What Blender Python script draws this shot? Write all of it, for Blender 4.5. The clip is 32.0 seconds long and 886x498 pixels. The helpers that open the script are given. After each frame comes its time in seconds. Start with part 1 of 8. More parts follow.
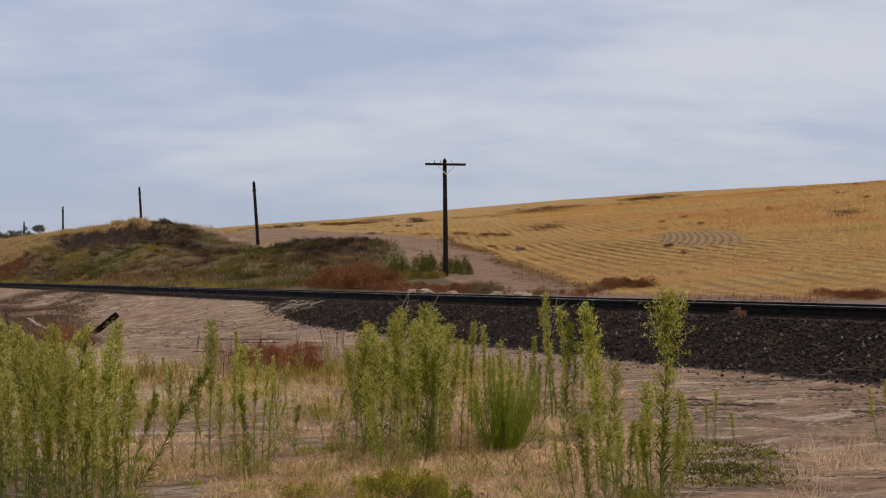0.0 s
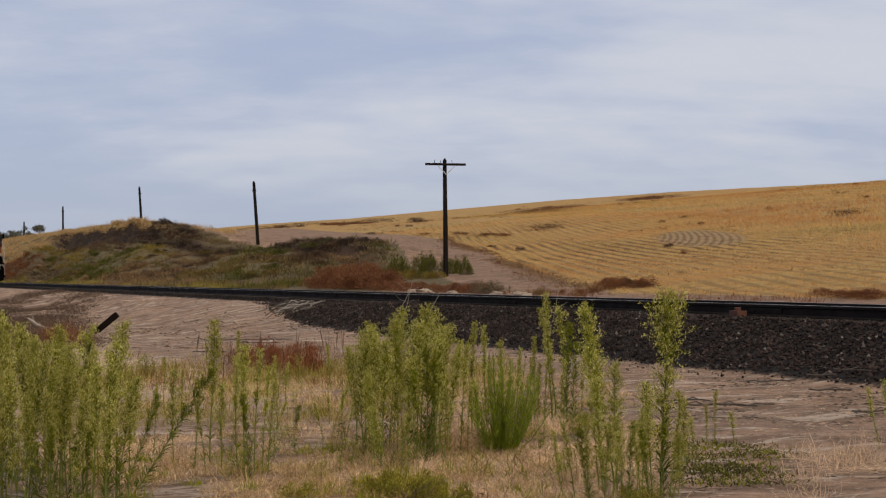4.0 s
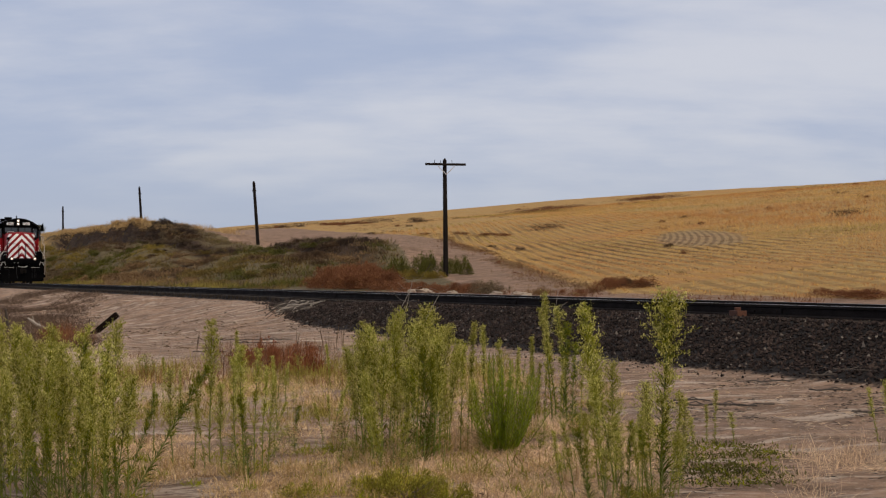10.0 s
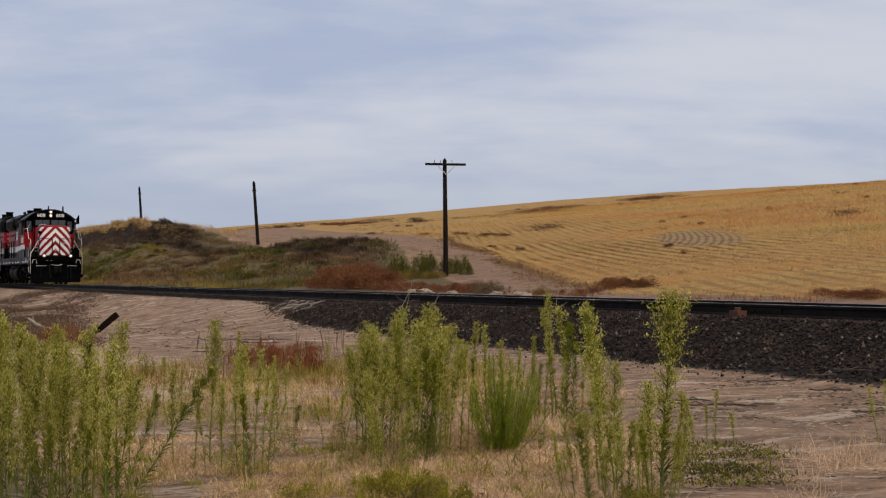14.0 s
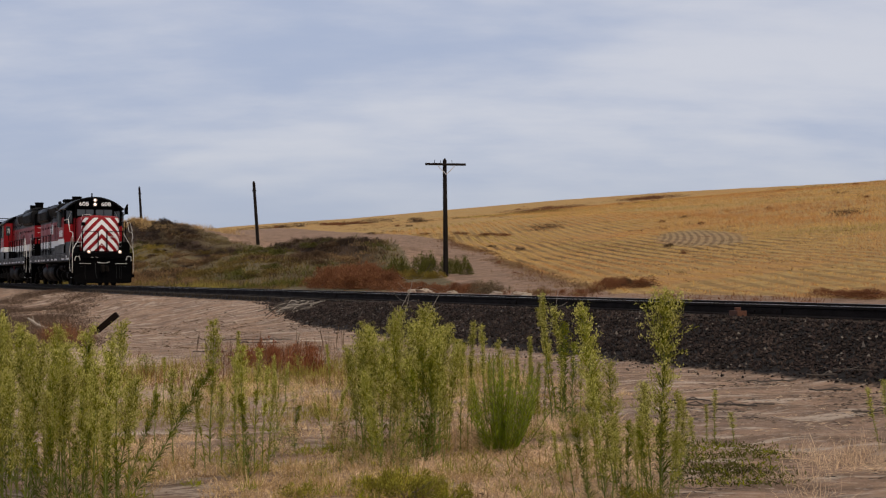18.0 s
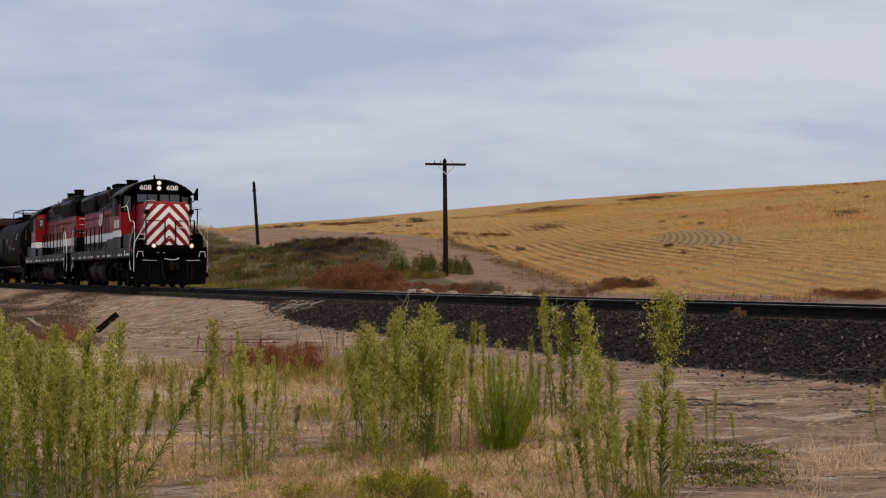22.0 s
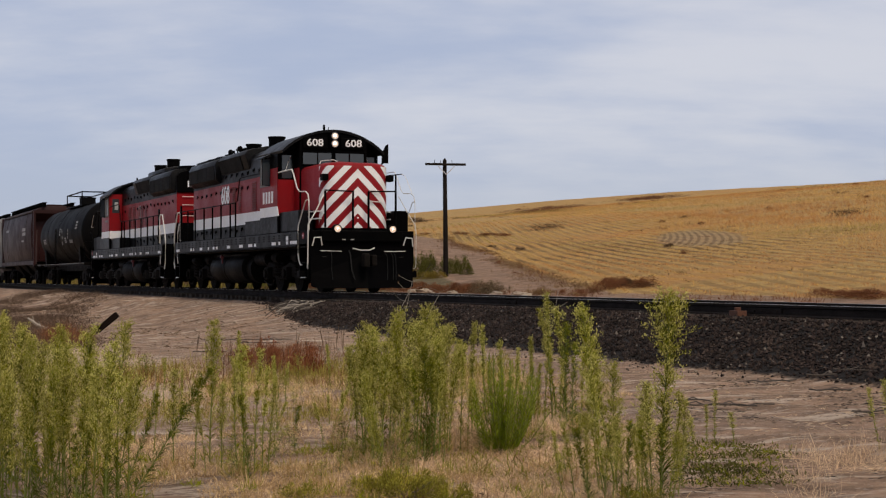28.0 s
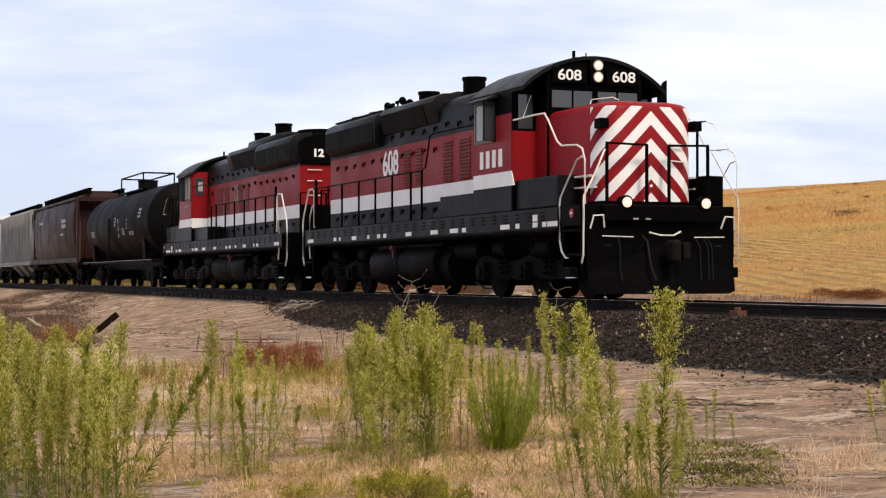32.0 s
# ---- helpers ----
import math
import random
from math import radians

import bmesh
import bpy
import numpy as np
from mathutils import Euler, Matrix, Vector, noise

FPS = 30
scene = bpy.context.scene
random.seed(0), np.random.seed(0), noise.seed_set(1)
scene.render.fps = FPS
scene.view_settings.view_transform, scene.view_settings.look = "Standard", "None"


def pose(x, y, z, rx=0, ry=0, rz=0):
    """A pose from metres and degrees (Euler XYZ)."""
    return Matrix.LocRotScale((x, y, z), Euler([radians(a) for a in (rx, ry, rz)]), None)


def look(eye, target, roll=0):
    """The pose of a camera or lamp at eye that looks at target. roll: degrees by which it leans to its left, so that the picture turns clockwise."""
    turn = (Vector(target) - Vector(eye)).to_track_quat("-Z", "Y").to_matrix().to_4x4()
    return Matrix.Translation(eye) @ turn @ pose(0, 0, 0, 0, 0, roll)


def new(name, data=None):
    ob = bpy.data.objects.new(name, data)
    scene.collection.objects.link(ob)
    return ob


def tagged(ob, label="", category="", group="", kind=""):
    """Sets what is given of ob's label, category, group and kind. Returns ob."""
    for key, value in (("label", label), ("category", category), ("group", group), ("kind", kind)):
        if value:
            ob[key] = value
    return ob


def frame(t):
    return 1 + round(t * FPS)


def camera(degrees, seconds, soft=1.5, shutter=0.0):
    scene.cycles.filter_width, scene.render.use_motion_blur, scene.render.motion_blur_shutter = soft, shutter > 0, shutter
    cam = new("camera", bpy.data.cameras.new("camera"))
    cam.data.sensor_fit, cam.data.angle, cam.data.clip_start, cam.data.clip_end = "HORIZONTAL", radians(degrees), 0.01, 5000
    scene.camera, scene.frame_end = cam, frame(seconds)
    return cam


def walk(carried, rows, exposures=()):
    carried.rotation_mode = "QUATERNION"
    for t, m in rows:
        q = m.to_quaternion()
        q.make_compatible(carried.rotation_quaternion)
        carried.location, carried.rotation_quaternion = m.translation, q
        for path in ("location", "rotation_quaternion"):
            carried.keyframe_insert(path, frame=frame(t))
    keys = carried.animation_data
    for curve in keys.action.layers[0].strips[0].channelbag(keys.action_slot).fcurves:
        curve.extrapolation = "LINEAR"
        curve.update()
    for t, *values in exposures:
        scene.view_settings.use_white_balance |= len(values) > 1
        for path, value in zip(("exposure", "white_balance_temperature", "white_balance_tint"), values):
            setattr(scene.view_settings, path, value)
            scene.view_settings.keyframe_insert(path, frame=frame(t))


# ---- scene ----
# World: z = 0 on top of the rails. The track is straight; u runs along it (the way the train goes),
# v to the side of the camera.
cam = camera(30.0, 32.0, soft=1.2)
EYE, AIM = (0.0, 0.0, 0.395), (0.0, 100.0, 0.395 + 100 * math.tan(radians(0.99)))
walk(cam, [(0.0, look(EYE, AIM)), (32.0, look(EYE, AIM))],
     [(0.0, 0.06, 6580, 11.2), (26.0, 0.06, 6590, 11.2), (28.0, 0.11, 6620, 11.2), (29.0, 0.17, 6650, 11.2), (30.0, 0.28, 6680, 11.2), (31.0, 0.50, 6720, 11.2), (31.5, 0.64, 6740, 11.2), (32.0, 0.78, 6760, 11.2)])

# ---- light ----
SUN_ROT, SUN_EL = radians(155), radians(48)
world = bpy.data.worlds.new("sky")
scene.world = world
world.use_nodes = True


class Nodes:
    """Small helper to write node trees."""
    def __init__(self, tree):
        self.t = tree
        tree.nodes.clear()

    def n(self, kind, **kw):
        node = self.t.nodes.new(kind)
        for k, v in kw.items():
            if k in node.inputs:
                self.put(node.inputs[k], v)
            else:
                setattr(node, k, v)
        return node

    def put(self, sock, v):
        if isinstance(v, bpy.types.NodeSocket):
            self.t.links.new(v, sock)
        elif isinstance(v, (tuple, list)) and len(v) == 3 and sock.type == "RGBA":
            sock.default_value = (*v, 1)
        else:
            sock.default_value = v

    def math(self, op, a, b=0.0, clamp=False):
        m = self.n("ShaderNodeMath", operation=op, use_clamp=clamp)
        self.put(m.inputs[0], a)
        self.put(m.inputs[1], b)
        return m.outputs[0]

    def mix(self, f, a, b):
        m = self.n("ShaderNodeMix", data_type="RGBA")
        self.put(m.inputs[0], f)
        self.put(m.inputs[6], a)
        self.put(m.inputs[7], b)
        return m.outputs[2]

    def ramp(self, f, lo, hi, a=0.0, b=1.0):
        m = self.n("ShaderNodeMapRange", interpolation_type="SMOOTHSTEP")
        for i, v in enumerate((f, lo, hi, a, b)):
            self.put(m.inputs[i], v)
        return m.outputs[0]

    def noise(self, vec, scale, detail=4.0, rough=0.55, stretch=None):
        if stretch:
            mp = self.n("ShaderNodeMapping")
            mp.inputs["Scale"].default_value = stretch
            self.put(mp.inputs["Vector"], vec)
            vec = mp.outputs[0]
        m = self.n("ShaderNodeTexNoise", Scale=scale, Detail=detail, Roughness=rough)
        self.put(m.inputs["Vector"], vec)
        return m.outputs["Fac"]


def build_sky():
    w = Nodes(world.node_tree)
    sky = w.n("ShaderNodeTexSky", sky_type="NISHITA")
    sky.sun_disc, sky.sun_elevation, sky.sun_rotation = False, SUN_EL, SUN_ROT
    sky.air_density, sky.dust_density = 1.0, 1.5
    way = w.n("ShaderNodeTexCoord").outputs["Generated"]
    sep = w.n("ShaderNodeSeparateXYZ")
    w.put(sep.inputs[0], way)
    # thin cloud sheet: the direction is laid onto a flat layer, so that the streaks close up towards the horizon
    up = w.math("ADD", w.math("ABSOLUTE", sep.outputs[2]), 0.22)
    flat = w.n("ShaderNodeCombineXYZ")
    w.put(flat.inputs[0], w.math("DIVIDE", sep.outputs[0], up))
    w.put(flat.inputs[1], w.math("DIVIDE", sep.outputs[1], up))
    big = w.noise(flat.outputs[0], 1.5, 3.0, 0.5, (1.0, 1.35, 1.0))
    fine = w.noise(flat.outputs[0], 5.0, 7.0, 0.6, (1.0, 1.7, 1.0))
    both = w.math("ADD", w.math("MULTIPLY", big, 0.74), w.math("MULTIPLY", fine, 0.26))
    both = w.math("ADD", both, w.math("MULTIPLY", sep.outputs[0], 0.3))
    thick = w.ramp(both, 0.32, 0.68)
    low = w.ramp(sep.outputs[2], 0.0, 0.10, 0.0, 1.0)
    cloud = w.mix(thick, (0.38, 0.442, 0.60), (0.595, 0.615, 0.69))
    haze = w.mix(low, (0.40, 0.46, 0.585), cloud)
    high = w.ramp(sep.outputs[2], 0.22, 0.75, 1.0, 0.0)
    haze = w.mix(high, (0.60, 0.575, 0.555), haze)
    veil = w.n("ShaderNodeBackground", Strength=1.0, Color=haze)
    blue = w.n("ShaderNodeBackground", Strength=0.10, Color=sky.outputs[0])
    mix = w.n("ShaderNodeMixShader")
    mix.inputs[0].default_value = 0.88
    w.put(mix.inputs[1], blue.outputs[0])
    w.put(mix.inputs[2], veil.outputs[0])
    out = w.n("ShaderNodeOutputWorld")
    w.put(out.inputs[0], mix.outputs[0])


build_sky()
sun_data = bpy.data.lights.new("sun", "SUN")
sun_data.energy, sun_data.angle, sun_data.color = 1.75, radians(14), (1.0, 0.86, 0.68)
sun = new("sun", sun_data)
sun.rotation_euler = (radians(90) - SUN_EL, 0, radians(25))

# ---- materials ----
MATS = {}


def surface(name, base, dark=None, rough=0.8, metal=0.0, grain=30.0, stain=1.5, bump=0.15, spread=0.0, spec=0.5, coat=0.0, amount=0.6, bump_scale=None, island=0.0, through_light=0.0):
    """A two-scale material: grain and stains mix base with dark, and some bump. spread: variation from object to object; island: from piece to piece."""
    m = bpy.data.materials.new(name)
    m.use_nodes = True
    w = Nodes(m.node_tree)
    dark = dark or tuple(c * 0.6 for c in base)
    at = w.n("ShaderNodeTexCoord").outputs["Object"]
    g = w.noise(at, grain, 5.0, 0.6)
    s = w.noise(at, stain, 4.0, 0.6)
    f = w.math("ADD", w.math("MULTIPLY", w.ramp(g, 0.35, 0.65), 0.45), w.math("MULTIPLY", w.ramp(s, 0.38, 0.62), 0.55))
    col = w.mix(w.math("MULTIPLY", f, amount), base, dark)
    if spread or island:
        hsv = w.n("ShaderNodeHueSaturation")
        one, each = w.n("ShaderNodeObjectInfo").outputs["Random"], w.n("ShaderNodeNewGeometry").outputs["Random Per Island"]
        k = spread or island
        value = w.math("MULTIPLY", w.math("ADD", w.math("MULTIPLY", one, 2 * spread), 1 - spread), w.math("ADD", w.math("MULTIPLY", each, 2 * island), 1 - island))
        w.put(hsv.inputs["Value"], value)
        w.put(hsv.inputs["Hue"], w.math("ADD", w.math("MULTIPLY", one if spread else each, 0.05 * k), 0.5 - 0.025 * k))
        w.put(hsv.inputs["Color"], col)
        col = hsv.outputs[0]
    p = w.n("ShaderNodeBsdfPrincipled", Metallic=metal)
    w.put(p.inputs["Base Color"], col)
    w.put(p.inputs["Roughness"], w.math("ADD", w.math("MULTIPLY", w.math("SUBTRACT", f, 0.5), 0.2), rough, True))
    p.inputs["Specular IOR Level"].default_value = spec
    p.inputs["Coat Weight"].default_value = coat
    p.inputs["Coat Roughness"].default_value = 0.15
    if bump:
        b = w.n("ShaderNodeBump", Strength=bump, Distance=0.02)
        w.put(b.inputs["Height"], w.noise(at, bump_scale or grain, 4.0, 0.6))
        w.put(p.inputs["Normal"], b.outputs[0])
    top = p.outputs[0]
    if through_light:
        tr = w.n("ShaderNodeBsdfTranslucent")
        w.put(tr.inputs["Color"], col)
        mx = w.n("ShaderNodeMixShader")
        mx.inputs[0].default_value = through_light
        w.put(mx.inputs[1], top)
        w.put(mx.inputs[2], tr.outputs[0])
        top = mx.outputs[0]
    out = w.n("ShaderNodeOutputMaterial")
    w.put(out.inputs[0], top)
    MATS[name] = m
    return m


def glow(name, color, strength):
    m = bpy.data.materials.new(name)
    m.use_nodes = True
    w = Nodes(m.node_tree)
    e = w.n("ShaderNodeEmission", Strength=strength)
    w.put(e.inputs["Color"], color)
    out = w.n("ShaderNodeOutputMaterial")
    w.put(out.inputs[0], e.outputs[0])
    MATS[name] = m
    return m


RED = surface("red_paint", (0.225, 0.0062, 0.0098), (0.15, 0.0075, 0.0102), 0.45, grain=18, stain=0.9, bump=0.03, spec=0.12, amount=0.5)
BLACK = surface("black_paint", (0.0010, 0.0010, 0.0013), (0.0028, 0.0025, 0.0025), 0.5, grain=20, stain=1.2, bump=0.03, spec=0.02)
GREY = surface("grey_black_side_paint", (0.0042, 0.0046, 0.0056), (0.012, 0.0115, 0.012), 0.42, grain=9, stain=1.0, bump=0.03, spec=0.06, amount=0.8)
WHITE = surface("white_paint", (0.80, 0.82, 0.84), (0.62, 0.63, 0.63), 0.5, grain=25, stain=1.6, bump=0.03, amount=0.5)
RAILING_WHITE = surface("white_handrail_paint", (0.70, 0.70, 0.67), (0.45, 0.42, 0.38), 0.5, grain=60, stain=5, bump=0.0)
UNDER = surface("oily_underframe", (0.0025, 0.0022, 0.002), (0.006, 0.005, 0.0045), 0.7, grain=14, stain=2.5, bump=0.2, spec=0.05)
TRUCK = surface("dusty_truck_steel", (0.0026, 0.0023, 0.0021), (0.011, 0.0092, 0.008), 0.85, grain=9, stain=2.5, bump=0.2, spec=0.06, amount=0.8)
TRUCK_GREY = surface("grey_dusty_truck_casting", (0.016, 0.0152, 0.0145), (0.034, 0.031, 0.028), 0.8, grain=9, stain=2.5, bump=0.2, spec=0.1)
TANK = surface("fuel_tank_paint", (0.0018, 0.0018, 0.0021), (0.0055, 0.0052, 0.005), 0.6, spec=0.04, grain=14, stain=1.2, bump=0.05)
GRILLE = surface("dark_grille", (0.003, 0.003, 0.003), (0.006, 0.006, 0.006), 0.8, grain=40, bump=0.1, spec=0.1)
STEEL = surface("worn_steel", (0.72, 0.70, 0.68), (0.5, 0.46, 0.42), 0.3, 1.0, grain=40, stain=4, bump=0.05)
RUST = surface("rusty_steel", (0.012, 0.008, 0.007), (0.006, 0.005, 0.0045), 0.85, 0.0, spec=0.15, grain=30, stain=3, bump=0.15)
ORANGE_RUST = surface("orange_rust", (0.105, 0.038, 0.019), (0.045, 0.02, 0.013), 0.85, grain=40, stain=8, bump=0.2)
HOSE = surface("rubber_hose", (0.012, 0.012, 0.0125), None, 0.7, spec=0.15, grain=40, bump=0.05)
TIE = surface("weathered_tie_wood", (0.030, 0.024, 0.019), (0.014, 0.011, 0.010), 0.9, spec=0.2, grain=35, stain=3, bump=0.35, spread=0.3)
POLE = surface("tarred_pole_wood", (0.014, 0.010, 0.0085), (0.006, 0.005, 0.0045), 0.9, spec=0.15, grain=25, stain=2, bump=0.35)
BALLAST = surface("dark_ballast_stone", (0.043, 0.0285, 0.0245), (0.008, 0.0060, 0.0057), 0.9, spec=0.2, amount=0.9, grain=25, stain=2.5, bump=0.3, island=0.85)
PALE_BALLAST = surface("pale_ballast_stone_and_glint", (0.13, 0.108, 0.092), (0.05, 0.042, 0.036), 0.85, spec=0.3, grain=25, stain=2.5, bump=0.3, island=0.7)
ROCK = surface("pale_rock", (0.33, 0.265, 0.20), (0.20, 0.155, 0.12), 0.9, grain=12, stain=2, bump=0.4, spread=0.25)
DEADWOOD = surface("bleached_branch", (0.36, 0.32, 0.27), (0.20, 0.17, 0.14), 0.9, grain=30, stain=4, bump=0.2)
CINDER = surface("dark_twig", (0.07, 0.055, 0.045), None, 0.9, grain=30, bump=0.2)
BEAM = surface("old_dark_beam", (0.013, 0.0085, 0.0065), (0.006, 0.0045, 0.004), 0.95, spec=0.05, grain=30, stain=3, bump=0.3)
WEED_STEM = surface("weed_stem", (0.17, 0.19, 0.035), (0.10, 0.12, 0.02), 0.7, grain=40, bump=0.0)
WEED_LEAF = surface("weed_leaf", (0.228, 0.228, 0.010), (0.095, 0.108, 0.005), 0.6, grain=15, stain=3, bump=0.0, island=0.4, spread=0.3, through_light=0.2, spec=0.1)
WEED_DARK = surface("weed_leaf_dark", (0.095, 0.122, 0.009), (0.045, 0.064, 0.005), 0.6, grain=15, stain=3, bump=0.0, island=0.35, spread=0.28, through_light=0.2, spec=0.12)
WEED_TOP = surface("weed_flower_head", (0.56, 0.515, 0.165), (0.29, 0.28, 0.045), 0.8, grain=20, stain=4, bump=0.0, island=0.4, spread=0.2, through_light=0.2, spec=0.12)
BUSH_LEAF = surface("bright_green_leaf", (0.225, 0.275, 0.014), (0.12, 0.165, 0.009), 0.6, grain=15, stain=3, bump=0.0, island=0.4, through_light=0.2, spec=0.12)
BRUSH_BLOOM = surface("yellow_brush_bloom", (0.52, 0.43, 0.06), (0.34, 0.29, 0.04), 0.8, grain=20, stain=4, bump=0.0, island=0.4, through_light=0.2, spec=0.12)
OLIVE_GRASS = surface("olive_dry_grass", (0.33, 0.2675, 0.065), (0.22, 0.1766, 0.04), 0.8, grain=12, stain=1.2, bump=0.0, island=0.4, through_light=0.3, spec=0.12)
FEATHER_GRASS = surface("bleached_feather_grass", (0.76, 0.555, 0.375), (0.50, 0.345, 0.225), 0.85, grain=12, stain=1.2, bump=0.0, island=0.4, through_light=0.25, spec=0.12)
PALE_STRAW = surface("bleached_straw", (0.70, 0.50, 0.29), (0.46, 0.31, 0.17), 0.85, grain=12, stain=1.2, bump=0.0, island=0.45, through_light=0.25, spec=0.12)
STRAW = surface("dry_straw", (0.54, 0.365, 0.17), (0.35, 0.22, 0.095), 0.8, grain=12, stain=1.2, bump=0.0, island=0.35, through_light=0.3, spec=0.12)
STUBBLE = surface("wheat_stubble", (0.65, 0.405, 0.145), (0.44, 0.25, 0.083), 0.8, grain=2, stain=0.12, bump=0.0, island=0.35, through_light=0.25, spec=0.12)
STUBBLE_RED = surface("orange_stubble", (0.58, 0.300, 0.11), (0.40, 0.195, 0.072), 0.8, grain=2, stain=0.12, bump=0.0, island=0.35, through_light=0.25, spec=0.12)
STUBBLE_OLIVE = surface("olive_stubble", (0.47, 0.35, 0.105), (0.27, 0.195, 0.062), 0.8, grain=2, stain=0.12, bump=0.0, island=0.4, through_light=0.25, spec=0.12)
RUSSET = surface("russet_weed", (0.225, 0.093, 0.043), (0.13, 0.060, 0.032), 0.85, grain=10, stain=1.5, bump=0.0, island=0.4, through_light=0.2, spec=0.12)
RUST_WEED = surface("rust_orange_weed", (0.27, 0.090, 0.040), (0.13, 0.056, 0.028), 0.85, grain=10, stain=3.0, bump=0.0, island=0.45, through_light=0.25, spec=0.12)
BANK_OLIVE = surface("olive_bank_grass", (0.225, 0.158, 0.046), (0.080, 0.058, 0.022), 0.85, grain=10, stain=0.8, bump=0.0, island=0.4, through_light=0.15, amount=1.0, spec=0.12)
BANK_TAN = surface("tan_bank_grass", (0.31, 0.195, 0.095), (0.15, 0.092, 0.05), 0.85, grain=10, stain=0.8, bump=0.0, island=0.4, through_light=0.15, amount=1.0, spec=0.12)
BANK_RUST = surface("rust_brown_bank_weed", (0.20, 0.090, 0.042), (0.090, 0.045, 0.026), 0.85, grain=10, stain=0.8, bump=0.0, island=0.4, through_light=0.15, amount=1.0, spec=0.12)
DARK_BRUSH = surface("dark_brush", (0.070, 0.048, 0.034), (0.026, 0.019, 0.015), 0.9, grain=10, stain=1.1, bump=0.0, island=0.4, through_light=0.1, amount=0.9, spec=0.12)
RABBITBRUSH = surface("rabbitbrush_leaf", (0.30, 0.265, 0.036), (0.125, 0.115, 0.022), 0.8, grain=10, stain=4.0, bump=0.0, island=0.4, through_light=0.15, amount=0.9, spec=0.12)
# leaf green greyed for the haze over the far trees
FAR_LEAF = surface("hazed_far_leaf", (0.12, 0.115, 0.075), (0.065, 0.064, 0.045), 0.9, grain=4, stain=0.6, bump=0.0, island=0.3, through_light=0.1, spec=0.1)
# scarp brush: dark by itself, and darkened for the shade below the lip
SCARP = surface("shaded_scarp_brush", (0.075, 0.048, 0.030), (0.034, 0.023, 0.016), 0.9, grain=10, stain=0.8, bump=0.0, island=0.4, through_light=0.1, spec=0.12)
GREY_BRUSH = surface("grey_dry_brush", (0.165, 0.112, 0.080), (0.072, 0.049, 0.036), 0.9, grain=10, stain=1.0, bump=0.0, island=0.45, through_light=0.2, amount=0.9, spec=0.12)
SAGE = surface("grey_sage_leaf", (0.20, 0.148, 0.088), (0.10, 0.073, 0.048), 0.85, grain=10, stain=1.0, bump=0.0, island=0.35, through_light=0.25, amount=0.9, spec=0.12)
BRUSH_GREEN = surface("green_brush_leaf", (0.135, 0.128, 0.026), (0.046, 0.050, 0.013), 0.8, grain=10, stain=1.0, bump=0.0, island=0.4, through_light=0.2, amount=0.95, spec=0.12)
BRUSH_BROWN = surface("brown_brush", (0.150, 0.093, 0.052), (0.066, 0.043, 0.028), 0.85, grain=10, stain=1.0, bump=0.0, island=0.35, through_light=0.2, amount=0.9, spec=0.12)
YELLOW_BLOOM = surface("yellow_bloom", (0.29, 0.205, 0.040), (0.14, 0.105, 0.026), 0.8, grain=10, stain=1.2, bump=0.0, island=0.4, through_light=0.2, amount=0.9, spec=0.12)
BROWN_CAR = surface("brown_hopper_paint", (0.026, 0.0072, 0.0072), (0.014, 0.007, 0.0063), 0.55, spec=0.15, grain=12, stain=0.7, bump=0.04)
GREY_CAR = surface("weathered_grey_hopper_paint", (0.20, 0.205, 0.215), (0.10, 0.097, 0.095), 0.6, grain=12, stain=0.6, bump=0.04)
BLACK_CAR = surface("black_tank_paint", (0.0028, 0.0028, 0.003), (0.0075, 0.007, 0.007), 0.6, grain=12, stain=0.7, bump=0.03, spec=0.035)
BLUE = surface("blue_paint", (0.05, 0.12, 0.32), None, 0.5, grain=12, bump=0.02)
MARK = surface("faded_white_marking", (0.30, 0.29, 0.28), (0.16, 0.15, 0.15), 0.6, grain=30, stain=5, bump=0.0)
BADGE = surface("badge_red", (0.42, 0.03, 0.05), None, 0.5, grain=30, bump=0.0)
# pale base colour holds the sky brightness seen in the cab windows
PANE = surface("pale_sky_pane", (0.33, 0.35, 0.36), (0.22, 0.23, 0.24), 0.35, grain=20, bump=0.0)
CAST = surface("brown_cast_steel", (0.008, 0.006, 0.005), (0.0035, 0.003, 0.0027), 0.8, grain=20, stain=4, bump=0.2, spec=0.1)
LAMP = glow("lit_lamp", (1.0, 0.72, 0.54), 0.75)
HEAD_LAMP = glow("lit_headlight", (1.0, 0.76, 0.58), 0.7)
CORE = glow("lamp_core", (1.0, 0.88, 0.76), 3.0)
CHROME = surface("lamp_rim", (0.25, 0.25, 0.25), None, 0.4, 0.8, grain=30, bump=0.0)


def glass_material():
    m = bpy.data.materials.new("cab_glass")
    m.use_nodes = True
    w = Nodes(m.node_tree)
    p = w.n("ShaderNodeBsdfPrincipled", Roughness=0.08)
    w.put(p.inputs["Base Color"], (0.030, 0.038, 0.045))
    p.inputs["IOR"].default_value = 1.5
    p.inputs["Specular IOR Level"].default_value = 0.7
    out = w.n("ShaderNodeOutputMaterial")
    w.put(out.inputs[0], p.outputs[0])
    return m


GLASS = glass_material()


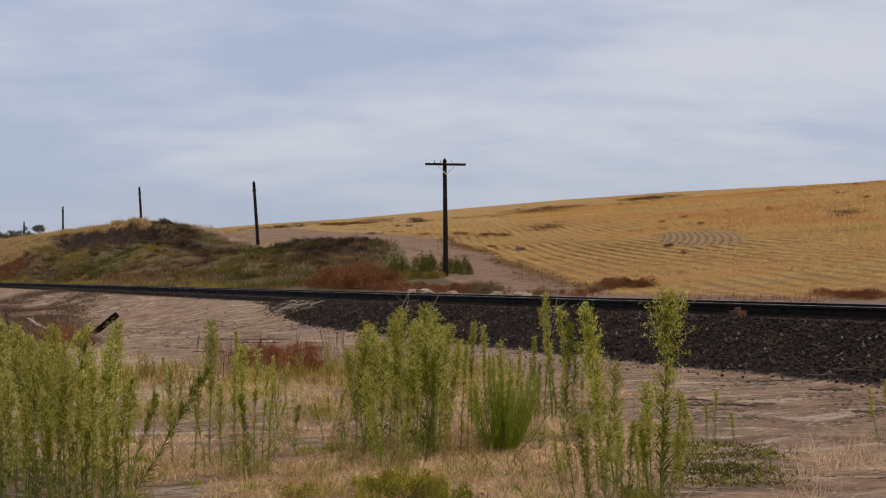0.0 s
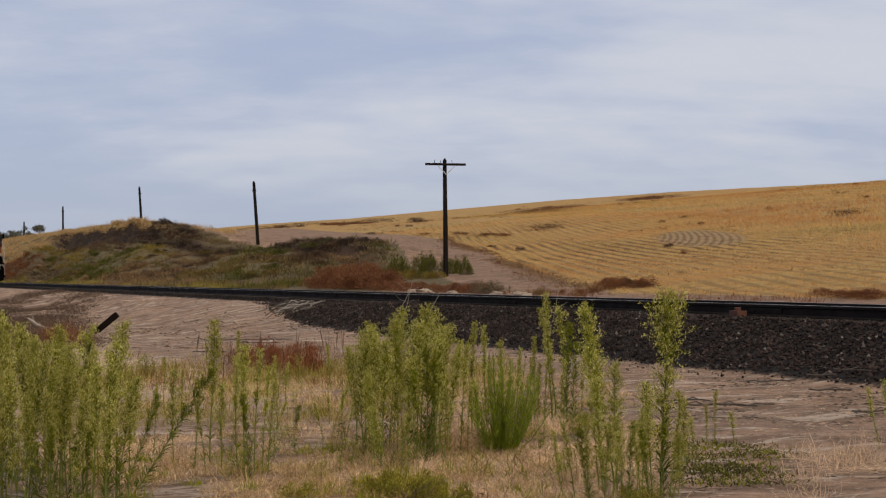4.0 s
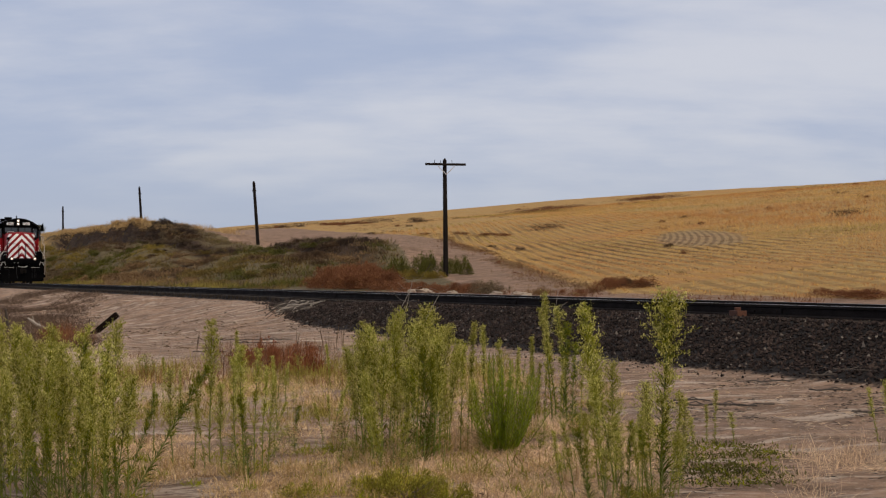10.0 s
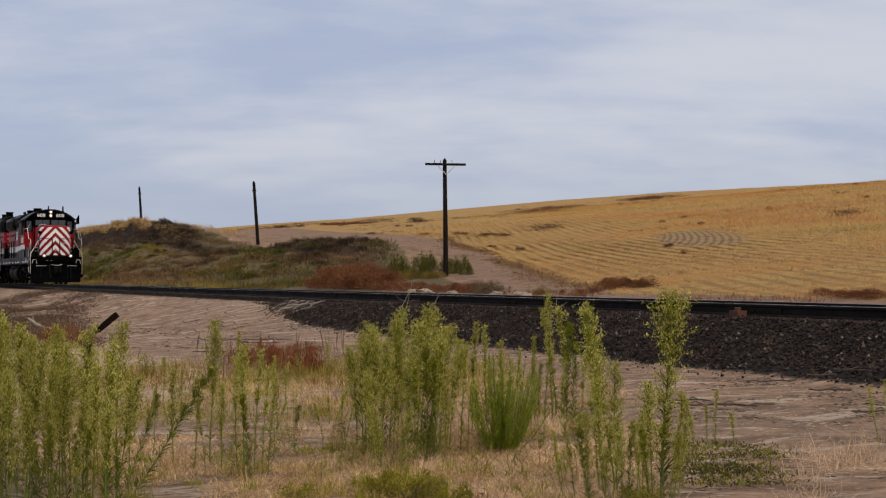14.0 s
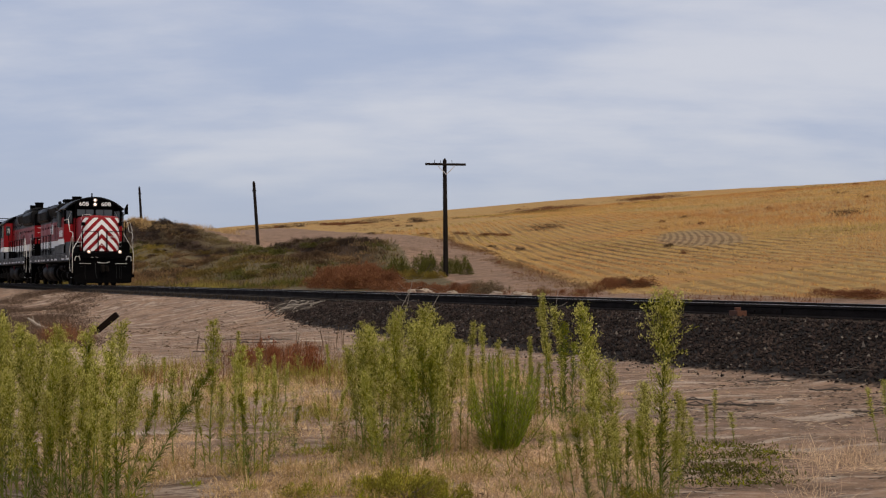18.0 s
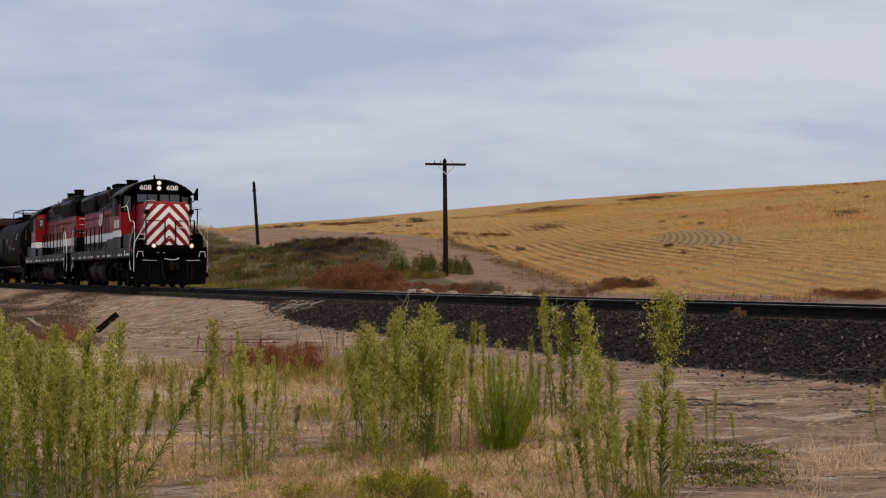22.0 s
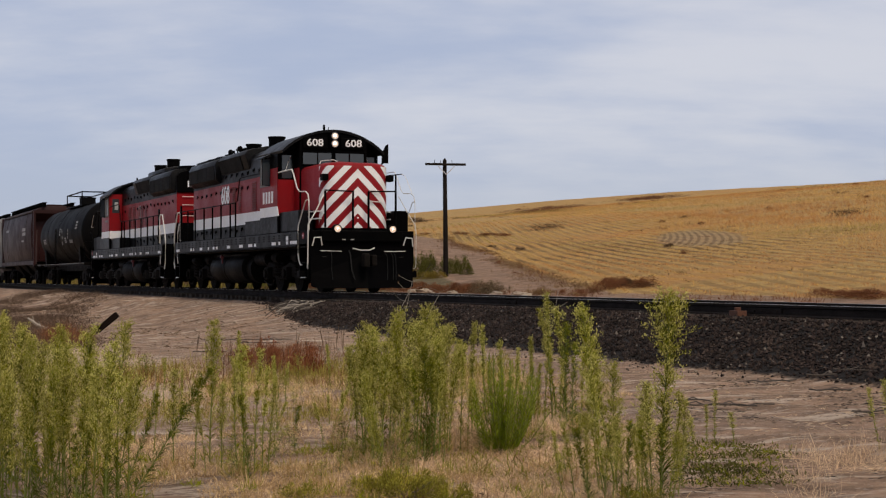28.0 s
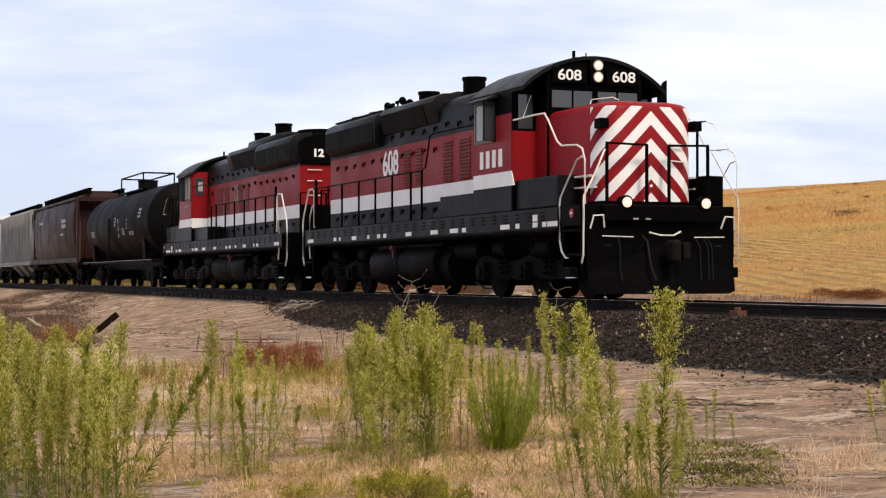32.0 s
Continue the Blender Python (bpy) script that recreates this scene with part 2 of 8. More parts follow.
def ground_material():
    """Sand, field soil, road dirt, bank soil and cinders, blended by the zones stored on the sheet, with broken edges."""
    m = bpy.data.materials.new("ground_soil")
    m.use_nodes = True
    w = Nodes(m.node_tree)
    at = w.n("ShaderNodeTexCoord").outputs["Object"]
    n1, n2, n3 = w.noise(at, 0.35, 5, 0.6), w.noise(at, 2.3, 6, 0.65), w.noise(at, 22.0, 5, 0.7)
    n4 = w.noise(at, 0.9, 6, 0.65, (1, 1, 1))

    def zone(name, edge=0.35):
        a = w.n("ShaderNodeAttribute", attribute_name=name).outputs["Fac"]
        return w.ramp(w.math("ADD", a, w.math("MULTIPLY", w.math("SUBTRACT", n2, 0.5), edge * 2)), 0.35, 0.65)

    sand = w.mix(w.ramp(n2, 0.38, 0.64), (0.345, 0.226, 0.155), (0.175, 0.114, 0.079))
    sand = w.mix(w.math("MULTIPLY", w.ramp(n1, 0.45, 0.7), 0.55), sand, (0.170, 0.120, 0.096))
    sand = w.mix(w.math("MULTIPLY", w.ramp(n3, 0.52, 0.72), 0.5), sand, (0.075, 0.055, 0.042))
    pale = w.noise(at, 1.5, 7, 0.72, (0.7, 2.2, 1.0))
    sand = w.mix(w.math("MULTIPLY", w.ramp(pale, 0.52, 0.62), 0.8), sand, (0.52, 0.43, 0.35))
    sand = w.mix(w.math("MULTIPLY", w.ramp(w.noise(at, 7.0, 7, 0.75), 0.54, 0.64), 0.75), sand, (0.105, 0.070, 0.052))
    sand = w.mix(w.math("MULTIPLY", w.ramp(w.noise(at, 14.0, 6, 0.7), 0.55, 0.66), 0.6), sand, (0.55, 0.46, 0.38))
    sand = w.mix(w.math("MULTIPLY", w.ramp(w.noise(at, 3.4, 7, 0.75, (0.5, 2.0, 1.0)), 0.55, 0.64), 0.7), sand, (0.085, 0.056, 0.044))
    n5 = w.noise(at, 0.055, 5, 0.6)
    field = w.mix(w.ramp(n4, 0.35, 0.65), (0.46, 0.315, 0.12), (0.34, 0.215, 0.08))
    field = w.mix(w.math("MULTIPLY", w.ramp(w.noise(at, 3.2, 6, 0.75), 0.46, 0.62), 0.7), field, (0.20, 0.125, 0.045))
    field = w.mix(w.math("MULTIPLY", w.ramp(w.noise(at, 0.16, 5, 0.65, (0.35, 1.0, 1.0)), 0.5, 0.62), 0.65), field, (0.40, 0.195, 0.065))
    field = w.mix(w.math("MULTIPLY", w.ramp(n5, 0.42, 0.62), 0.4), field, (0.41, 0.225, 0.07))
    field = w.mix(w.math("MULTIPLY", w.ramp(n1, 0.52, 0.68), 0.45), field, (0.26, 0.155, 0.06))
    field = w.mix(w.math("MULTIPLY", w.ramp(n3, 0.48, 0.7), 0.6), field, (0.17, 0.105, 0.045))
    row = w.n("ShaderNodeAttribute", attribute_name="row").outputs["Fac"]
    wave = w.math("SINE", w.math("MULTIPLY", row, 2 * math.pi / 0.7))
    lines = w.ramp(w.math("ADD", wave, w.math("MULTIPLY", w.math("SUBTRACT", n2, 0.5), 1.2)), 0.0, 0.6)
    clear = w.ramp(n5, 0.42, 0.58, 1.0, 0.2)
    field = w.mix(w.math("MULTIPLY", w.math("MULTIPLY", lines, clear), w.n("ShaderNodeAttribute", attribute_name="row_fade").outputs["Fac"]), field, (0.15, 0.085, 0.027))
    # a round patch of bare, curved furrows
    ring = w.math("SINE", w.math("MULTIPLY", w.n("ShaderNodeAttribute", attribute_name="ring").outputs["Fac"], 2 * math.pi / 0.155))
    furrow = w.mix(w.ramp(w.math("ADD", ring, w.math("MULTIPLY", w.math("SUBTRACT", n2, 0.5), 2.5)), -0.2, 0.6), (0.29, 0.205, 0.115), (0.125, 0.085, 0.052))
    field = w.mix(w.math("MULTIPLY", w.n("ShaderNodeAttribute", attribute_name="bare_patch").outputs["Fac"], 0.7), field, furrow)
    road = w.mix(w.ramp(n2, 0.35, 0.65), (0.30, 0.195, 0.135), (0.175, 0.113, 0.078))
    road = w.mix(w.math("MULTIPLY", w.ramp(w.noise(at, 0.7, 6, 0.7), 0.5, 0.64), 0.6), road, (0.135, 0.086, 0.060))
    bank = w.mix(w.ramp(n2, 0.35, 0.65), (0.15, 0.115, 0.062), (0.09, 0.072, 0.04))
    # dark scarp soil, with the shade under its overhang put into the colour
    bank = w.mix(w.n("ShaderNodeAttribute", attribute_name="scarp_zone").outputs["Fac"], bank, w.mix(w.ramp(n4, 0.4, 0.65), (0.062, 0.038, 0.025), (0.026, 0.017, 0.012)))
    cinder = w.mix(w.ramp(n3, 0.4, 0.65), (0.018, 0.015, 0.0145), (0.008, 0.007, 0.007))
    straw = w.mix(w.ramp(n3, 0.42, 0.68), (0.58, 0.43, 0.29), (0.24, 0.17, 0.115))
    straw = w.mix(w.math("MULTIPLY", w.ramp(w.noise(at, 1.6, 6, 0.7), 0.48, 0.62), 0.75), straw, (0.30, 0.225, 0.175))
    col = w.mix(zone("straw_zone", 0.5), sand, straw)
    col = w.mix(zone("bank_zone"), col, bank)
    col = w.mix(zone("road_zone", 0.25), col, road)
    col = w.mix(zone("field_zone", 0.15), col, field)
    col = w.mix(zone("cinder_zone", 0.45), col, cinder)
    p = w.n("ShaderNodeBsdfPrincipled", Roughness=0.95)
    p.inputs["Specular IOR Level"].default_value = 0.2
    w.put(p.inputs["Base Color"], col)
    b = w.n("ShaderNodeBump", Strength=0.8, Distance=0.09)
    w.put(b.inputs["Height"], w.math("ADD", w.noise(at, 5.0, 9, 0.74), w.math("MULTIPLY", n1, 2.0)))
    w.put(p.inputs["Normal"], b.outputs[0])
    out = w.n("ShaderNodeOutputMaterial")
    w.put(out.inputs[0], p.outputs[0])
    return m


GROUND = ground_material()

# ---- mesh helpers ----


class Geo:
    """Collects vertices and faces of one part."""
    def __init__(self):
        self.v, self.f = [], []

    def add(self, verts, faces):
        k = len(self.v)
        self.v += [tuple(p) for p in verts]
        self.f += [tuple(i + k for i in q) for q in faces]
        return self

    def box(self, x0, x1, y0, y1, z0, z1, m=None):
        p = [Vector((x, y, z)) for z in (z0, z1) for x, y in ((x0, y0), (x1, y0), (x1, y1), (x0, y1))]
        if m:
            p = [m @ q for q in p]
        return self.add(p, [(3, 2, 1, 0), (4, 5, 6, 7), (0, 1, 5, 4), (1, 2, 6, 5), (2, 3, 7, 6), (3, 0, 4, 7)])

    def cyl(self, a, b, r, n=10, r2=None):
        a, b = Vector(a), Vector(b)
        q = (b - a).to_track_quat("Z", "Y").to_matrix()
        r2 = r if r2 is None else r2
        ring = [(math.cos(2 * math.pi * i / n), math.sin(2 * math.pi * i / n)) for i in range(n)]
        p = [a + q @ Vector((x * r, y * r, 0)) for x, y in ring] + [b + q @ Vector((x * r2, y * r2, 0)) for x, y in ring]
        faces = [(i, (i + 1) % n, n + (i + 1) % n, n + i) for i in range(n)]
        return self.add(p, faces + [tuple(reversed(range(n))), tuple(range(n, 2 * n))])

    def tube(self, pts, r, n=6):
        """A bent rod through the points."""
        pts = [Vector(p) for p in pts]
        rings = []
        for i, p in enumerate(pts):
            d = (pts[min(i + 1, len(pts) - 1)] - pts[max(i - 1, 0)]).normalized()
            q = d.to_track_quat("Z", "Y").to_matrix()
            rings.append([p + q @ Vector((math.cos(2 * math.pi * k / n) * r, math.sin(2 * math.pi * k / n) * r, 0)) for k in range(n)])
        verts = [p for ring in rings for p in ring]
        faces = [(i * n + k, i * n + (k + 1) % n, (i + 1) * n + (k + 1) % n, (i + 1) * n + k) for i in range(len(pts) - 1) for k in range(n)]
        faces += [tuple(reversed(range(n))), tuple(range((len(pts) - 1) * n, len(pts) * n))]
        return self.add(verts, faces)

    def prism(self, profile, axis, a, b):
        """A flat outline, drawn out along an axis from a to b. Outline: (y, z) for x, (x, z) for y, (x, y) for z."""
        def at(p, s):
            return {"x": (s, p[0], p[1]), "y": (p[0], s, p[1]), "z": (p[0], p[1], s)}[axis]
        n = len(profile)
        return self.add([at(p, a) for p in profile] + [at(p, b) for p in profile],
                        [(i, (i + 1) % n, n + (i + 1) % n, n + i) for i in range(n)] + [tuple(reversed(range(n))), tuple(range(n, 2 * n))])

    def mesh(self, name, mat, bevel=0.0, smooth=False, segments=2):
        me = bpy.data.meshes.new(name)
        me.from_pydata(self.v, [], self.f)
        bm = bmesh.new()
        bm.from_mesh(me)
        bmesh.ops.recalc_face_normals(bm, faces=bm.faces)
        if bevel:
            sharp = [e for e in bm.edges if len(e.link_faces) == 2 and e.calc_face_angle(0) > radians(30)]
            bmesh.ops.bevel(bm, geom=sharp, offset=bevel, segments=segments, affect="EDGES", profile=0.5, clamp_overlap=True)
        bm.to_mesh(me)
        bm.free()
        if smooth:
            me.polygons.foreach_set("use_smooth", [True] * len(me.polygons))
            me.set_sharp_from_angle(angle=radians(35))
        me.materials.append(mat)
        return me


def part(name, geo, mat, parent, label="", bevel=0.0, smooth=False, segments=2, m=None):
    """Links the collected geometry (or a ready mesh) as one mesh object under a thing or a part."""
    me = geo if isinstance(geo, bpy.types.Mesh) else geo.mesh(name, mat, bevel, smooth, segments)
    ob = new(name, me)
    ob.parent = parent
    if m is not None:
        ob.matrix_basis = m
    return tagged(ob, label) if label else ob


def thing(name, label, category, group="", m=None, kind=""):
    ob = new(name)
    ob.empty_display_size = 0.3
    if m is not None:
        ob.matrix_basis = m
    return tagged(ob, label, category, group, kind)


def arc(cx, cy, r, a0, a1, n):
    return [(cx + r * math.cos(radians(a0 + (a1 - a0) * i / n)), cy + r * math.sin(radians(a0 + (a1 - a0) * i / n))) for i in range(n + 1)]


# ---- the lie of the land ----
TURN = radians(68.95)
ORIGIN, ALONG, ASIDE = Vector((0.74, 36.94, 0)), Vector((math.cos(TURN), -math.sin(TURN), 0)), Vector((-math.sin(TURN), -math.cos(TURN), 0))


def spot(u, v, z=0.0):
    return ORIGIN + ALONG * u + ASIDE * v + Vector((0, 0, z))


def on_track(u, v=0.0, z=0.0, turn=0.0):
    p = spot(u, v, z)
    return pose(p.x, p.y, p.z, 0, 0, -68.95 + turn)


def smooth(a, b, x):
    t = np.clip((x - a) / (b - a), 0, 1)
    return t * t * (3 - 2 * t)


def ripple(u, v, seed=0.0):
    """Cheap smooth unevenness, about -1 to 1."""
    return (np.sin(0.61 * u + 1.3 * np.sin(0.37 * v + seed) + seed) + np.sin(0.83 * v + 1.7 * np.sin(0.29 * u - seed)) + np.sin(1.9 * u - 1.3 * v + 2 * np.sin(0.7 * u + 0.5 * v))
            + 0.6 * np.sin(3.7 * u + 2.9 * v + 2 * np.sin(1.1 * v))) / 3.6


def field_edge(u):
    """How far from the track the crop begins; the dirt road lies before it."""
    return np.interp(u, [-330, -200, -160, -141, -119, -97, -82, -62, -52.8, -39.1, -23.6, -15.4, -8.9, -6, 40], [62, 47, 41, 37.5, 34.5, 33, 31.2, 25.0, 21.8, 17.66, 12.15, 9.48, 7.4, 6.4, 5.0])


def road_low(u):
    return np.interp(u, [-330, -200, -143, -106, -85, -62, -51, -38, -17, -8, 4, 40], [50, 34, 22, 16.5, 16.5, 17, 16.2, 13, 7, 5.2, 4.6, 4.0])


BANK_U = [-300, -170, -130, -112, -96, -84, -73, -61, -49, -43]


def far_side(u, q):
    """Height at the distance q beyond the track."""
    flat = np.interp(q, [0, 1.5, 2.6, 4, 8, 14, 22, 30, 45, 60, 90, 120, 160, 250, 700, 3000], [-0.2, -0.22, -0.36, -0.16, 0.10, 0.78, 1.6, 2.6, 4.6, 6.6, 10.4, 13.85, 15.0, 14.8, 12, 8])
    back = np.interp(u, [-600, -520, -448, -392, -308, -250, -206, -150, 0], [4.0, 3.8, 3.1, 2.2, 1.7, 1.3, 0.7, -0.6, 0]) * smooth(50, 120, q)
    lifts = [[2.6, 3.0, 2.8, 2.6, 2.1, 1.5, 0.9, 1.2, 1.0, 0], [4.7, 4.3, 3.4, 3.1, 2.5, 1.8, 1.0, 1.4, 1.2, 0], [5.4, 4.75, 4.45, 4.6, 3.55, 2.0, 1.05, 1.7, 1.6, 0],
             [5.2, 4.7, 4.1, 3.5, 2.4, 1.3, 0.6, 0.9, 0.6, 0], [5.2, 4.4, 3.2, 2.4, 1.5, 0.8, 0.4, 0.3, 0, 0],
             [4.2, 3.2, 2.0, 1.5, 1.0, 0.5, 0.2, 0, 0, 0], [3.0, 1.2, 0.8, 0.6, 0.4, 0.2, 0, 0, 0, 0]]
    qs = [4.5, 8.0, 12.2, 13.1, 18.0, 24.0, 32.0, 60.0, 110.0]
    rows = [np.zeros_like(u)] + [np.interp(u, BANK_U, r) for r in lifts] + [np.zeros_like(u)]
    lift = np.zeros_like(u)
    for i in range(len(qs) - 1):
        inside = (q >= qs[i]) & (q < qs[i + 1])
        t = (q - qs[i]) / (qs[i + 1] - qs[i])
        lift = np.where(inside, rows[i] * (1 - t) + rows[i + 1] * t, lift)
    rough = (ripple(u, q, 1.0) + 0.7 * ripple(u * 2.3, q * 1.1, 5.0)) * (0.03 + 0.30 * smooth(5, 9, q) * (1 - smooth(17, 24, q)) * smooth(-42, -60, u))
    corner = u + 150 - (11.6 - q) / 0.215
    notch = -0.75 * smooth(-0.5, 2.5, corner) * (1 - smooth(10, 34, corner)) * smooth(4.6, 6.5, q) * (1 - smooth(11.6, 12.6, q)) * (1 - smooth(-100, -88, u))
    gully = -0.55 * np.abs(np.sin(0.42 * u + 1.1 * np.sin(0.31 * u) + 0.35 * q)) ** 3 * smooth(5.5, 9.0, q) * (1 - smooth(12.0, 12.8, q)) * smooth(-44, -56, u)
    return flat + back + lift + notch + gully + rough * smooth(3, 6, q)


def near_side(u, v):
    right = np.interp(v, [0, 1.45, 3.1, 5, 9, 14, 20, 60, 400, 3000], [-0.2, -0.2, -0.84, -0.87, -0.97, -1.1, -1.15, -1.2, -2, -8])
    left = np.interp(v, [0, 1.2, 1.45, 1.9, 2.6, 4.4, 5.2, 8, 14, 20, 60, 400, 3000], [-0.24, -0.25, -0.37, -0.37, -0.47, -0.90, -0.97, -1.02, -1.1, -1.15, -1.2, -2, -8])
    side = smooth(-15, 1, u - (v - 1.5) * 1.5)
    rut = -0.05 * np.exp(-((v - 5.2) / 0.35) ** 2) - 0.05 * np.exp(-((v - 6.9) / 0.35) ** 2)
    crumb = 0.011 * ripple(u * 4.1, v * 4.7, 6.0) + 0.007 * ripple(u * 5.3, v * 6.1, 9.0)
    lump = crumb * smooth(2.9, 3.6, v) * (1 - smooth(30, 50, v)) * (1 + 1.0 * smooth(-4, -16, u)) + 0.04 * ripple(u * 1.3, v * 1.3, 2.0) * smooth(2.8, 4.5, v) * (1 - smooth(60, 100, v))
    heap = (0.2 * ripple(u * 0.8, v, 4.0) + 0.04 * ripple(u * 2.1, v * 2.6, 8.0)) * smooth(1.6, 2.4, v) * (1 - smooth(5, 8, v)) * smooth(-12, -20, u)
    return left * (1 - side) + right * side + rut * smooth(-20, -5, u) + lump + heap


def height(u, v):
    u, v = np.asarray(u, float), np.asarray(v, float)
    return np.where(v >= 0, near_side(u, np.maximum(v, 0)), far_side(u, np.maximum(-v, 0)))


def lay(u, v, lift=0.0):
    return spot(u, v, float(height(u, v)) + lift)


def build_ground():
    us = np.concatenate([-np.geomspace(3000, 260, 26), np.arange(-250, -130, 2.5), np.arange(-130, -40, 0.6), np.arange(-40, 46, 0.3), np.geomspace(48, 3000, 30)])
    vs = np.concatenate([-np.geomspace(3000, 132, 30), np.arange(-130, -40, 2.0), np.arange(-40, -16, 0.6), np.arange(-16, 16, 0.25), np.geomspace(16.5, 3000, 34)])
    U, V = np.meshgrid(us, vs, indexing="ij")
    Z = height(U, V)
    X = ORIGIN.x + U * ALONG.x + V * ASIDE.x
    Y = ORIGIN.y + U * ALONG.y + V * ASIDE.y
    n, k = U.shape
    idx = np.arange(n * k).reshape(n, k)
    faces = np.stack([idx[:-1, :-1], idx[1:, :-1], idx[1:, 1:], idx[:-1, 1:]], -1).reshape(-1, 4)
    me = bpy.data.meshes.new("ground")
    me.from_pydata(np.stack([X, Y, Z], -1).reshape(-1, 3).tolist(), [], faces.tolist())
    me.polygons.foreach_set("use_smooth", [True] * len(me.polygons))
    q = -V
    edge, low = field_edge(U), road_low(U)
    zones = {
        "field_zone": smooth(-0.5, 0.5, q - edge),
        "row": q + 0.355 * U,
        "scarp_zone": smooth(11.3, 12.0, q + 0.6 * ripple(U * 0.3, q * 0.2, 2.0)) * (1 - smooth(13.0, 13.4, q)) * smooth(-40, -50, U) * smooth(-172, -150, U),
        "row_fade": (1 - 0.93 * smooth(9, 19, q - edge + 3 * ripple(U * 0.08, q * 0.1, 2.0))) * smooth(-100, -78, U) * (0.5 + 0.5 * smooth(-8, -28, U)),
        "road_zone": smooth(-0.8, 0.8, q - low) * (1 - smooth(-0.5, 0.5, q - edge)),
        "bank_zone": smooth(2.6, 4.4, q) * (1 - smooth(-0.8, 0.8, q - low)) * smooth(-14, -26, U),
        "cinder_zone": np.maximum((np.abs(V) < 1.45) * 1.0 * smooth(-120, -80, U), smooth(1.2, 1.5, V) * (1 - smooth(2.7, 3.3, V)) * smooth(-1.0, 1.0, U + 11.8 - (V - 1.5) * 5.2)),
        "straw_zone": 0.62 * smooth(7.0, 9.0, V) * (1 - 0.75 * smooth(14, 22, U + 0.0 * V)) + 0.3 * smooth(30, 60, V) * smooth(0, 1, V),
    }
    dx, dy = X - 13.0, Y - 84.5
    across, deep = (10.7 * dx - 1.65 * dy) / 26.3, (7.2 * dx + 1.35 * dy) / 26.3
    zones["bare_patch"] = 1 - smooth(0.5, 1.15, across ** 2 + deep ** 2)
    zones["ring"] = across + 0.2 * deep ** 2
    for name, values in zones.items():
        at = me.attributes.new(name, "FLOAT", "POINT")
        at.data.foreach_set("value", values.astype(np.float32).ravel())
    me.materials.append(GROUND)
    tagged(new("ground", me), "sandy soil, dirt road and stubble slopes beside the railway", "ground", kind="structure")


build_ground()

# ---- the railway ----


def build_track():
    track = thing("track", "straight single railway track on dark wooden ties", "railway track", m=on_track(0), kind="structure")
    half = [(-0.070, -0.172), (-0.070, -0.160), (-0.012, -0.140), (-0.009, -0.050), (-0.036, -0.038), (-0.037, -0.006), (-0.030, 0.0)]
    outline = half + [(-y, z) for y, z in reversed(half)]
    for side in (-1, 1):
        rail = part("rail", Geo().prism([(y + side * 0.755, z) for y, z in outline], "x", -900, 260), RUST, track, "rust-brown steel rail")
        part("running_surface", Geo().prism([(y + side * 0.755, z) for y, z in ((-0.026, -0.002), (-0.026, 0.002), (0.026, 0.002), (0.026, -0.002))], "x", -900, 260), STEEL, rail, "worn bright running surface")
    rng = random.Random(5)
    tie = Geo().box(-0.115, 0.115, -1.3, 1.3, -0.36, -0.178).mesh("tie", TIE, 0.012)
    far = Geo()
    for i in range(-180, 140):
        u = i * 0.53
        m = pose(u, rng.uniform(-0.05, 0.05), rng.uniform(-0.008, 0.004), 0, 0, rng.uniform(-1.5, 1.5))
        if -135 <= i < 60:
            part("tie", tie, TIE, track, m=m)
        else:
            far.box(-0.115, 0.115, -1.3, 1.3, -0.36, -0.178, m)
    tagged(part("far_ties", far, TIE, track), kind="stuff")
    for u, side in ((13.2, -1), (3.6, -1), (-8.4, -1), (9.0, 1), (-2.5, 1)):
        g = Geo().box(u - 0.42, u + 0.42, side * 0.755 - 0.032, side * 0.755 + 0.032, -0.135, -0.055)
        for k in (-0.3, -0.1, 0.1, 0.3):
            g.cyl((u + k, side * 0.755 - 0.05, -0.095), (u + k, side * 0.755 + 0.05, -0.095), 0.016, 6)
        part("joint_bar", g, RUST, track, "bolted joint bar")
    g = Geo().box(12.55, 12.8, -1.02, -0.86, -0.20, -0.10).cyl((12.67, -0.94, -0.1), (12.67, -0.94, -0.05), 0.05, 10)
    part("rail_anchor_box", g, ORANGE_RUST, track, "orange rusted iron block beside the rail", bevel=0.008)


build_track()


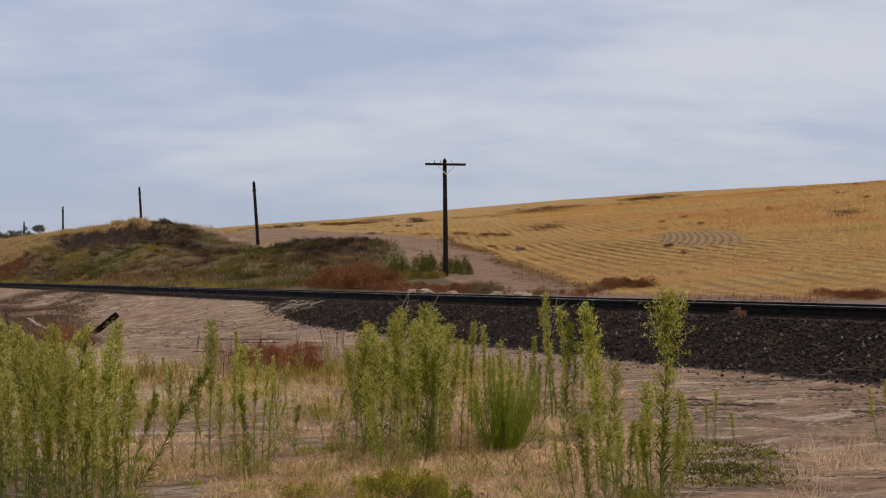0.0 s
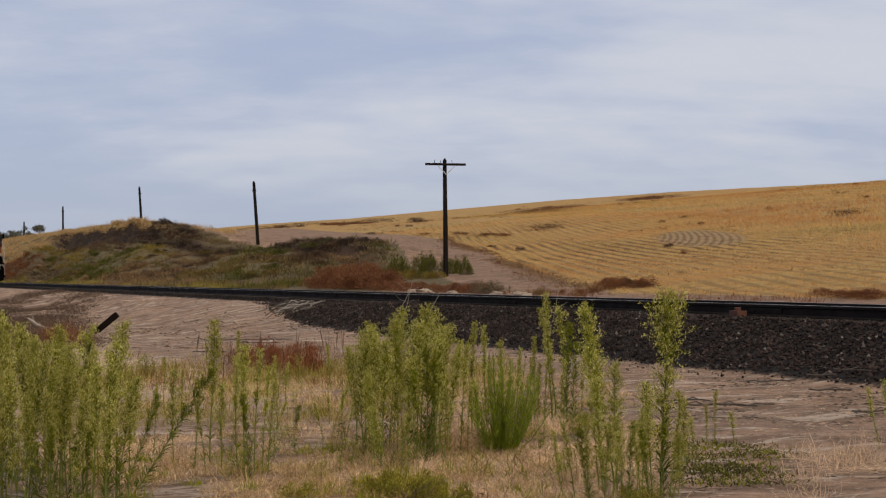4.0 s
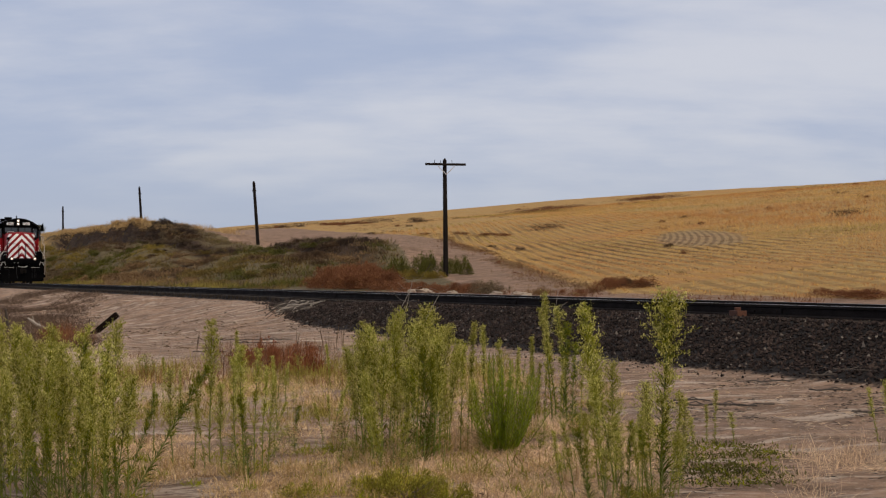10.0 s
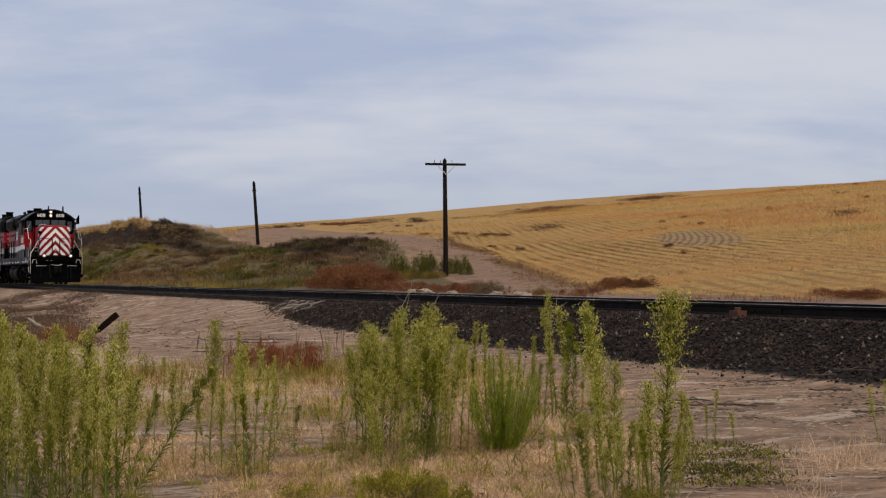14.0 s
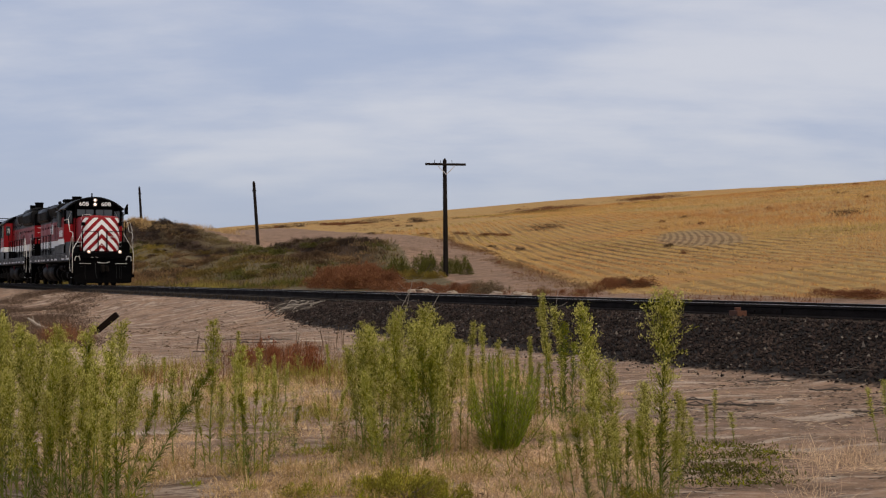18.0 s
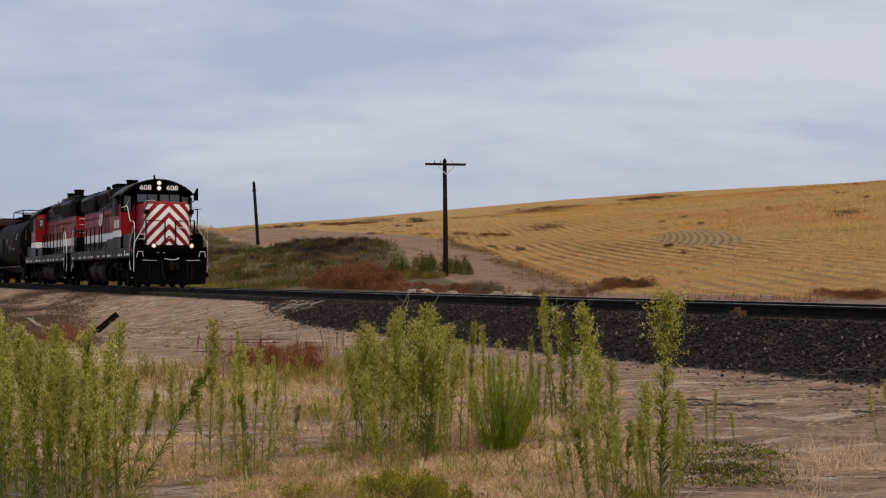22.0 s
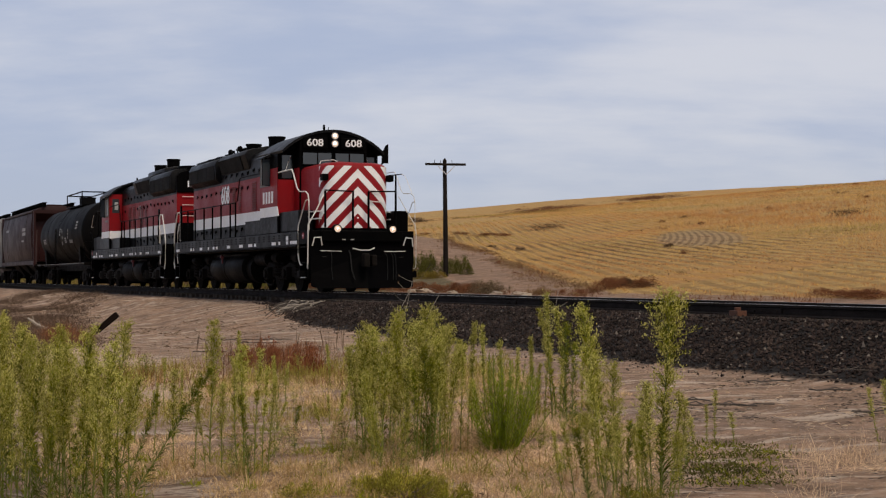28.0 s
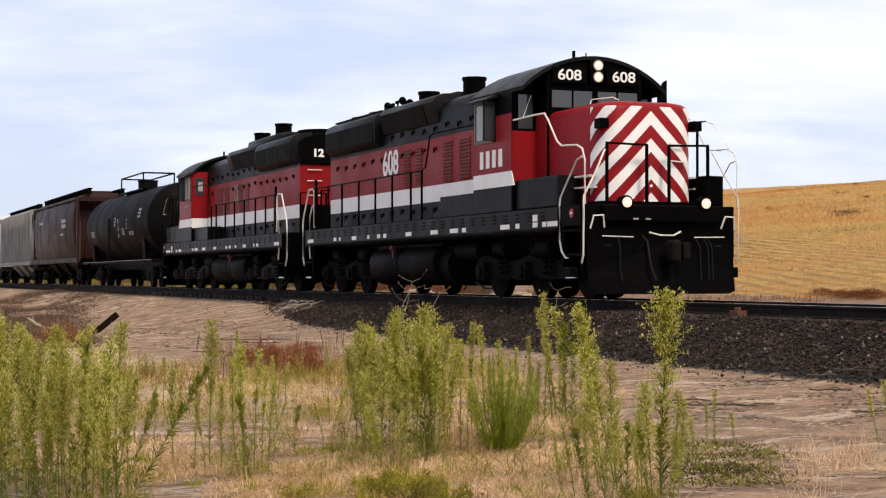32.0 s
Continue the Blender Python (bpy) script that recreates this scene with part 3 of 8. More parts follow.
def build_ballast():
    """Crushed stone on the shoulder and between the ties."""
    rng = np.random.default_rng(3)
    count = 60000
    u = rng.uniform(-16, 22, count)
    v = np.where(rng.random(count) < 0.8, rng.uniform(1.32, 3.9, count), rng.uniform(-1.4, 1.3, count))
    keep = (u > -12.1 + (v - 1.5) * 5.2 + rng.normal(0, 0.9, count)) & (v + 0.16 * ripple(u * 1.1, v, 3.0) < 2.78 + 0.07 * np.abs(rng.normal(0, 1.6, count)) ** 1.7)
    u, v = u[keep], v[keep]
    z = height(u, v)
    size = rng.uniform(0.010, 0.030, len(u)) * (1 - 0.35 * smooth(2.6, 3.3, v)) * np.where(rng.random(len(u)) < 0.03, 1.6, 1.0)
    corner = np.array([(1, 0, 0), (0, 1, 0), (-1, 0, 0), (0, -1, 0), (0, 0, 1), (0, 0, -1)], float)
    faces = np.array([(0, 1, 4), (1, 2, 4), (2, 3, 4), (3, 0, 4), (1, 0, 5), (2, 1, 5), (3, 2, 5), (0, 3, 5)])
    p = corner[None] * size[:, None, None] * rng.uniform(0.65, 1.3, (len(u), 6, 3)) + rng.normal(0, 0.25, (len(u), 6, 3)) * size[:, None, None]
    a = rng.uniform(0, 6.28, len(u))
    x, y = p[..., 0] * np.cos(a)[:, None] - p[..., 1] * np.sin(a)[:, None], p[..., 0] * np.sin(a)[:, None] + p[..., 1] * np.cos(a)[:, None]
    wx = ORIGIN.x + u * ALONG.x + v * ASIDE.x
    wy = ORIGIN.y + u * ALONG.y + v * ASIDE.y
    verts = np.stack([x + wx[:, None], y + wy[:, None], p[..., 2] + (z + 0.012)[:, None]], -1).reshape(-1, 3)
    tri = (faces[None] + (np.arange(len(u)) * 6)[:, None, None]).reshape(-1, 3)
    me = bpy.data.meshes.new("ballast")
    me.from_pydata(verts.tolist(), [], tri.tolist())
    me.materials.append(BALLAST)
    me.materials.append(PALE_BALLAST)
    # a few pale stones, which also stand in for glints on the ballast
    pale = rng.random(len(u)) < 0.035 + 0.10 * smooth(2.7, 3.2, v)
    me.polygons.foreach_set("material_index", np.repeat(pale.astype(np.int32), 8))
    tagged(new("ballast", me), "dark crushed basalt ballast heaped along the rails", "ballast", kind="stuff")


build_ballast()


def pole_thing(u, base_z, top, lean, arm=False, r=0.14, v=-17.0):
    p = spot(u, v, base_z)
    ob = thing("utility_pole", "weathered dark wooden telegraph pole with one crossarm and braces" if arm else "bare dark wooden telegraph pole that has lost its crossarm", "utility pole", "telegraph poles along the railway", pose(p.x, p.y, p.z, 0, lean, 0))
    h = top - base_z
    part("shaft", Geo().cyl((0, 0, -0.5), (0, 0, h), r, 12, r * 0.72), POLE, ob, smooth=True)
    part("pole_cap", Geo().cyl((0, 0, h), (0, 0, h + 0.09), r * 0.74, 12, 0.02), POLE, ob)
    ax = Vector((math.sin(TURN), math.cos(TURN), 0))
    if arm:
        rot = Matrix.Rotation(math.atan2(ax.y, ax.x), 4, "Z")
        part("crossarm", Geo().box(-0.9, 0.9, -0.165, -0.07, h - 0.22, h - 0.125), POLE, ob, "horizontal timber crossarm", 0.008, m=rot)
        for s in (-1, 1):
            part("brace", Geo().box(-0.016, 0.016, -0.175, -0.165, 0.0, 0.5, Matrix.Translation((0, 0, h - 0.6)) @ Matrix.Rotation(s * radians(47), 4, "Y")), STEEL, ob, "flat steel brace", m=rot)
        for x in (-0.5, -0.23, 0.28):
            part("insulator_pin", Geo().cyl((x, -0.118, h - 0.125), (x, -0.118, h + 0.0), 0.012, 6), RUST, ob, m=rot)
    else:
        for k, s in ((0.12, 1), (0.55, -1), (0.75, 1)):
            part("broken_pin", Geo().box(-0.05, 0.05, -0.2, 0.2, h - k - 0.14, h - k), POLE, ob, m=Matrix.Rotation(0.4 * s, 4, "Z"))
    return ob


pole_thing(-30.43, 0.39, 5.31, -0.6, True, 0.113, -11.05)
pole_thing(-83.9, 2.1, 7.4, -4.0)
pole_thing(-129.3, 5.2, 9.35, -3.6)
pole_thing(-183.2, 6.0, 9.55, -0.7)
pole_thing(-224.6, 6.4, 8.9, 0.5)

# ---- the train ----
# Each vehicle: x forward, y to its left, z up from the top of the rails.
TRAIN, WHEELS = [], []
BRONZE = surface("olive_window_frame", (0.10, 0.095, 0.07), (0.06, 0.055, 0.045), 0.5, grain=30, bump=0.02)
FILLER = surface("dull_red_filler", (0.13, 0.02, 0.022), None, 0.6, grain=30, bump=0.0)


def letters(text, size, mat, parent, m, name="road_number", label="", depth=0.004, bold=0.0):
    """Lettering in the built-in font, as a mesh."""
    cu = bpy.data.curves.new("text", "FONT")
    cu.body, cu.size, cu.extrude, cu.offset, cu.align_x, cu.align_y = text, size, depth, bold, "CENTER", "CENTER"
    ob = bpy.data.objects.new("text", cu)
    me = bpy.data.meshes.new_from_object(ob)
    bpy.data.objects.remove(ob)
    me.materials.clear()
    me.materials.append(mat)
    return part(name, me, mat, parent, label, m=m)


def side_text(x, y, z, s=1.0):
    """Upright lettering on the side y; readable from outside."""
    return Matrix.Translation((x, y, z)) @ (Matrix.Rotation(0 if y < 0 else math.pi, 4, "Z") @ Matrix.Rotation(math.pi / 2, 4, "X")) @ Matrix.Diagonal((s, 1, 1, 1))


def front_text(x, y, z, s=1.0):
    turn = math.pi / 2 if x > 0 else -math.pi / 2
    return Matrix.Translation((x, y, z)) @ Matrix.Rotation(turn, 4, "Z") @ Matrix.Rotation(math.pi / 2, 4, "X") @ Matrix.Diagonal((s, 1, 1, 1))


def bars(parent, x, y, z, w, h, n, mat, label):
    """Plain upright bars in place of an emblem or of writing."""
    step = w / n
    for i in range(n):
        k = Geo()
        x0 = x - w / 2 + i * step
        k.box(x0 + 0.16 * step, x0 + 0.72 * step, y - 0.005, y + 0.005, z - h / 2, z + h / 2)
        part("lettering_bar", k, mat, parent, label)


def wheelset_mesh(r):
    g = Geo()
    for s in (-1, 1):
        g.cyl((0, s * 0.69, 0), (0, s * 0.815, 0), r, 28)
        g.cyl((0, s * 0.66, 0), (0, s * 0.69, 0), r + 0.025, 28)
        g.cyl((0, s * 0.815, 0), (0, s * 0.83, 0), r * 0.45, 16, r * 0.3)
        for k in range(3):
            a = 2.1 * k
            g.box(r * 0.55 * math.cos(a) - 0.05, r * 0.55 * math.cos(a) + 0.05, s * 0.815 - 0.012, s * 0.815 + 0.012, r * 0.55 * math.sin(a) - 0.05, r * 0.55 * math.sin(a) + 0.05)
    g.cyl((0, -0.7, 0), (0, 0.7, 0), 0.09, 10)
    return g.mesh("wheelset", TRUCK)


LOCO_WHEELS, CAR_WHEELS = wheelset_mesh(0.508), wheelset_mesh(0.42)


def wheels(parent, x, r, me):
    ob = part("wheelset", me, TRUCK, parent, m=pose(x, 0, r))
    WHEELS.append((ob, x, r))


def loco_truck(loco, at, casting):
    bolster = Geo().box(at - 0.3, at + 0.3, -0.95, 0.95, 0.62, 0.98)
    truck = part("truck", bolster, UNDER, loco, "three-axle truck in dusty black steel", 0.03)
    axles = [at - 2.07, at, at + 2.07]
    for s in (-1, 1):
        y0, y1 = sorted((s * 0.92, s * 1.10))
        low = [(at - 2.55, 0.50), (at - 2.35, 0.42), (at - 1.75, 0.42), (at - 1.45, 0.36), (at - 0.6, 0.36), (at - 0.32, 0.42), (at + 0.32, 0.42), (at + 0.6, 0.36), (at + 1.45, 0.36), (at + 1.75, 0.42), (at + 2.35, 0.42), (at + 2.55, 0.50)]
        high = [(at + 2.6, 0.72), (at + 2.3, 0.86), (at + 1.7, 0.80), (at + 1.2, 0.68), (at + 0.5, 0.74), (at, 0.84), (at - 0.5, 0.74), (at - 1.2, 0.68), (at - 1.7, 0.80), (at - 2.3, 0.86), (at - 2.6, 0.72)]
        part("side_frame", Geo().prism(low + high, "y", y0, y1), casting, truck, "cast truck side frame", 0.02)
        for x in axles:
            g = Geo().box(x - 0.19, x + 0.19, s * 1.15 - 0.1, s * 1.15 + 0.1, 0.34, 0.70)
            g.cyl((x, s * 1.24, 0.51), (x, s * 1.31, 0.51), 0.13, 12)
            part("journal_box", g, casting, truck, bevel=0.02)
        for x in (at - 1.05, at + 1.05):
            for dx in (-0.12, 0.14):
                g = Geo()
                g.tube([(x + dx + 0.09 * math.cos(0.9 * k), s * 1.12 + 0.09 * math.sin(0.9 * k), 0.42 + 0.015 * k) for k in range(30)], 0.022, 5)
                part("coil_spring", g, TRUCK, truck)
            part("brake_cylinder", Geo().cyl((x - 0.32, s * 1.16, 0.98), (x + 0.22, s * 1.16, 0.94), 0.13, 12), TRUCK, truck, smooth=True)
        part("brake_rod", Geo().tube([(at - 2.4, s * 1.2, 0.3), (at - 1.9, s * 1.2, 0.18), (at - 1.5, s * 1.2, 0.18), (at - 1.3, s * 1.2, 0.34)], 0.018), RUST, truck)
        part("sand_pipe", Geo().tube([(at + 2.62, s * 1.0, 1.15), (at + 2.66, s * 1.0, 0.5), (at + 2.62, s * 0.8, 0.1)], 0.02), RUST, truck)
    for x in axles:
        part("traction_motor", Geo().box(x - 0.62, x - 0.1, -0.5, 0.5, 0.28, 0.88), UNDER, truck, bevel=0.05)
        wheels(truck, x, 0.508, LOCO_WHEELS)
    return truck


def arch(half, z_side, z_top, n=14):
    """Cab roof outline from one side to the other."""
    r = (half * half + (z_top - z_side) ** 2) / (2 * (z_top - z_side))
    a = math.asin(half / r)
    return [(r * math.sin(a - 2 * a * i / n), z_top - r + r * math.cos(a - 2 * a * i / n)) for i in range(n + 1)]


NOSE_X, NOSE_HALF, NOSE_R = 8.2, 0.95, 0.46


def nose_at(s):
    """Place and outward way on the nose's outline at the distance s from the middle of its front."""
    flat = NOSE_HALF - NOSE_R
    if s <= flat:
        return (NOSE_X, s), (1, 0)
    q = (s - flat) / NOSE_R
    if q <= math.pi / 2:
        return (NOSE_X - NOSE_R + NOSE_R * math.cos(q), flat + NOSE_R * math.sin(q)), (math.cos(q), math.sin(q))
    return (NOSE_X - NOSE_R - (s - flat - NOSE_R * math.pi / 2), NOSE_HALF), (0, 1)


def chevrons(loco, mat):
    """White diagonal stripes that meet in a peak on the nose's middle and wrap round its corners."""
    for k in range(7):
        tip = 4.80 - 0.483 * k
        for side in (-1, 1):
            g = Geo()
            steps = 44
            last = None
            for i in range(steps + 1):
                s = 1.55 * i / steps
                hi, lo = min(tip - 1.02 * s, 3.43), max(tip - 0.242 - 1.02 * s, 1.74)
                if s > 1.24 or hi - lo < 0.004:
                    last = None
                    continue
                (x, y), (nx, ny) = nose_at(s)
                ends = [(x + 0.005 * nx, side * (y + 0.005 * ny), z) for z in (lo, hi)]
                if last:
                    g.add([last[0], ends[0], ends[1], last[1]], [(0, 1, 2, 3)])
                last = ends
            if g.f:
                part("chevron_stripe", g, mat, loco, "white diagonal warning stripe")


def loco_side(loco, s, number, cab_red):
    """What sits on one side; s is -1 on the right-hand side."""
    side = "hood_side_panel"
    for z0, z1, x0, x1, mat, lab in ((1.66, 2.08, -7.97, 3.5, GREY, "dark grey lower hood side"), (2.08, 2.45, -7.97, 3.5, WHITE, "white stripe along the hood"),
                                     (2.45, 3.50, -7.97, 3.5, RED, "red hood side"), (3.50, 4.13, -7.97, 3.5, GREY, "dark grey upper hood side")):
        y = sorted((s * 0.90, s * 0.932))
        part(side, Geo().box(x0, x1, y[0], y[1], z0 + 0.001, z1 - 0.001), mat, loco, lab)
    # hood doors: seams, latches and louvres
    rng = random.Random(9)
    for i, x in enumerate(np.arange(-7.5, 3.2, 0.72)):
        part("door_seam", Geo().box(x - 0.003, x + 0.003, s * 0.934 - 0.002, s * 0.934 + 0.002, 1.7, 2.07), BLACK, loco)
        for z in (1.86, 3.20, 3.66):
            if z < 3.4 and 0.2 < x < 2.3:
                continue
            y = s * 0.945
            dz = rng.uniform(-0.04, 0.04)
            part("latch", Geo().box(x + 0.10, x + 0.145, y - 0.012, y + 0.012, z + dz, z + dz + 0.11), BLACK, loco, bevel=0.004)
            part("latch", Geo().box(x + 0.24, x + 0.28, y - 0.012, y + 0.012, z + dz + 0.04, z + dz + 0.12), BLACK, loco, bevel=0.004)
    for x0, x1, z0, z1 in ((-2.15, -1.72, 2.5, 3.34), (-1.35, -0.98, 2.5, 3.34), (0.42, 0.95, 2.5, 3.36), (1.35, 2.0, 2.5, 3.36)):
        g = Geo()
        z = z0
        while z < z1:
            out = s * 0.972
            g.add([(x0, s * 0.930, z + 0.034), (x1, s * 0.930, z + 0.034), (x1, out, z), (x0, out, z), (x1, s * 0.930, z), (x0, s * 0.930, z)], [(0, 1, 2, 3), (3, 2, 4, 5), (1, 4, 2), (0, 3, 5), (0, 5, 4, 1)])
            z += 0.075
        # darker red backing plate paints in the shade between the blades
        part("louvre_opening", Geo().box(x0 + 0.02, x1 - 0.02, s * 0.934 - 0.003, s * 0.934 + 0.003, z0, z1 + 0.03), FILLER, loco, "darker red plate, painted shade between the louvre blades")
        part("louvre_panel", g, RED, loco, "red louvred air intake")
    # dynamic brake grille and radiator, flared out over the hood side
    flare = [(0.85, 3.55), (0.98, 3.58), (1.13, 3.70), (1.15, 4.20), (1.08, 4.34), (0.92, 4.42), (0.5, 4.45), (0.5, 3.55)]
    flare2 = [(0.85, 3.80), (0.96, 3.82), (1.10, 4.28), (1.02, 4.40), (0.85, 4.47), (0.4, 4.5), (0.4, 3.8)]
    rad = part("radiator_housing", Geo().prism([(s * y, z) for y, z in flare], "x", -7.78, -3.72), GREY, loco, "flared radiator housing", 0.02, True)
    for x0, x1 in ((-7.72, -6.35), (-6.31, -4.95), (-4.91, -3.85)):
        y = sorted((s * 1.10, s * 1.162))
        part("radiator_grille", Geo().box(x0, x1, y[0], y[1], 3.70, 4.17), GRILLE, rad, "black radiator grille")
    brk = part("brake_hatch", Geo().prism([(s * y, z) for y, z in flare2], "x", -3.5, 0.15), GREY, loco, "bulged dynamic brake hatch", 0.02, True)
    lean = Matrix.Translation((0, s * 1.035, 4.05)) @ Matrix.Rotation(-s * radians(17), 4, "X")
    part("brake_grille", Geo().box(-3.44, -0.5, -0.02, 0.025, -0.225, 0.235, lean), GRILLE, brk, "black brake cooling grille")
    # sill with slots and pale squares
    y = sorted((s * 1.50, s * 1.545))
    part("side_sill", Geo().box(-8.25, 7.6, y[0], y[1], 1.27, 1.64), GREY, loco, "dark side sill with stamped slots", 0.01)
    part("sill_flange", Geo().box(-8.25, 7.6, min(s * 1.48, s * 1.57), max(s * 1.48, s * 1.57), 1.235, 1.268), BLACK, loco)
    for i, x in enumerate(np.arange(-7.6, 7.3, 0.56)):
        g = Geo()
        for k in range(3):
            g.box(x - 0.09, x + 0.09, s * 1.548 - 0.006, s * 1.548 + 0.006, 1.42 + 0.065 * k, 1.45 + 0.065 * k)
        part("sill_slot", g, GRILLE, loco)
    for x, w in ((-7.75, 0.5), (-5.6, 0.2), (-5.2, 0.1), (-4.05, 0.32), (-2.95, 0.14), (-2.2, 0.2), (-1.75, 0.2), (-0.15, 0.36), (1.45, 0.42), (2.6, 0.45), (3.15, 0.2), (5.25, 0.42), (5.85, 0.16), (6.65, 0.2), (7.05, 0.16), (7.4, 0.42)):
        part("reflector", Geo().box(x - w / 2, x + w / 2, s * 1.551 - 0.006, s * 1.551 + 0.006, 1.31, 1.40), WHITE, loco, "pale reflective square")
    part("reflector", Geo().box(6.55, 6.75, s * 1.551 - 0.006, s * 1.551 + 0.006, 1.42, 1.54), WHITE, loco, "pale reflective square")
    # equipment box on the walkway beside the cab
    y = sorted((s * 0.95, s * 1.42))
    part("battery_box", Geo().box(1.45, 5.45, y[0], y[1], 1.66, 2.10), GREY, loco, "long grey equipment box on the walkway", 0.015)
    # handrail with stanchions
    posts = [-7.35, -6.35, -5.18, -3.83, -2.59, -1.39, -0.14]
    part("handrail", Geo().tube([(-7.7, s * 1.5, 2.73), (-3, s * 1.5, 2.72), (0.55, s * 1.5, 2.72), (0.8, s * 1.5, 2.78), (1.05, s * 1.5, 3.42), (1.25, s * 1.5, 3.47), (3.5, s * 1.5, 3.46)], 0.019, 6), BLACK, loco, "long black walkway handrail", smooth=True)
    for x in posts + [0.55]:
        part("stanchion", Geo().cyl((x, s * 1.5, 1.3), (x, s * 1.5, 2.73), 0.026, 8), BLACK, loco)
    part("hood_grab_rail", Geo().box(-7.5, -7.42, s * 1.5 - 0.03, s * 1.5 + 0.03, 1.75, 2.95), BLACK, loco)
    grab, rod = (RAILING_WHITE if not cab_red else BLACK), (0.018 if s < 0 or cab_red else 0.011)
    # steps at both ends, with white grab rails
    for e in (1, -1):
        x0, x1 = sorted((e * 7.72, e * 8.45))
        name = "front_steps" if e > 0 else "rear_steps"
        y = sorted((s * 1.12, s * 1.5))
        well = part(name, Geo().box(x0, x1, s * 1.12 - 0.015, s * 1.12 + 0.015, 0.40, 1.64).box(x0 - 0.015, x0 + 0.015, y[0], y[1], 0.40, 1.64).box(x1 - 0.015, x1 + 0.015, y[0], y[1], 0.40, 1.64), BLACK, loco, "black step well")
        for z in (0.40, 0.80, 1.22):
            part("step", Geo().box(x0, x1, y[0], y[1], z - 0.02, z + 0.012), UNDER, well)
            part("step_edge", Geo().box(x0 + 0.14, x1 - 0.14, s * 1.502 - 0.01, s * 1.502 + 0.01, z - 0.015, z + 0.016), WHITE if z < 0.6 else UNDER, well)
    part("step_side_plate", Geo().box(7.70, 8.47, s * 1.505 - 0.008, s * 1.505 + 0.008, 1.30, 1.66), BLACK, loco)
    part("badge", Geo().cyl((8.12, s * 1.512, 1.52), (8.12, s * 1.522, 1.52), 0.085, 18), BADGE, loco, "small round red badge")
    part("badge_mark", Geo().box(8.08, 8.16, s * 1.526 - 0.002, s * 1.526 + 0.002, 1.50, 1.54), WHITE, loco)
    part("grab_rail", Geo().tube([(5.55, s * 1.5, 3.37), (6.6, s * 1.5, 3.38), (6.95, s * 1.5, 3.37), (7.1, s * 1.5, 3.25), (7.5, s * 1.5, 2.82), (7.68, s * 1.5, 2.73), (8.3, s * 1.5, 2.70), (8.52, s * 1.5, 2.62), (8.62, s * 1.5, 2.42), (8.62, s * 1.5, 1.66)], rod, 6), grab, loco, "bent white grab rail at the steps", smooth=True)
    part("grab_rail", Geo().tube([(8.55, s * 1.52, 2.48), (8.35, s * 1.52, 2.44), (8.2, s * 1.52, 2.3), (7.68, s * 1.52, 1.82), (7.64, s * 1.52, 1.7), (7.64, s * 1.52, 1.05), (7.72, s * 1.52, 0.86), (7.88, s * 1.52, 0.74), (7.98, s * 1.52, 0.74)], rod, 6), grab, loco, "bent white grab rail at the steps", smooth=True)
    part("grab_rail", Geo().tube([(8.5, s * 1.06, 2.62), (8.56, s * 1.25, 2.25), (8.62, s * 1.52, 1.80), (8.63, s * 1.53, 1.6), (8.62, s * 1.53, 0.78), (8.56, s * 1.53, 0.66), (8.5, s * 1.50, 0.64)], rod, 6), grab, loco, "bent white grab rail at the steps", smooth=True)
    part("grab_rail", Geo().tube([(-7.6, s * 1.5, 1.7), (-7.6, s * 1.5, 2.66), (-7.72, s * 1.5, 2.73), (-8.1, s * 1.5, 2.72), (-8.6, s * 1.5, 2.0), (-8.66, s * 1.5, 1.8), (-8.66, s * 1.5, 0.95), (-8.5, s * 1.5, 0.72)], 0.022, 6), RAILING_WHITE, loco, "bent white grab rail at the rear steps", smooth=True)
    part("grab_rail", Geo().tube([(-7.66, s * 1.53, 2.3), (-7.9, s * 1.53, 2.0), (-7.95, s * 1.53, 1.3), (-7.86, s * 1.53, 0.9)], 0.02, 6), RAILING_WHITE, loco, "bent white grab rail at the rear steps", smooth=True)
    for z in (1.98, 2.18):
        part("nose_step", Geo().box(6.9, 8.0, min(s * 0.96, s * 1.12), max(s * 0.96, s * 1.12), z, z + 0.03), RAILING_WHITE, loco, "white edged step beside the nose")
    y = sorted((s * 1.0, s * 1.44))
    part("sand_box", Geo().box(5.52, 7.40, y[0], y[1], 1.66, 2.24), GREY, loco, "grey box beside the nose", 0.03)
    # cab side: window with frame, armrest shade, lettering
    y = s * 1.505
    # the cab is solid: the pale pane stands in for sky seen through it
    win = part("side_window", Geo().box(3.72, 4.52, y - 0.012, y + 0.012, 3.10, 3.80), PANE, loco, "cab side window", 0.01)
    for g, lab in ((Geo().box(3.66, 3.72, y - 0.03, y + 0.03, 3.05, 3.86), ""), (Geo().box(4.52, 4.58, y - 0.03, y + 0.03, 3.05, 3.86), ""), (Geo().box(4.09, 4.14, y - 0.025, y + 0.025, 3.1, 3.8), ""),
                   (Geo().box(3.66, 4.58, y - 0.03, y + 0.03, 3.03, 3.09), ""), (Geo().box(3.66, 4.58, y - 0.03, y + 0.03, 3.81, 3.87), "")):
        part("window_frame", g, BRONZE, win)
    part("window_visor", Geo().prism([(s * 1.48, 3.88), (s * 1.48, 3.96), (s * 1.72, 3.86), (s * 1.72, 3.83)], "x", 3.6, 4.8), GREY, win, "sheet metal awning")
    part("wind_deflector", Geo().box(4.62, 4.65, min(s * 1.5, s * 1.72), max(s * 1.5, s * 1.72), 3.05, 3.82), GLASS, win, "small glass wind deflector")
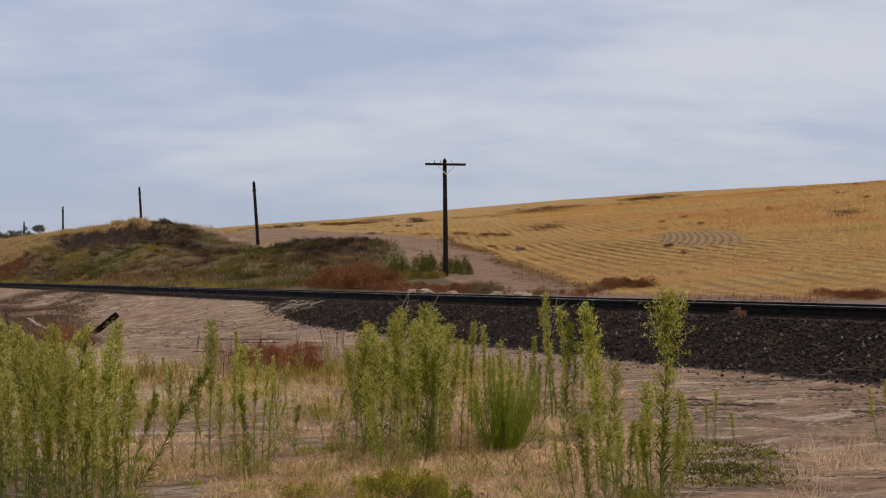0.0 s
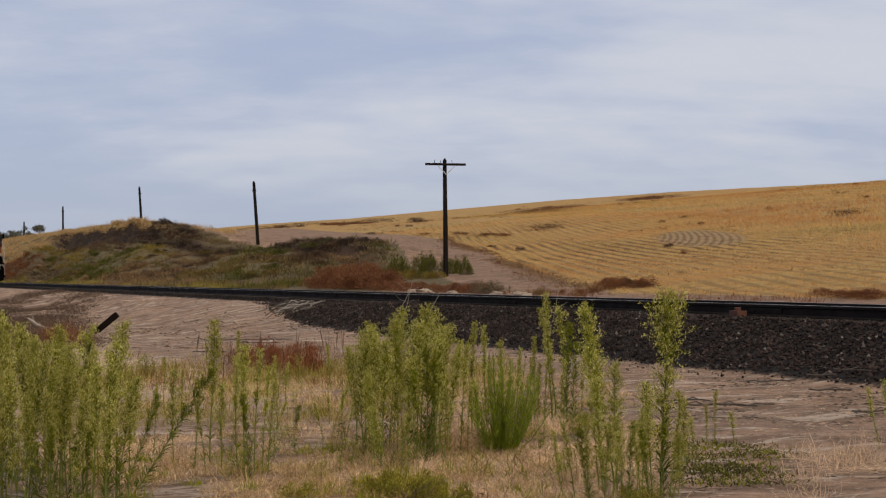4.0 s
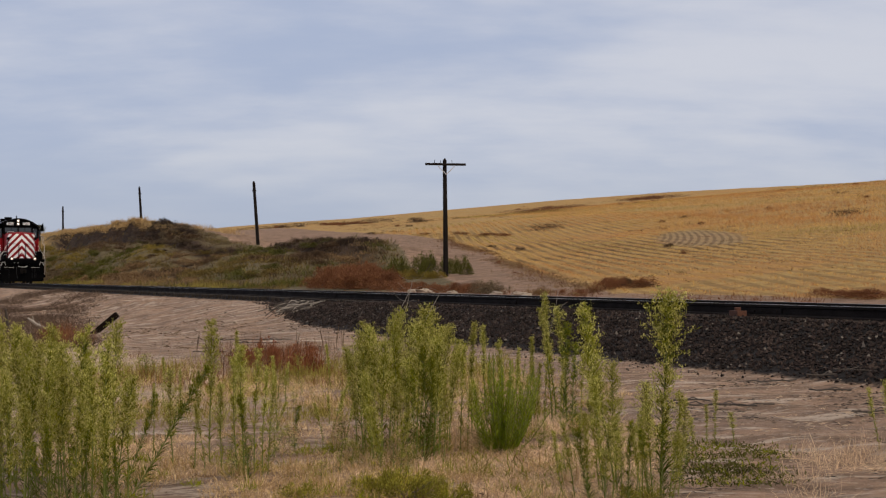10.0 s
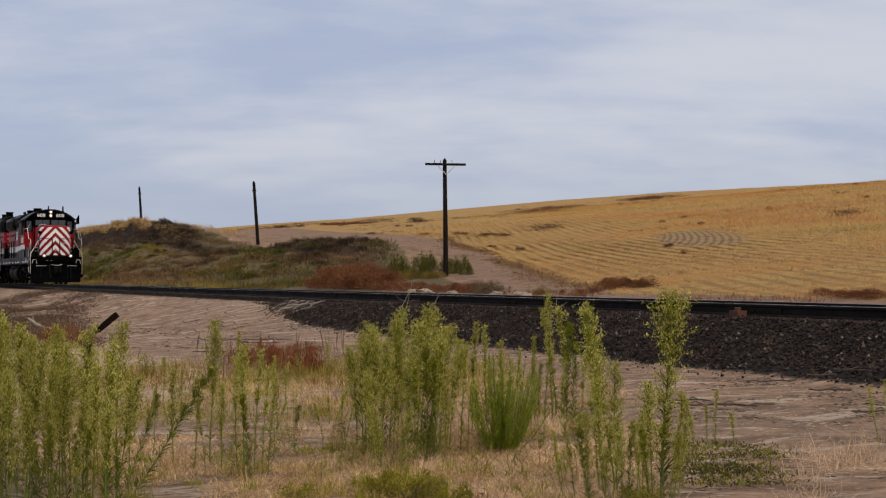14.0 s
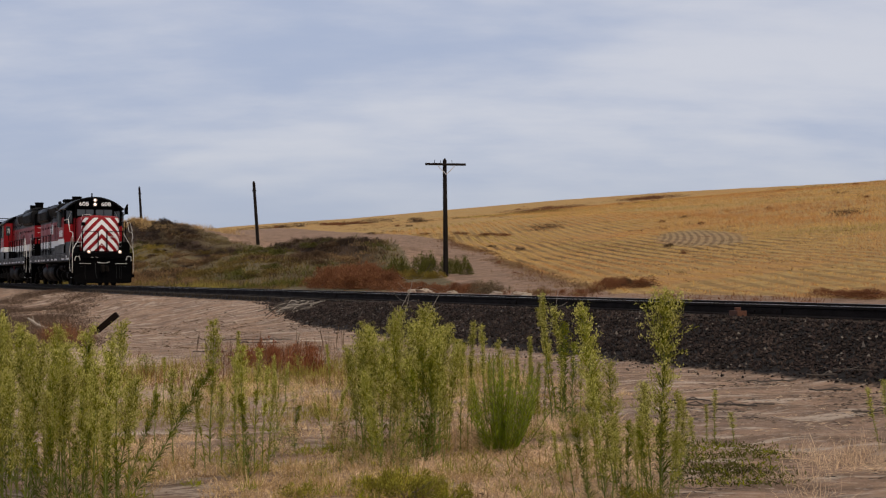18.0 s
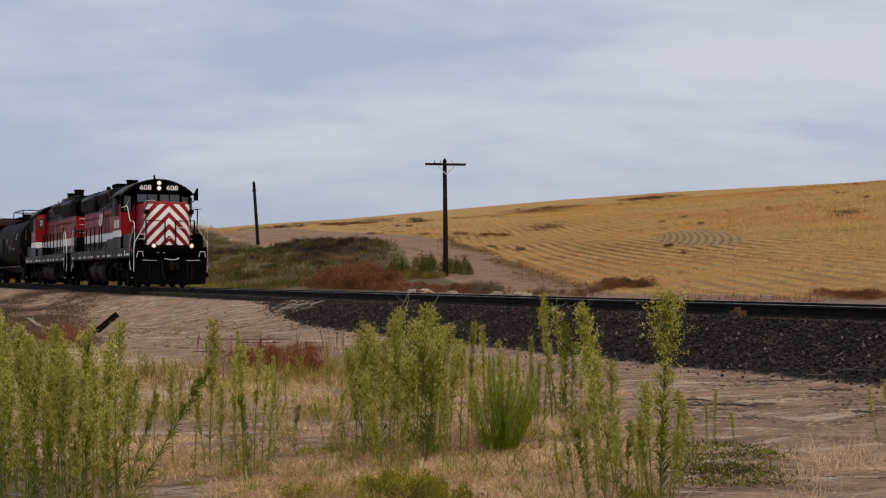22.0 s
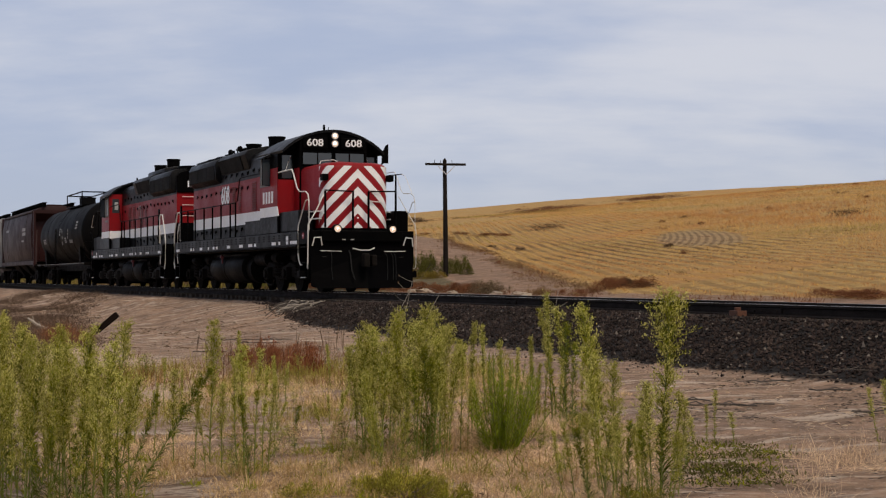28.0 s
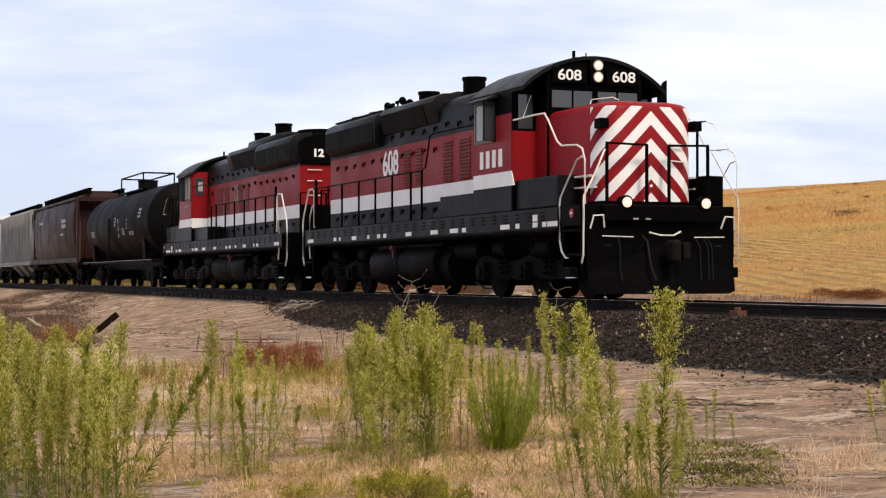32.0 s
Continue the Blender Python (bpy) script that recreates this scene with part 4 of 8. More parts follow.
    part("deflector_frame", Geo().tube([(4.635, s * 1.5, 3.05), (4.635, s * 1.73, 3.05), (4.635, s * 1.73, 3.83), (4.635, s * 1.5, 3.83)], 0.018, 5), BLACK, win)
    if number == "608":
        bars(loco, 4.5, s * 1.517, 2.70, 1.25, 0.34, 4, WHITE, "bold white letter shape, drawn as a plain bar")
        letters("608", 0.80, WHITE, loco, side_text(-3.1, s * 0.945, 3.10, 0.95), label="large white road number 608", bold=0.018)
    else:
        bars(loco, 4.3, s * 1.517, 2.85, 0.8, 0.10, 3, MARK, "faded small lettering bar")
        letters("12", 0.80, MARK, loco, side_text(-0.6, s * 0.945, 3.05, 0.8), label="faded white road number 12", bold=0.01)


def locomotive(number, label, cab_red):
    loco = thing("locomotive", label, "locomotive", "locomotives of the train")
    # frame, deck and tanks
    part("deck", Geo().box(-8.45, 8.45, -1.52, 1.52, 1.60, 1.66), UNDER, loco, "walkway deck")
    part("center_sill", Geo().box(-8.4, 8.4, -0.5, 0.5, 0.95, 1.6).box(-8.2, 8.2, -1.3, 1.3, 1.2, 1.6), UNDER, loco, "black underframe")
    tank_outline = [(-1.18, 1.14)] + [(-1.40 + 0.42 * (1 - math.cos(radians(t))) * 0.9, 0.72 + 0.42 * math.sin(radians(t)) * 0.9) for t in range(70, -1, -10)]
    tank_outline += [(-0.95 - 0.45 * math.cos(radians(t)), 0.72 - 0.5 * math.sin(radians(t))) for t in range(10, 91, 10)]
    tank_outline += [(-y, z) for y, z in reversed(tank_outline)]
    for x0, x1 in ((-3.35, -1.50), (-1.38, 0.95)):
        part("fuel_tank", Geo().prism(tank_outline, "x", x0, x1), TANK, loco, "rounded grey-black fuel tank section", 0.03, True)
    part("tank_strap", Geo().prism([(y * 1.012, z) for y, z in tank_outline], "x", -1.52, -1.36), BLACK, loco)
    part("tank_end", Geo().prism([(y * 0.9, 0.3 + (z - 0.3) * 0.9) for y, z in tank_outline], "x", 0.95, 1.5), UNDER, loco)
    for s in (-1, 1):
        part("fuel_filler", Geo().cyl((-1.6, s * 1.36, 1.04), (-1.6, s * 1.46, 1.08), 0.06, 10).box(-1.63, -1.57, min(s * 1.38, s * 1.42), max(s * 1.38, s * 1.42), 0.85, 1.05), FILLER, loco, "red fuel filler")
        part("air_reservoir", Geo().cyl((1.7, s * 1.0, 0.95), (2.9, s * 1.0, 0.95), 0.2, 14), UNDER, loco, smooth=True)
    for at in (-5.33, 5.33):
        loco_truck(loco, at, TRUCK_GREY if cab_red else TRUCK)
    # long hood
    hood = [(-0.90, 1.66), (-0.90, 4.10), (-0.80, 4.26), (-0.6, 4.36), (-0.3, 4.41), (0.3, 4.41), (0.6, 4.36), (0.80, 4.26), (0.90, 4.10), (0.90, 1.66)]
    part("long_hood", Geo().prism(hood, "x", -7.95, 3.55), GREY, loco, "long engine hood with rounded dark roof", 0.015, True)
    part("hood_end_panel", Geo().box(-7.985, -7.95, -0.93, 0.93, 2.45, 3.55), RED, loco, "red end of the long hood")
    part("hood_end_panel", Geo().box(-7.985, -7.95, -0.93, 0.93, 2.08, 2.44), BLACK, loco)
    part("hood_end_panel", Geo().box(-7.985, -7.95, -0.93, 0.93, 1.66, 2.07), BLACK, loco)
    part("hood_end_number_box", Geo().prism([(-0.93, 3.56), (-0.93, 4.15), (-0.8, 4.3), (-0.4, 4.42), (0.4, 4.42), (0.8, 4.3), (0.93, 4.15), (0.93, 3.56)], "x", -8.06, -7.0), BLACK, loco, "black number box on the hood end", 0.02)
    for z in (2.7, 3.1, 3.4):
        for s in (-1, 1):
            part("end_grab_iron", Geo().tube([(-7.99, s * 0.3, z), (-8.05, s * 0.3, z), (-8.05, s * 0.72, z), (-7.99, s * 0.72, z)], 0.014, 5), RAILING_WHITE, loco)
    for y in (-0.42, 0.42):
        letters(number, 0.30, WHITE, loco, front_text(-8.068, y, 3.86, 1.15), label="white road number on the hood end", bold=0.012)
    # roof equipment
    for x, r, h in ((-0.1, 0.27, 0.26), (-3.0, 0.26, 0.24)) if number == "608" else ((-0.3, 0.27, 0.42), (-2.9, 0.27, 0.5)):
        stack = part("exhaust_stack", Geo().cyl((x, 0, 4.35), (x, 0, 4.62 + h - 0.06), r * 0.95, 18), BLACK, loco, "short round black exhaust stack", smooth=True)
        part("rim", Geo().cyl((x, 0, 4.62 + h - 0.06), (x, 0, 4.62 + h), r * 1.04, 18), BLACK, stack, smooth=True)
    part("roof_blister", Geo().prism([(-0.55, 4.38), (-0.45, 4.56), (-0.2, 4.62), (0.2, 4.62), (0.45, 4.56), (0.55, 4.38)], "x", -3.9, -0.6), GREY, loco, "raised roof hatch", 0.03, True)
    for x in (-6.9, -5.5, -4.3):
        fan = part("radiator_fan", Geo().cyl((x, 0, 4.38), (x, 0, 4.58), 0.66, 24), BLACK, loco, "round radiator fan shroud", smooth=True)
        part("fan_grille", Geo().cyl((x, 0, 4.58), (x, 0, 4.595), 0.58, 20), GRILLE, fan)
    part("roof_plate", Geo().box(-7.6, -3.9, -0.92, 0.92, 4.44, 4.475), BLACK, loco)
    if number != "608":
        part("roof_blister", Geo().prism([(-0.75, 4.38), (-0.7, 4.66), (-0.3, 4.74), (0.3, 4.74), (0.7, 4.66), (0.75, 4.38)], "x", -4.6, -1.2), GREY, loco, "raised roof hatch", 0.05, True)
    if cab_red:
        for s in (-1, 1):
            y = sorted((s * 0.94, s * 1.49))
            part("cab_rear_panel", Geo().box(3.53, 3.548, y[0], y[1], 2.44, 4.0), RED, loco, "red rear wall of the cab")
            part("cab_rear_stripe", Geo().box(3.53, 3.548, y[0], y[1], 2.10, 2.43), WHITE, loco)
            part("cab_rear_window", Geo().box(3.515, 3.53, min(s * 1.08, s * 1.38), max(s * 1.08, s * 1.38), 3.2, 3.8), GLASS, loco, "dark rear cab window", 0.05)
            # pale inset puts the bright spot in the rear glass into colour
            part("window_shade", Geo().box(3.508, 3.515, min(s * 1.12, s * 1.28), max(s * 1.12, s * 1.28), 3.34, 3.66), PANE, loco, "pale inset for the brightness seen in the rear window", 0.02)
    if number == "608":
        roof_horn(loco)
    part("bell", Geo().cyl((2.4, 0.3, 4.40), (2.4, 0.3, 4.62), 0.16, 14, 0.08), BLACK, loco)
    part("cab_base", Geo().box(3.6, 5.4, -1.4, 1.4, 1.5, 1.68), UNDER, loco)
    build_cab(loco, number, cab_red)
    return loco


def roof_horn(loco):
    horn = part("air_horn", Geo().box(-5.6, -4.9, -0.06, 0.06, 4.62, 4.72), BLACK, loco, "three-chime air horn on the roof", 0.01)
    for dx, y, z, e in ((0.0, 0.0, 4.84, 1), (0.05, -0.16, 4.76, -1), (0.1, 0.16, 4.78, 1)):
        x = -5.25 + dx
        part("horn_bell", Geo().cyl((x - 0.1 * e, y, z), (x + 0.2 * e, y, z), 0.04, 10).cyl((x + 0.2 * e, y, z), (x + 0.36 * e, y, z), 0.04, 12, 0.105), BLACK, horn, smooth=True)
        part("horn_post", Geo().cyl((x, y * 0.5, 4.66), (x, y, z), 0.025, 6), BLACK, horn)


def build_cab(loco, number, cab_red):
    # cab
    top = arch(1.52, 3.98, 4.60)
    body = [(1.50, 1.66)] + [(y * 1.5 / 1.52, z - 0.05) for y, z in top] + [(-1.50, 1.66)]
    # arch() runs from the positive side over to the negative one
    part("cab", Geo().prism(body, "x", 3.55, 5.48), BLACK, loco, "black cab", 0.02)
    part("cab_roof", Geo().prism(top + [(y * 0.985, z - 0.07) for y, z in reversed(top)], "x", 3.42, 6.02), GREY, loco, "arched cab roof", smooth=True)
    part("cab_front", Geo().prism([(1.0, 1.66)] + [(1.0, 4.2)] + [(y, z - 0.06) for y, z in top if abs(y) < 0.98] + [(-1.0, 4.2), (-1.0, 1.66)], "x", 5.45, 5.97), BLACK, loco, "black cab front", 0.015)
    for s in (-1, 1):
        y = sorted((s * 1.495, s * 1.512))
        part("cab_side_panel", Geo().box(3.56, 5.47, y[0], y[1], 2.42, 3.03), RED, loco, "red cab side")
        part("cab_side_panel", Geo().box(4.72, 5.47, y[0], y[1], 3.03, 3.52), RED, loco)
        if cab_red:
            part("cab_side_panel", Geo().box(3.56, 4.6, y[0], y[1] - 0.002, 3.03, 3.95), RED, loco)
        part("cab_side_stripe", Geo().prism([(3.56, 2.14), (5.60, 2.14), (5.47, 2.42), (3.56, 2.42)], "y", y[0], y[1]), WHITE, loco, "end of the white stripe on the cab")
        part("cab_side_skirt", Geo().box(3.56, 5.47, y[0], y[1], 1.67, 2.13), GREY, loco)
        part("front_door_window", Geo().box(5.475, 5.50, min(s * 1.08, s * 1.38), max(s * 1.08, s * 1.38), 3.22, 3.88), GLASS, loco, "narrow front door window", 0.006)
        part("front_wall_panel", Geo().box(5.48, 5.495, min(s * 1.0, s * 1.5), max(s * 1.0, s * 1.5), 2.2, 3.18), RED, loco, "red wall beside the nose")
        part("windshield_wiper", Geo().tube([(5.515, s * 1.12, 3.86), (5.515, s * 1.3, 3.4)], 0.008, 4), RAILING_WHITE, loco)
        for y0, y1 in ((0.06, 0.45), (0.49, 0.90)):
            part("windshield", Geo().box(5.965, 5.982, min(s * y0, s * y1), max(s * y0, s * y1), 3.60, 3.93), GLASS, loco, "windshield pane", 0.004)
        part("windshield_frame", Geo().tube([(5.985, s * 0.04, 3.58), (5.985, s * 0.93, 3.58), (5.985, s * 0.93, 3.95), (5.985, s * 0.04, 3.95), (5.985, s * 0.04, 3.58)], 0.018, 5), BLACK, loco)
        board = part("number_board", Geo().box(5.97, 6.06, min(s * 0.20, s * 0.92), max(s * 0.20, s * 0.92), 4.05, 4.36), BLACK, loco, "black number board", 0.015)
        letters(number, 0.28, WHITE, board, front_text(6.066, s * 0.57, 4.205, 1.2), label="white road number on the number board", bold=0.004)
        if s > 0 and not cab_red:
            part("mirror", Geo().add([(5.40, 1.64, 3.72), (5.40, 1.83, 3.72), (5.40, 1.83, 4.28), (5.40, 1.76, 4.24), (5.40, 1.64, 4.0), (5.46, 1.64, 3.72), (5.46, 1.83, 3.72), (5.46, 1.83, 4.28), (5.46, 1.76, 4.24), (5.46, 1.64, 4.0)],
                                     [(0, 1, 2, 3, 4), (9, 8, 7, 6, 5), (0, 5, 6, 1), (1, 6, 7, 2), (2, 7, 8, 3), (3, 8, 9, 4), (4, 9, 5, 0)]), BLACK, loco, "tall dark wind wing beside the cab")
            part("mirror_bracket", Geo().tube([(5.43, 1.48, 4.0), (5.43, 1.7, 4.02)], 0.03, 6), BLACK, loco)
            part("mirror_bracket", Geo().tube([(5.43, 1.48, 3.6), (5.43, 1.7, 3.74)], 0.02, 6), BLACK, loco)
        part("nose_wall_panel", Geo().box(5.50, 5.96, s * 1.008 - 0.008, s * 1.008 + 0.008, 1.75, 3.5), RED, loco, "red wall beside the nose")
        part("visor_rail", Geo().tube([(5.5, s * 1.5, 3.37), (5.55, s * 1.5, 3.37)], 0.02, 5), BLACK, loco)
    part("headlight_housing", Geo().box(5.95, 6.10, -0.15, 0.15, 4.06, 4.52), BLACK, loco, "headlight housing", 0.03)
    for z in (4.19, 4.41):
        part("headlight_rim", Geo().cyl((6.08, 0, z), (6.13, 0, z), 0.105, 20), CHROME, loco)
        lens = part("headlight", Geo().cyl((6.13, 0, z), (6.137, 0, z), 0.088, 20), HEAD_LAMP, loco, "lit round headlight")
        part("bulb", Geo().cyl((6.137, -0.01, z + 0.01), (6.141, -0.01, z + 0.01), 0.045, 14), CORE, lens)
    part("roof_antenna", Geo().cyl((5.05, 0.0, 4.58), (5.05, 0, 4.82), 0.035, 8), BLACK, loco)
    part("roof_antenna", Geo().cyl((5.8, -0.1, 4.55), (5.8, -0.1, 4.68), 0.012, 6), BLACK, loco)
    # low nose: outline rounded at the front corners, rounded top edge
    g = Geo()
    sides = []
    for i in range(25):
        s = 1.12 * 2 * (i / 24) - 1.12
        (x, y), _ = nose_at(abs(s))
        sides.append((x, math.copysign(y, s)))
    path = [(5.9, -NOSE_HALF)] + sides + [(5.9, NOSE_HALF)]
    rings = []
    for k, (inset, z) in enumerate(((0, 1.66), (0, 3.38), (0.03, 3.45), (0.09, 3.50), (0.2, 3.53), (0.5, 3.55))):
        rings.append([(min(x, 5.9) if x <= 5.9 else 5.9 + (x - 5.9) * (1 - inset / 2.3), y * (1 - inset / NOSE_HALF), z + (0.03 if k > 3 else 0) * 0) for x, y in path])
    n = len(path)
    verts = [p for ring in rings for p in ring]
    faces = [(k * n + i, k * n + i + 1, (k + 1) * n + i + 1, (k + 1) * n + i) for k in range(len(rings) - 1) for i in range(n - 1)]
    faces += [tuple(range((len(rings) - 1) * n, len(rings) * n))]
    g.add(verts, faces)
    part("nose", g, RED, loco, "low red nose with rounded corners", smooth=True)
    if number == "608":
        chevrons(loco, WHITE)
    for s in (-1, 1):
        part("nose_footlight_box", Geo().box(7.95, 8.22, s * 0.93 - 0.07, s * 0.93 + 0.1, 3.02, 3.2), BLACK, loco, "small black box on the nose corner", 0.02)
    part("walkway_box", Geo().box(7.3, 8.3, 1.02, 1.42, 1.66, 2.22), BLACK, loco, "black box beside the nose", 0.03)
    part("nose_hatch_rail", Geo().tube([(7.6, -0.9, 3.5), (7.6, -0.86, 3.58), (7.9, -0.6, 3.60), (7.95, -0.5, 3.55)], 0.012, 5), RAILING_WHITE, loco)
    for z in (2.45, 2.75):
        part("nose_grab_iron", Geo().tube([(8.2, 0.34, z), (8.28, 0.34, z + 0.02), (8.28, 0.62, z), (8.12, 0.66, z - 0.04)], 0.014, 5), RAILING_WHITE, loco, "bent pale grab iron on the nose")
    part("marker_light", Geo().cyl((8.2, 0.0, 2.02), (8.22, 0.0, 2.02), 0.025, 10), WHITE, loco)
    part("nose_cap", Geo().box(7.0, 7.45, -0.35, 0.1, 3.545, 3.585), RED, loco, "", 0.015)
    part("nose_base", Geo().box(6.0, 8.24, -1.0, 1.0, 1.64, 1.74), BLACK, loco)
    # front end
    part("pilot_plate", Geo().box(8.42, 8.52, -1.5, 1.5, 0.75, 1.66), BLACK, loco, "black end plate", 0.015)
    part("anticlimber", Geo().box(8.5, 8.66, -1.15, 1.15, 1.36, 1.66), BLACK, loco, "", 0.03)
    for s in (-1, 1):
        g = Geo()
        n0, n1 = 8.98, 8.60
        lean = [(n0 - 0.10, 0.0, 1.0), (n1 - 0.02, s * 1.44, 1.0), (n1, s * 1.44, 0.5), (n1 + 0.05, s * 1.44, 0.16), (n1 + 0.12, s * 1.28, 0.11), (n0 + 0.1, 0.0, 0.11), (n0, 0.0, 0.5)]
        g.add(lean + [(x - 0.05, y, z) for x, y, z in lean], [(0, 1, 2, 6), (6, 2, 3, 4, 5), (7, 13, 9, 8), (13, 12, 11, 10, 9), (0, 7, 8, 1), (1, 8, 9, 2), (2, 9, 10, 3), (3, 10, 11, 4), (4, 11, 12, 5)])
        part("snow_plough", g, BLACK, loco, "black snow plough blade")
        dy = 0.72 if s < 0 else 0.84
        lamp = part("ditch_light", Geo().cyl((8.5, s * dy, 1.70), (8.68, s * dy, 1.70), 0.125, 20), BLACK, loco, "lit ditch light", 0.01)
        part("lens", Geo().cyl((8.68, s * dy, 1.70), (8.69, s * dy, 1.70), 0.09, 18), LAMP, lamp)
        part("bulb", Geo().cyl((8.69, s * dy, 1.71), (8.694, s * dy, 1.71), 0.028, 14), CORE, lamp)
        part("lamp_stand", Geo().box(8.42, 8.52, s * dy - 0.05, s * dy + 0.05, 1.5, 1.68), BLACK, lamp)
        for y, z0 in ((1.0, 2.72), (0.22, 2.72)):
            part("end_rail_post", Geo().cyl((8.46, s * y, 1.6), (8.46, s * y, z0), 0.032, 8), BLACK, loco)
        part("end_handrail", Geo().tube([(8.46, s * 0.2, 2.72), (8.46, s * 1.02, 2.74)], 0.022, 6), BLACK, loco)
        if s > 0:
            part("corner_handrail", Geo().tube([(7.5, 0.9, 3.20), (7.5, 1.3, 3.25), (7.5, 1.52, 3.28)], 0.016, 5), BLACK, loco)
            part("corner_post", Geo().cyl((7.5, 1.34, 1.66), (7.5, 1.34, 3.26), 0.026, 8), BLACK, loco)
            part("guard_wire", Geo().tube([(7.5, 1.52, 3.28), (7.75, 1.53, 3.2), (8.3, 1.53, 2.72), (7.9, 1.52, 2.70)], 0.008, 4), RAILING_WHITE, loco)
        part("cut_lever", Geo().tube([(8.68, s * 0.6, 1.10), (8.68, s * 1.2, 1.11)], 0.010, 6), RAILING_WHITE, loco, "pale uncoupling lever")
        part("pilot_bar", Geo().tube([(8.66, s * 0.3, 0.95), (8.66, s * 1.15, 0.95)], 0.012, 5), HOSE, loco)
        for y in ((0.9,) if s < 0 else (0.62, 0.78, 0.86)):
            part("air_hose", Geo().tube([(8.68, s * y, 1.08), (8.80, s * (y + 0.02), 0.95), (8.82, s * (y + 0.03), 0.6), (8.86, s * (y + 0.01), 0.34)], 0.009, 6), HOSE, loco, "hanging grey air hose", smooth=True)
        part("stirrup", Geo().tube([(8.66, s * 1.42, 1.24), (8.72, s * 1.38, 1.46), (8.72, s * 1.20, 1.47), (8.66, s * 1.15, 1.26)], 0.018, 5), RAILING_WHITE, loco, "pale bent grab iron")
        part("corner_step_block", Geo().box(8.2, 8.5, s * 1.58 - 0.14, s * 1.58 + 0.02, 0.40, 0.58), BLACK, loco, "", 0.02)
    for y in (-0.5, -0.9):
        part("small_plate", Geo().box(8.655, 8.665, y * 0.6 - 0.05, y * 0.6 + 0.05, 1.40, 1.43), MARK, loco)
    for e in (1, -1):
        coup = part("coupler", Geo().box(min(e * 8.4, e * 9.1), max(e * 8.4, e * 9.1), -0.11, 0.11, 0.74, 0.98), TRUCK, loco, "cast steel knuckle coupler", 0.03)
        part("knuckle", Geo().box(min(e * 9.08, e * 9.36), max(e * 9.08, e * 9.36), -0.20, -0.02, 0.66, 1.04), CAST, coup, bevel=0.05)
        part("coupler_jaw", Geo().box(min(e * 9.05, e * 9.28), max(e * 9.05, e * 9.28), 0.05, 0.20, 0.70, 1.0), CAST, coup, bevel=0.04)
        part("chain_bar", Geo().tube([(e * 8.7, -0.3, 1.18), (e * 8.75, -0.1, 1.13), (e * 8.75, 0.15, 1.13), (e * 8.7, 0.32, 1.2)], 0.016, 6), RAILING_WHITE, coup, "pale safety bar over the coupler")
        part("train_line_hose", Geo().tube([(e * 8.6, -0.38, 1.12), (e * 8.85, -0.42, 1.02), (e * 8.98, -0.42, 0.6), (e * 9.05, -0.36, 0.35)], 0.018, 7), HOSE, coup, "hanging brake hose", smooth=True)
    part("rear_end_plate", Geo().box(-8.5, -8.42, -1.5, 1.5, 0.75, 1.66), BLACK, loco, "", 0.015)
    for s in (-1, 1):
        for y in (0.3, 1.05):
            part("end_rail_post", Geo().cyl((-8.44, s * y, 1.6), (-8.44, s * y, 2.74), 0.028, 8), BLACK, loco)
        part("end_handrail", Geo().tube([(-8.44, s * 0.3, 2.74), (-8.44, s * 1.05, 2.74)], 0.02, 6), BLACK, loco)
        loco_side(loco, s, number, cab_red)
    return loco


def taller(ob, k, base=1.2):
    """Draws a vehicle's body out upwards from its sill."""
    for piece in ob.children_recursive:
        if piece.name.startswith("wheelset"):
            continue
        if piece.location.length > 0:
            piece.location.z = base + (piece.location.z - base) * k if piece.location.z > base else piece.location.z
            continue
        for vert in piece.data.vertices:
            if vert.co.z > base:
                vert.co.z = base + (vert.co.z - base) * k
    return ob


def ride(ob, back, turned=False):
    ob["turned"] = turned
    TRAIN.append((ob, back))


ride(locomotive("608", "red and black diesel locomotive with white chevrons on its low nose", False), 0.0)
ride(taller(locomotive("12", "red and black diesel locomotive coupled with its cab rearward", True), 1.03, 1.7), -18.9, True)


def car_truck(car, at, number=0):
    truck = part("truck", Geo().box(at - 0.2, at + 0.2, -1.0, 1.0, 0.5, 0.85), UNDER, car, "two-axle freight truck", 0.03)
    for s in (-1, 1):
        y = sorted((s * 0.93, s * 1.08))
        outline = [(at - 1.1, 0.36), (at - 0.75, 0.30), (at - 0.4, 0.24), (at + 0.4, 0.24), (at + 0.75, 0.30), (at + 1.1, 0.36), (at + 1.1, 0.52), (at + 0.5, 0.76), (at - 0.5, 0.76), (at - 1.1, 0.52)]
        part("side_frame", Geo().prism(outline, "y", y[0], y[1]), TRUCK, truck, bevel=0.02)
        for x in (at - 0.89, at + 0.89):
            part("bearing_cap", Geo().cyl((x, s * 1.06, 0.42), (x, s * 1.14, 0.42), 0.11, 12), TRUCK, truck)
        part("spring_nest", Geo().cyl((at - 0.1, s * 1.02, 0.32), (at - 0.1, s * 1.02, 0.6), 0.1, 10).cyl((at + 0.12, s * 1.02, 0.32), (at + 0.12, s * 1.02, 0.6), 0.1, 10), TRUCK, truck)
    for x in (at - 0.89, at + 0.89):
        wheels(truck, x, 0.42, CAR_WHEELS)


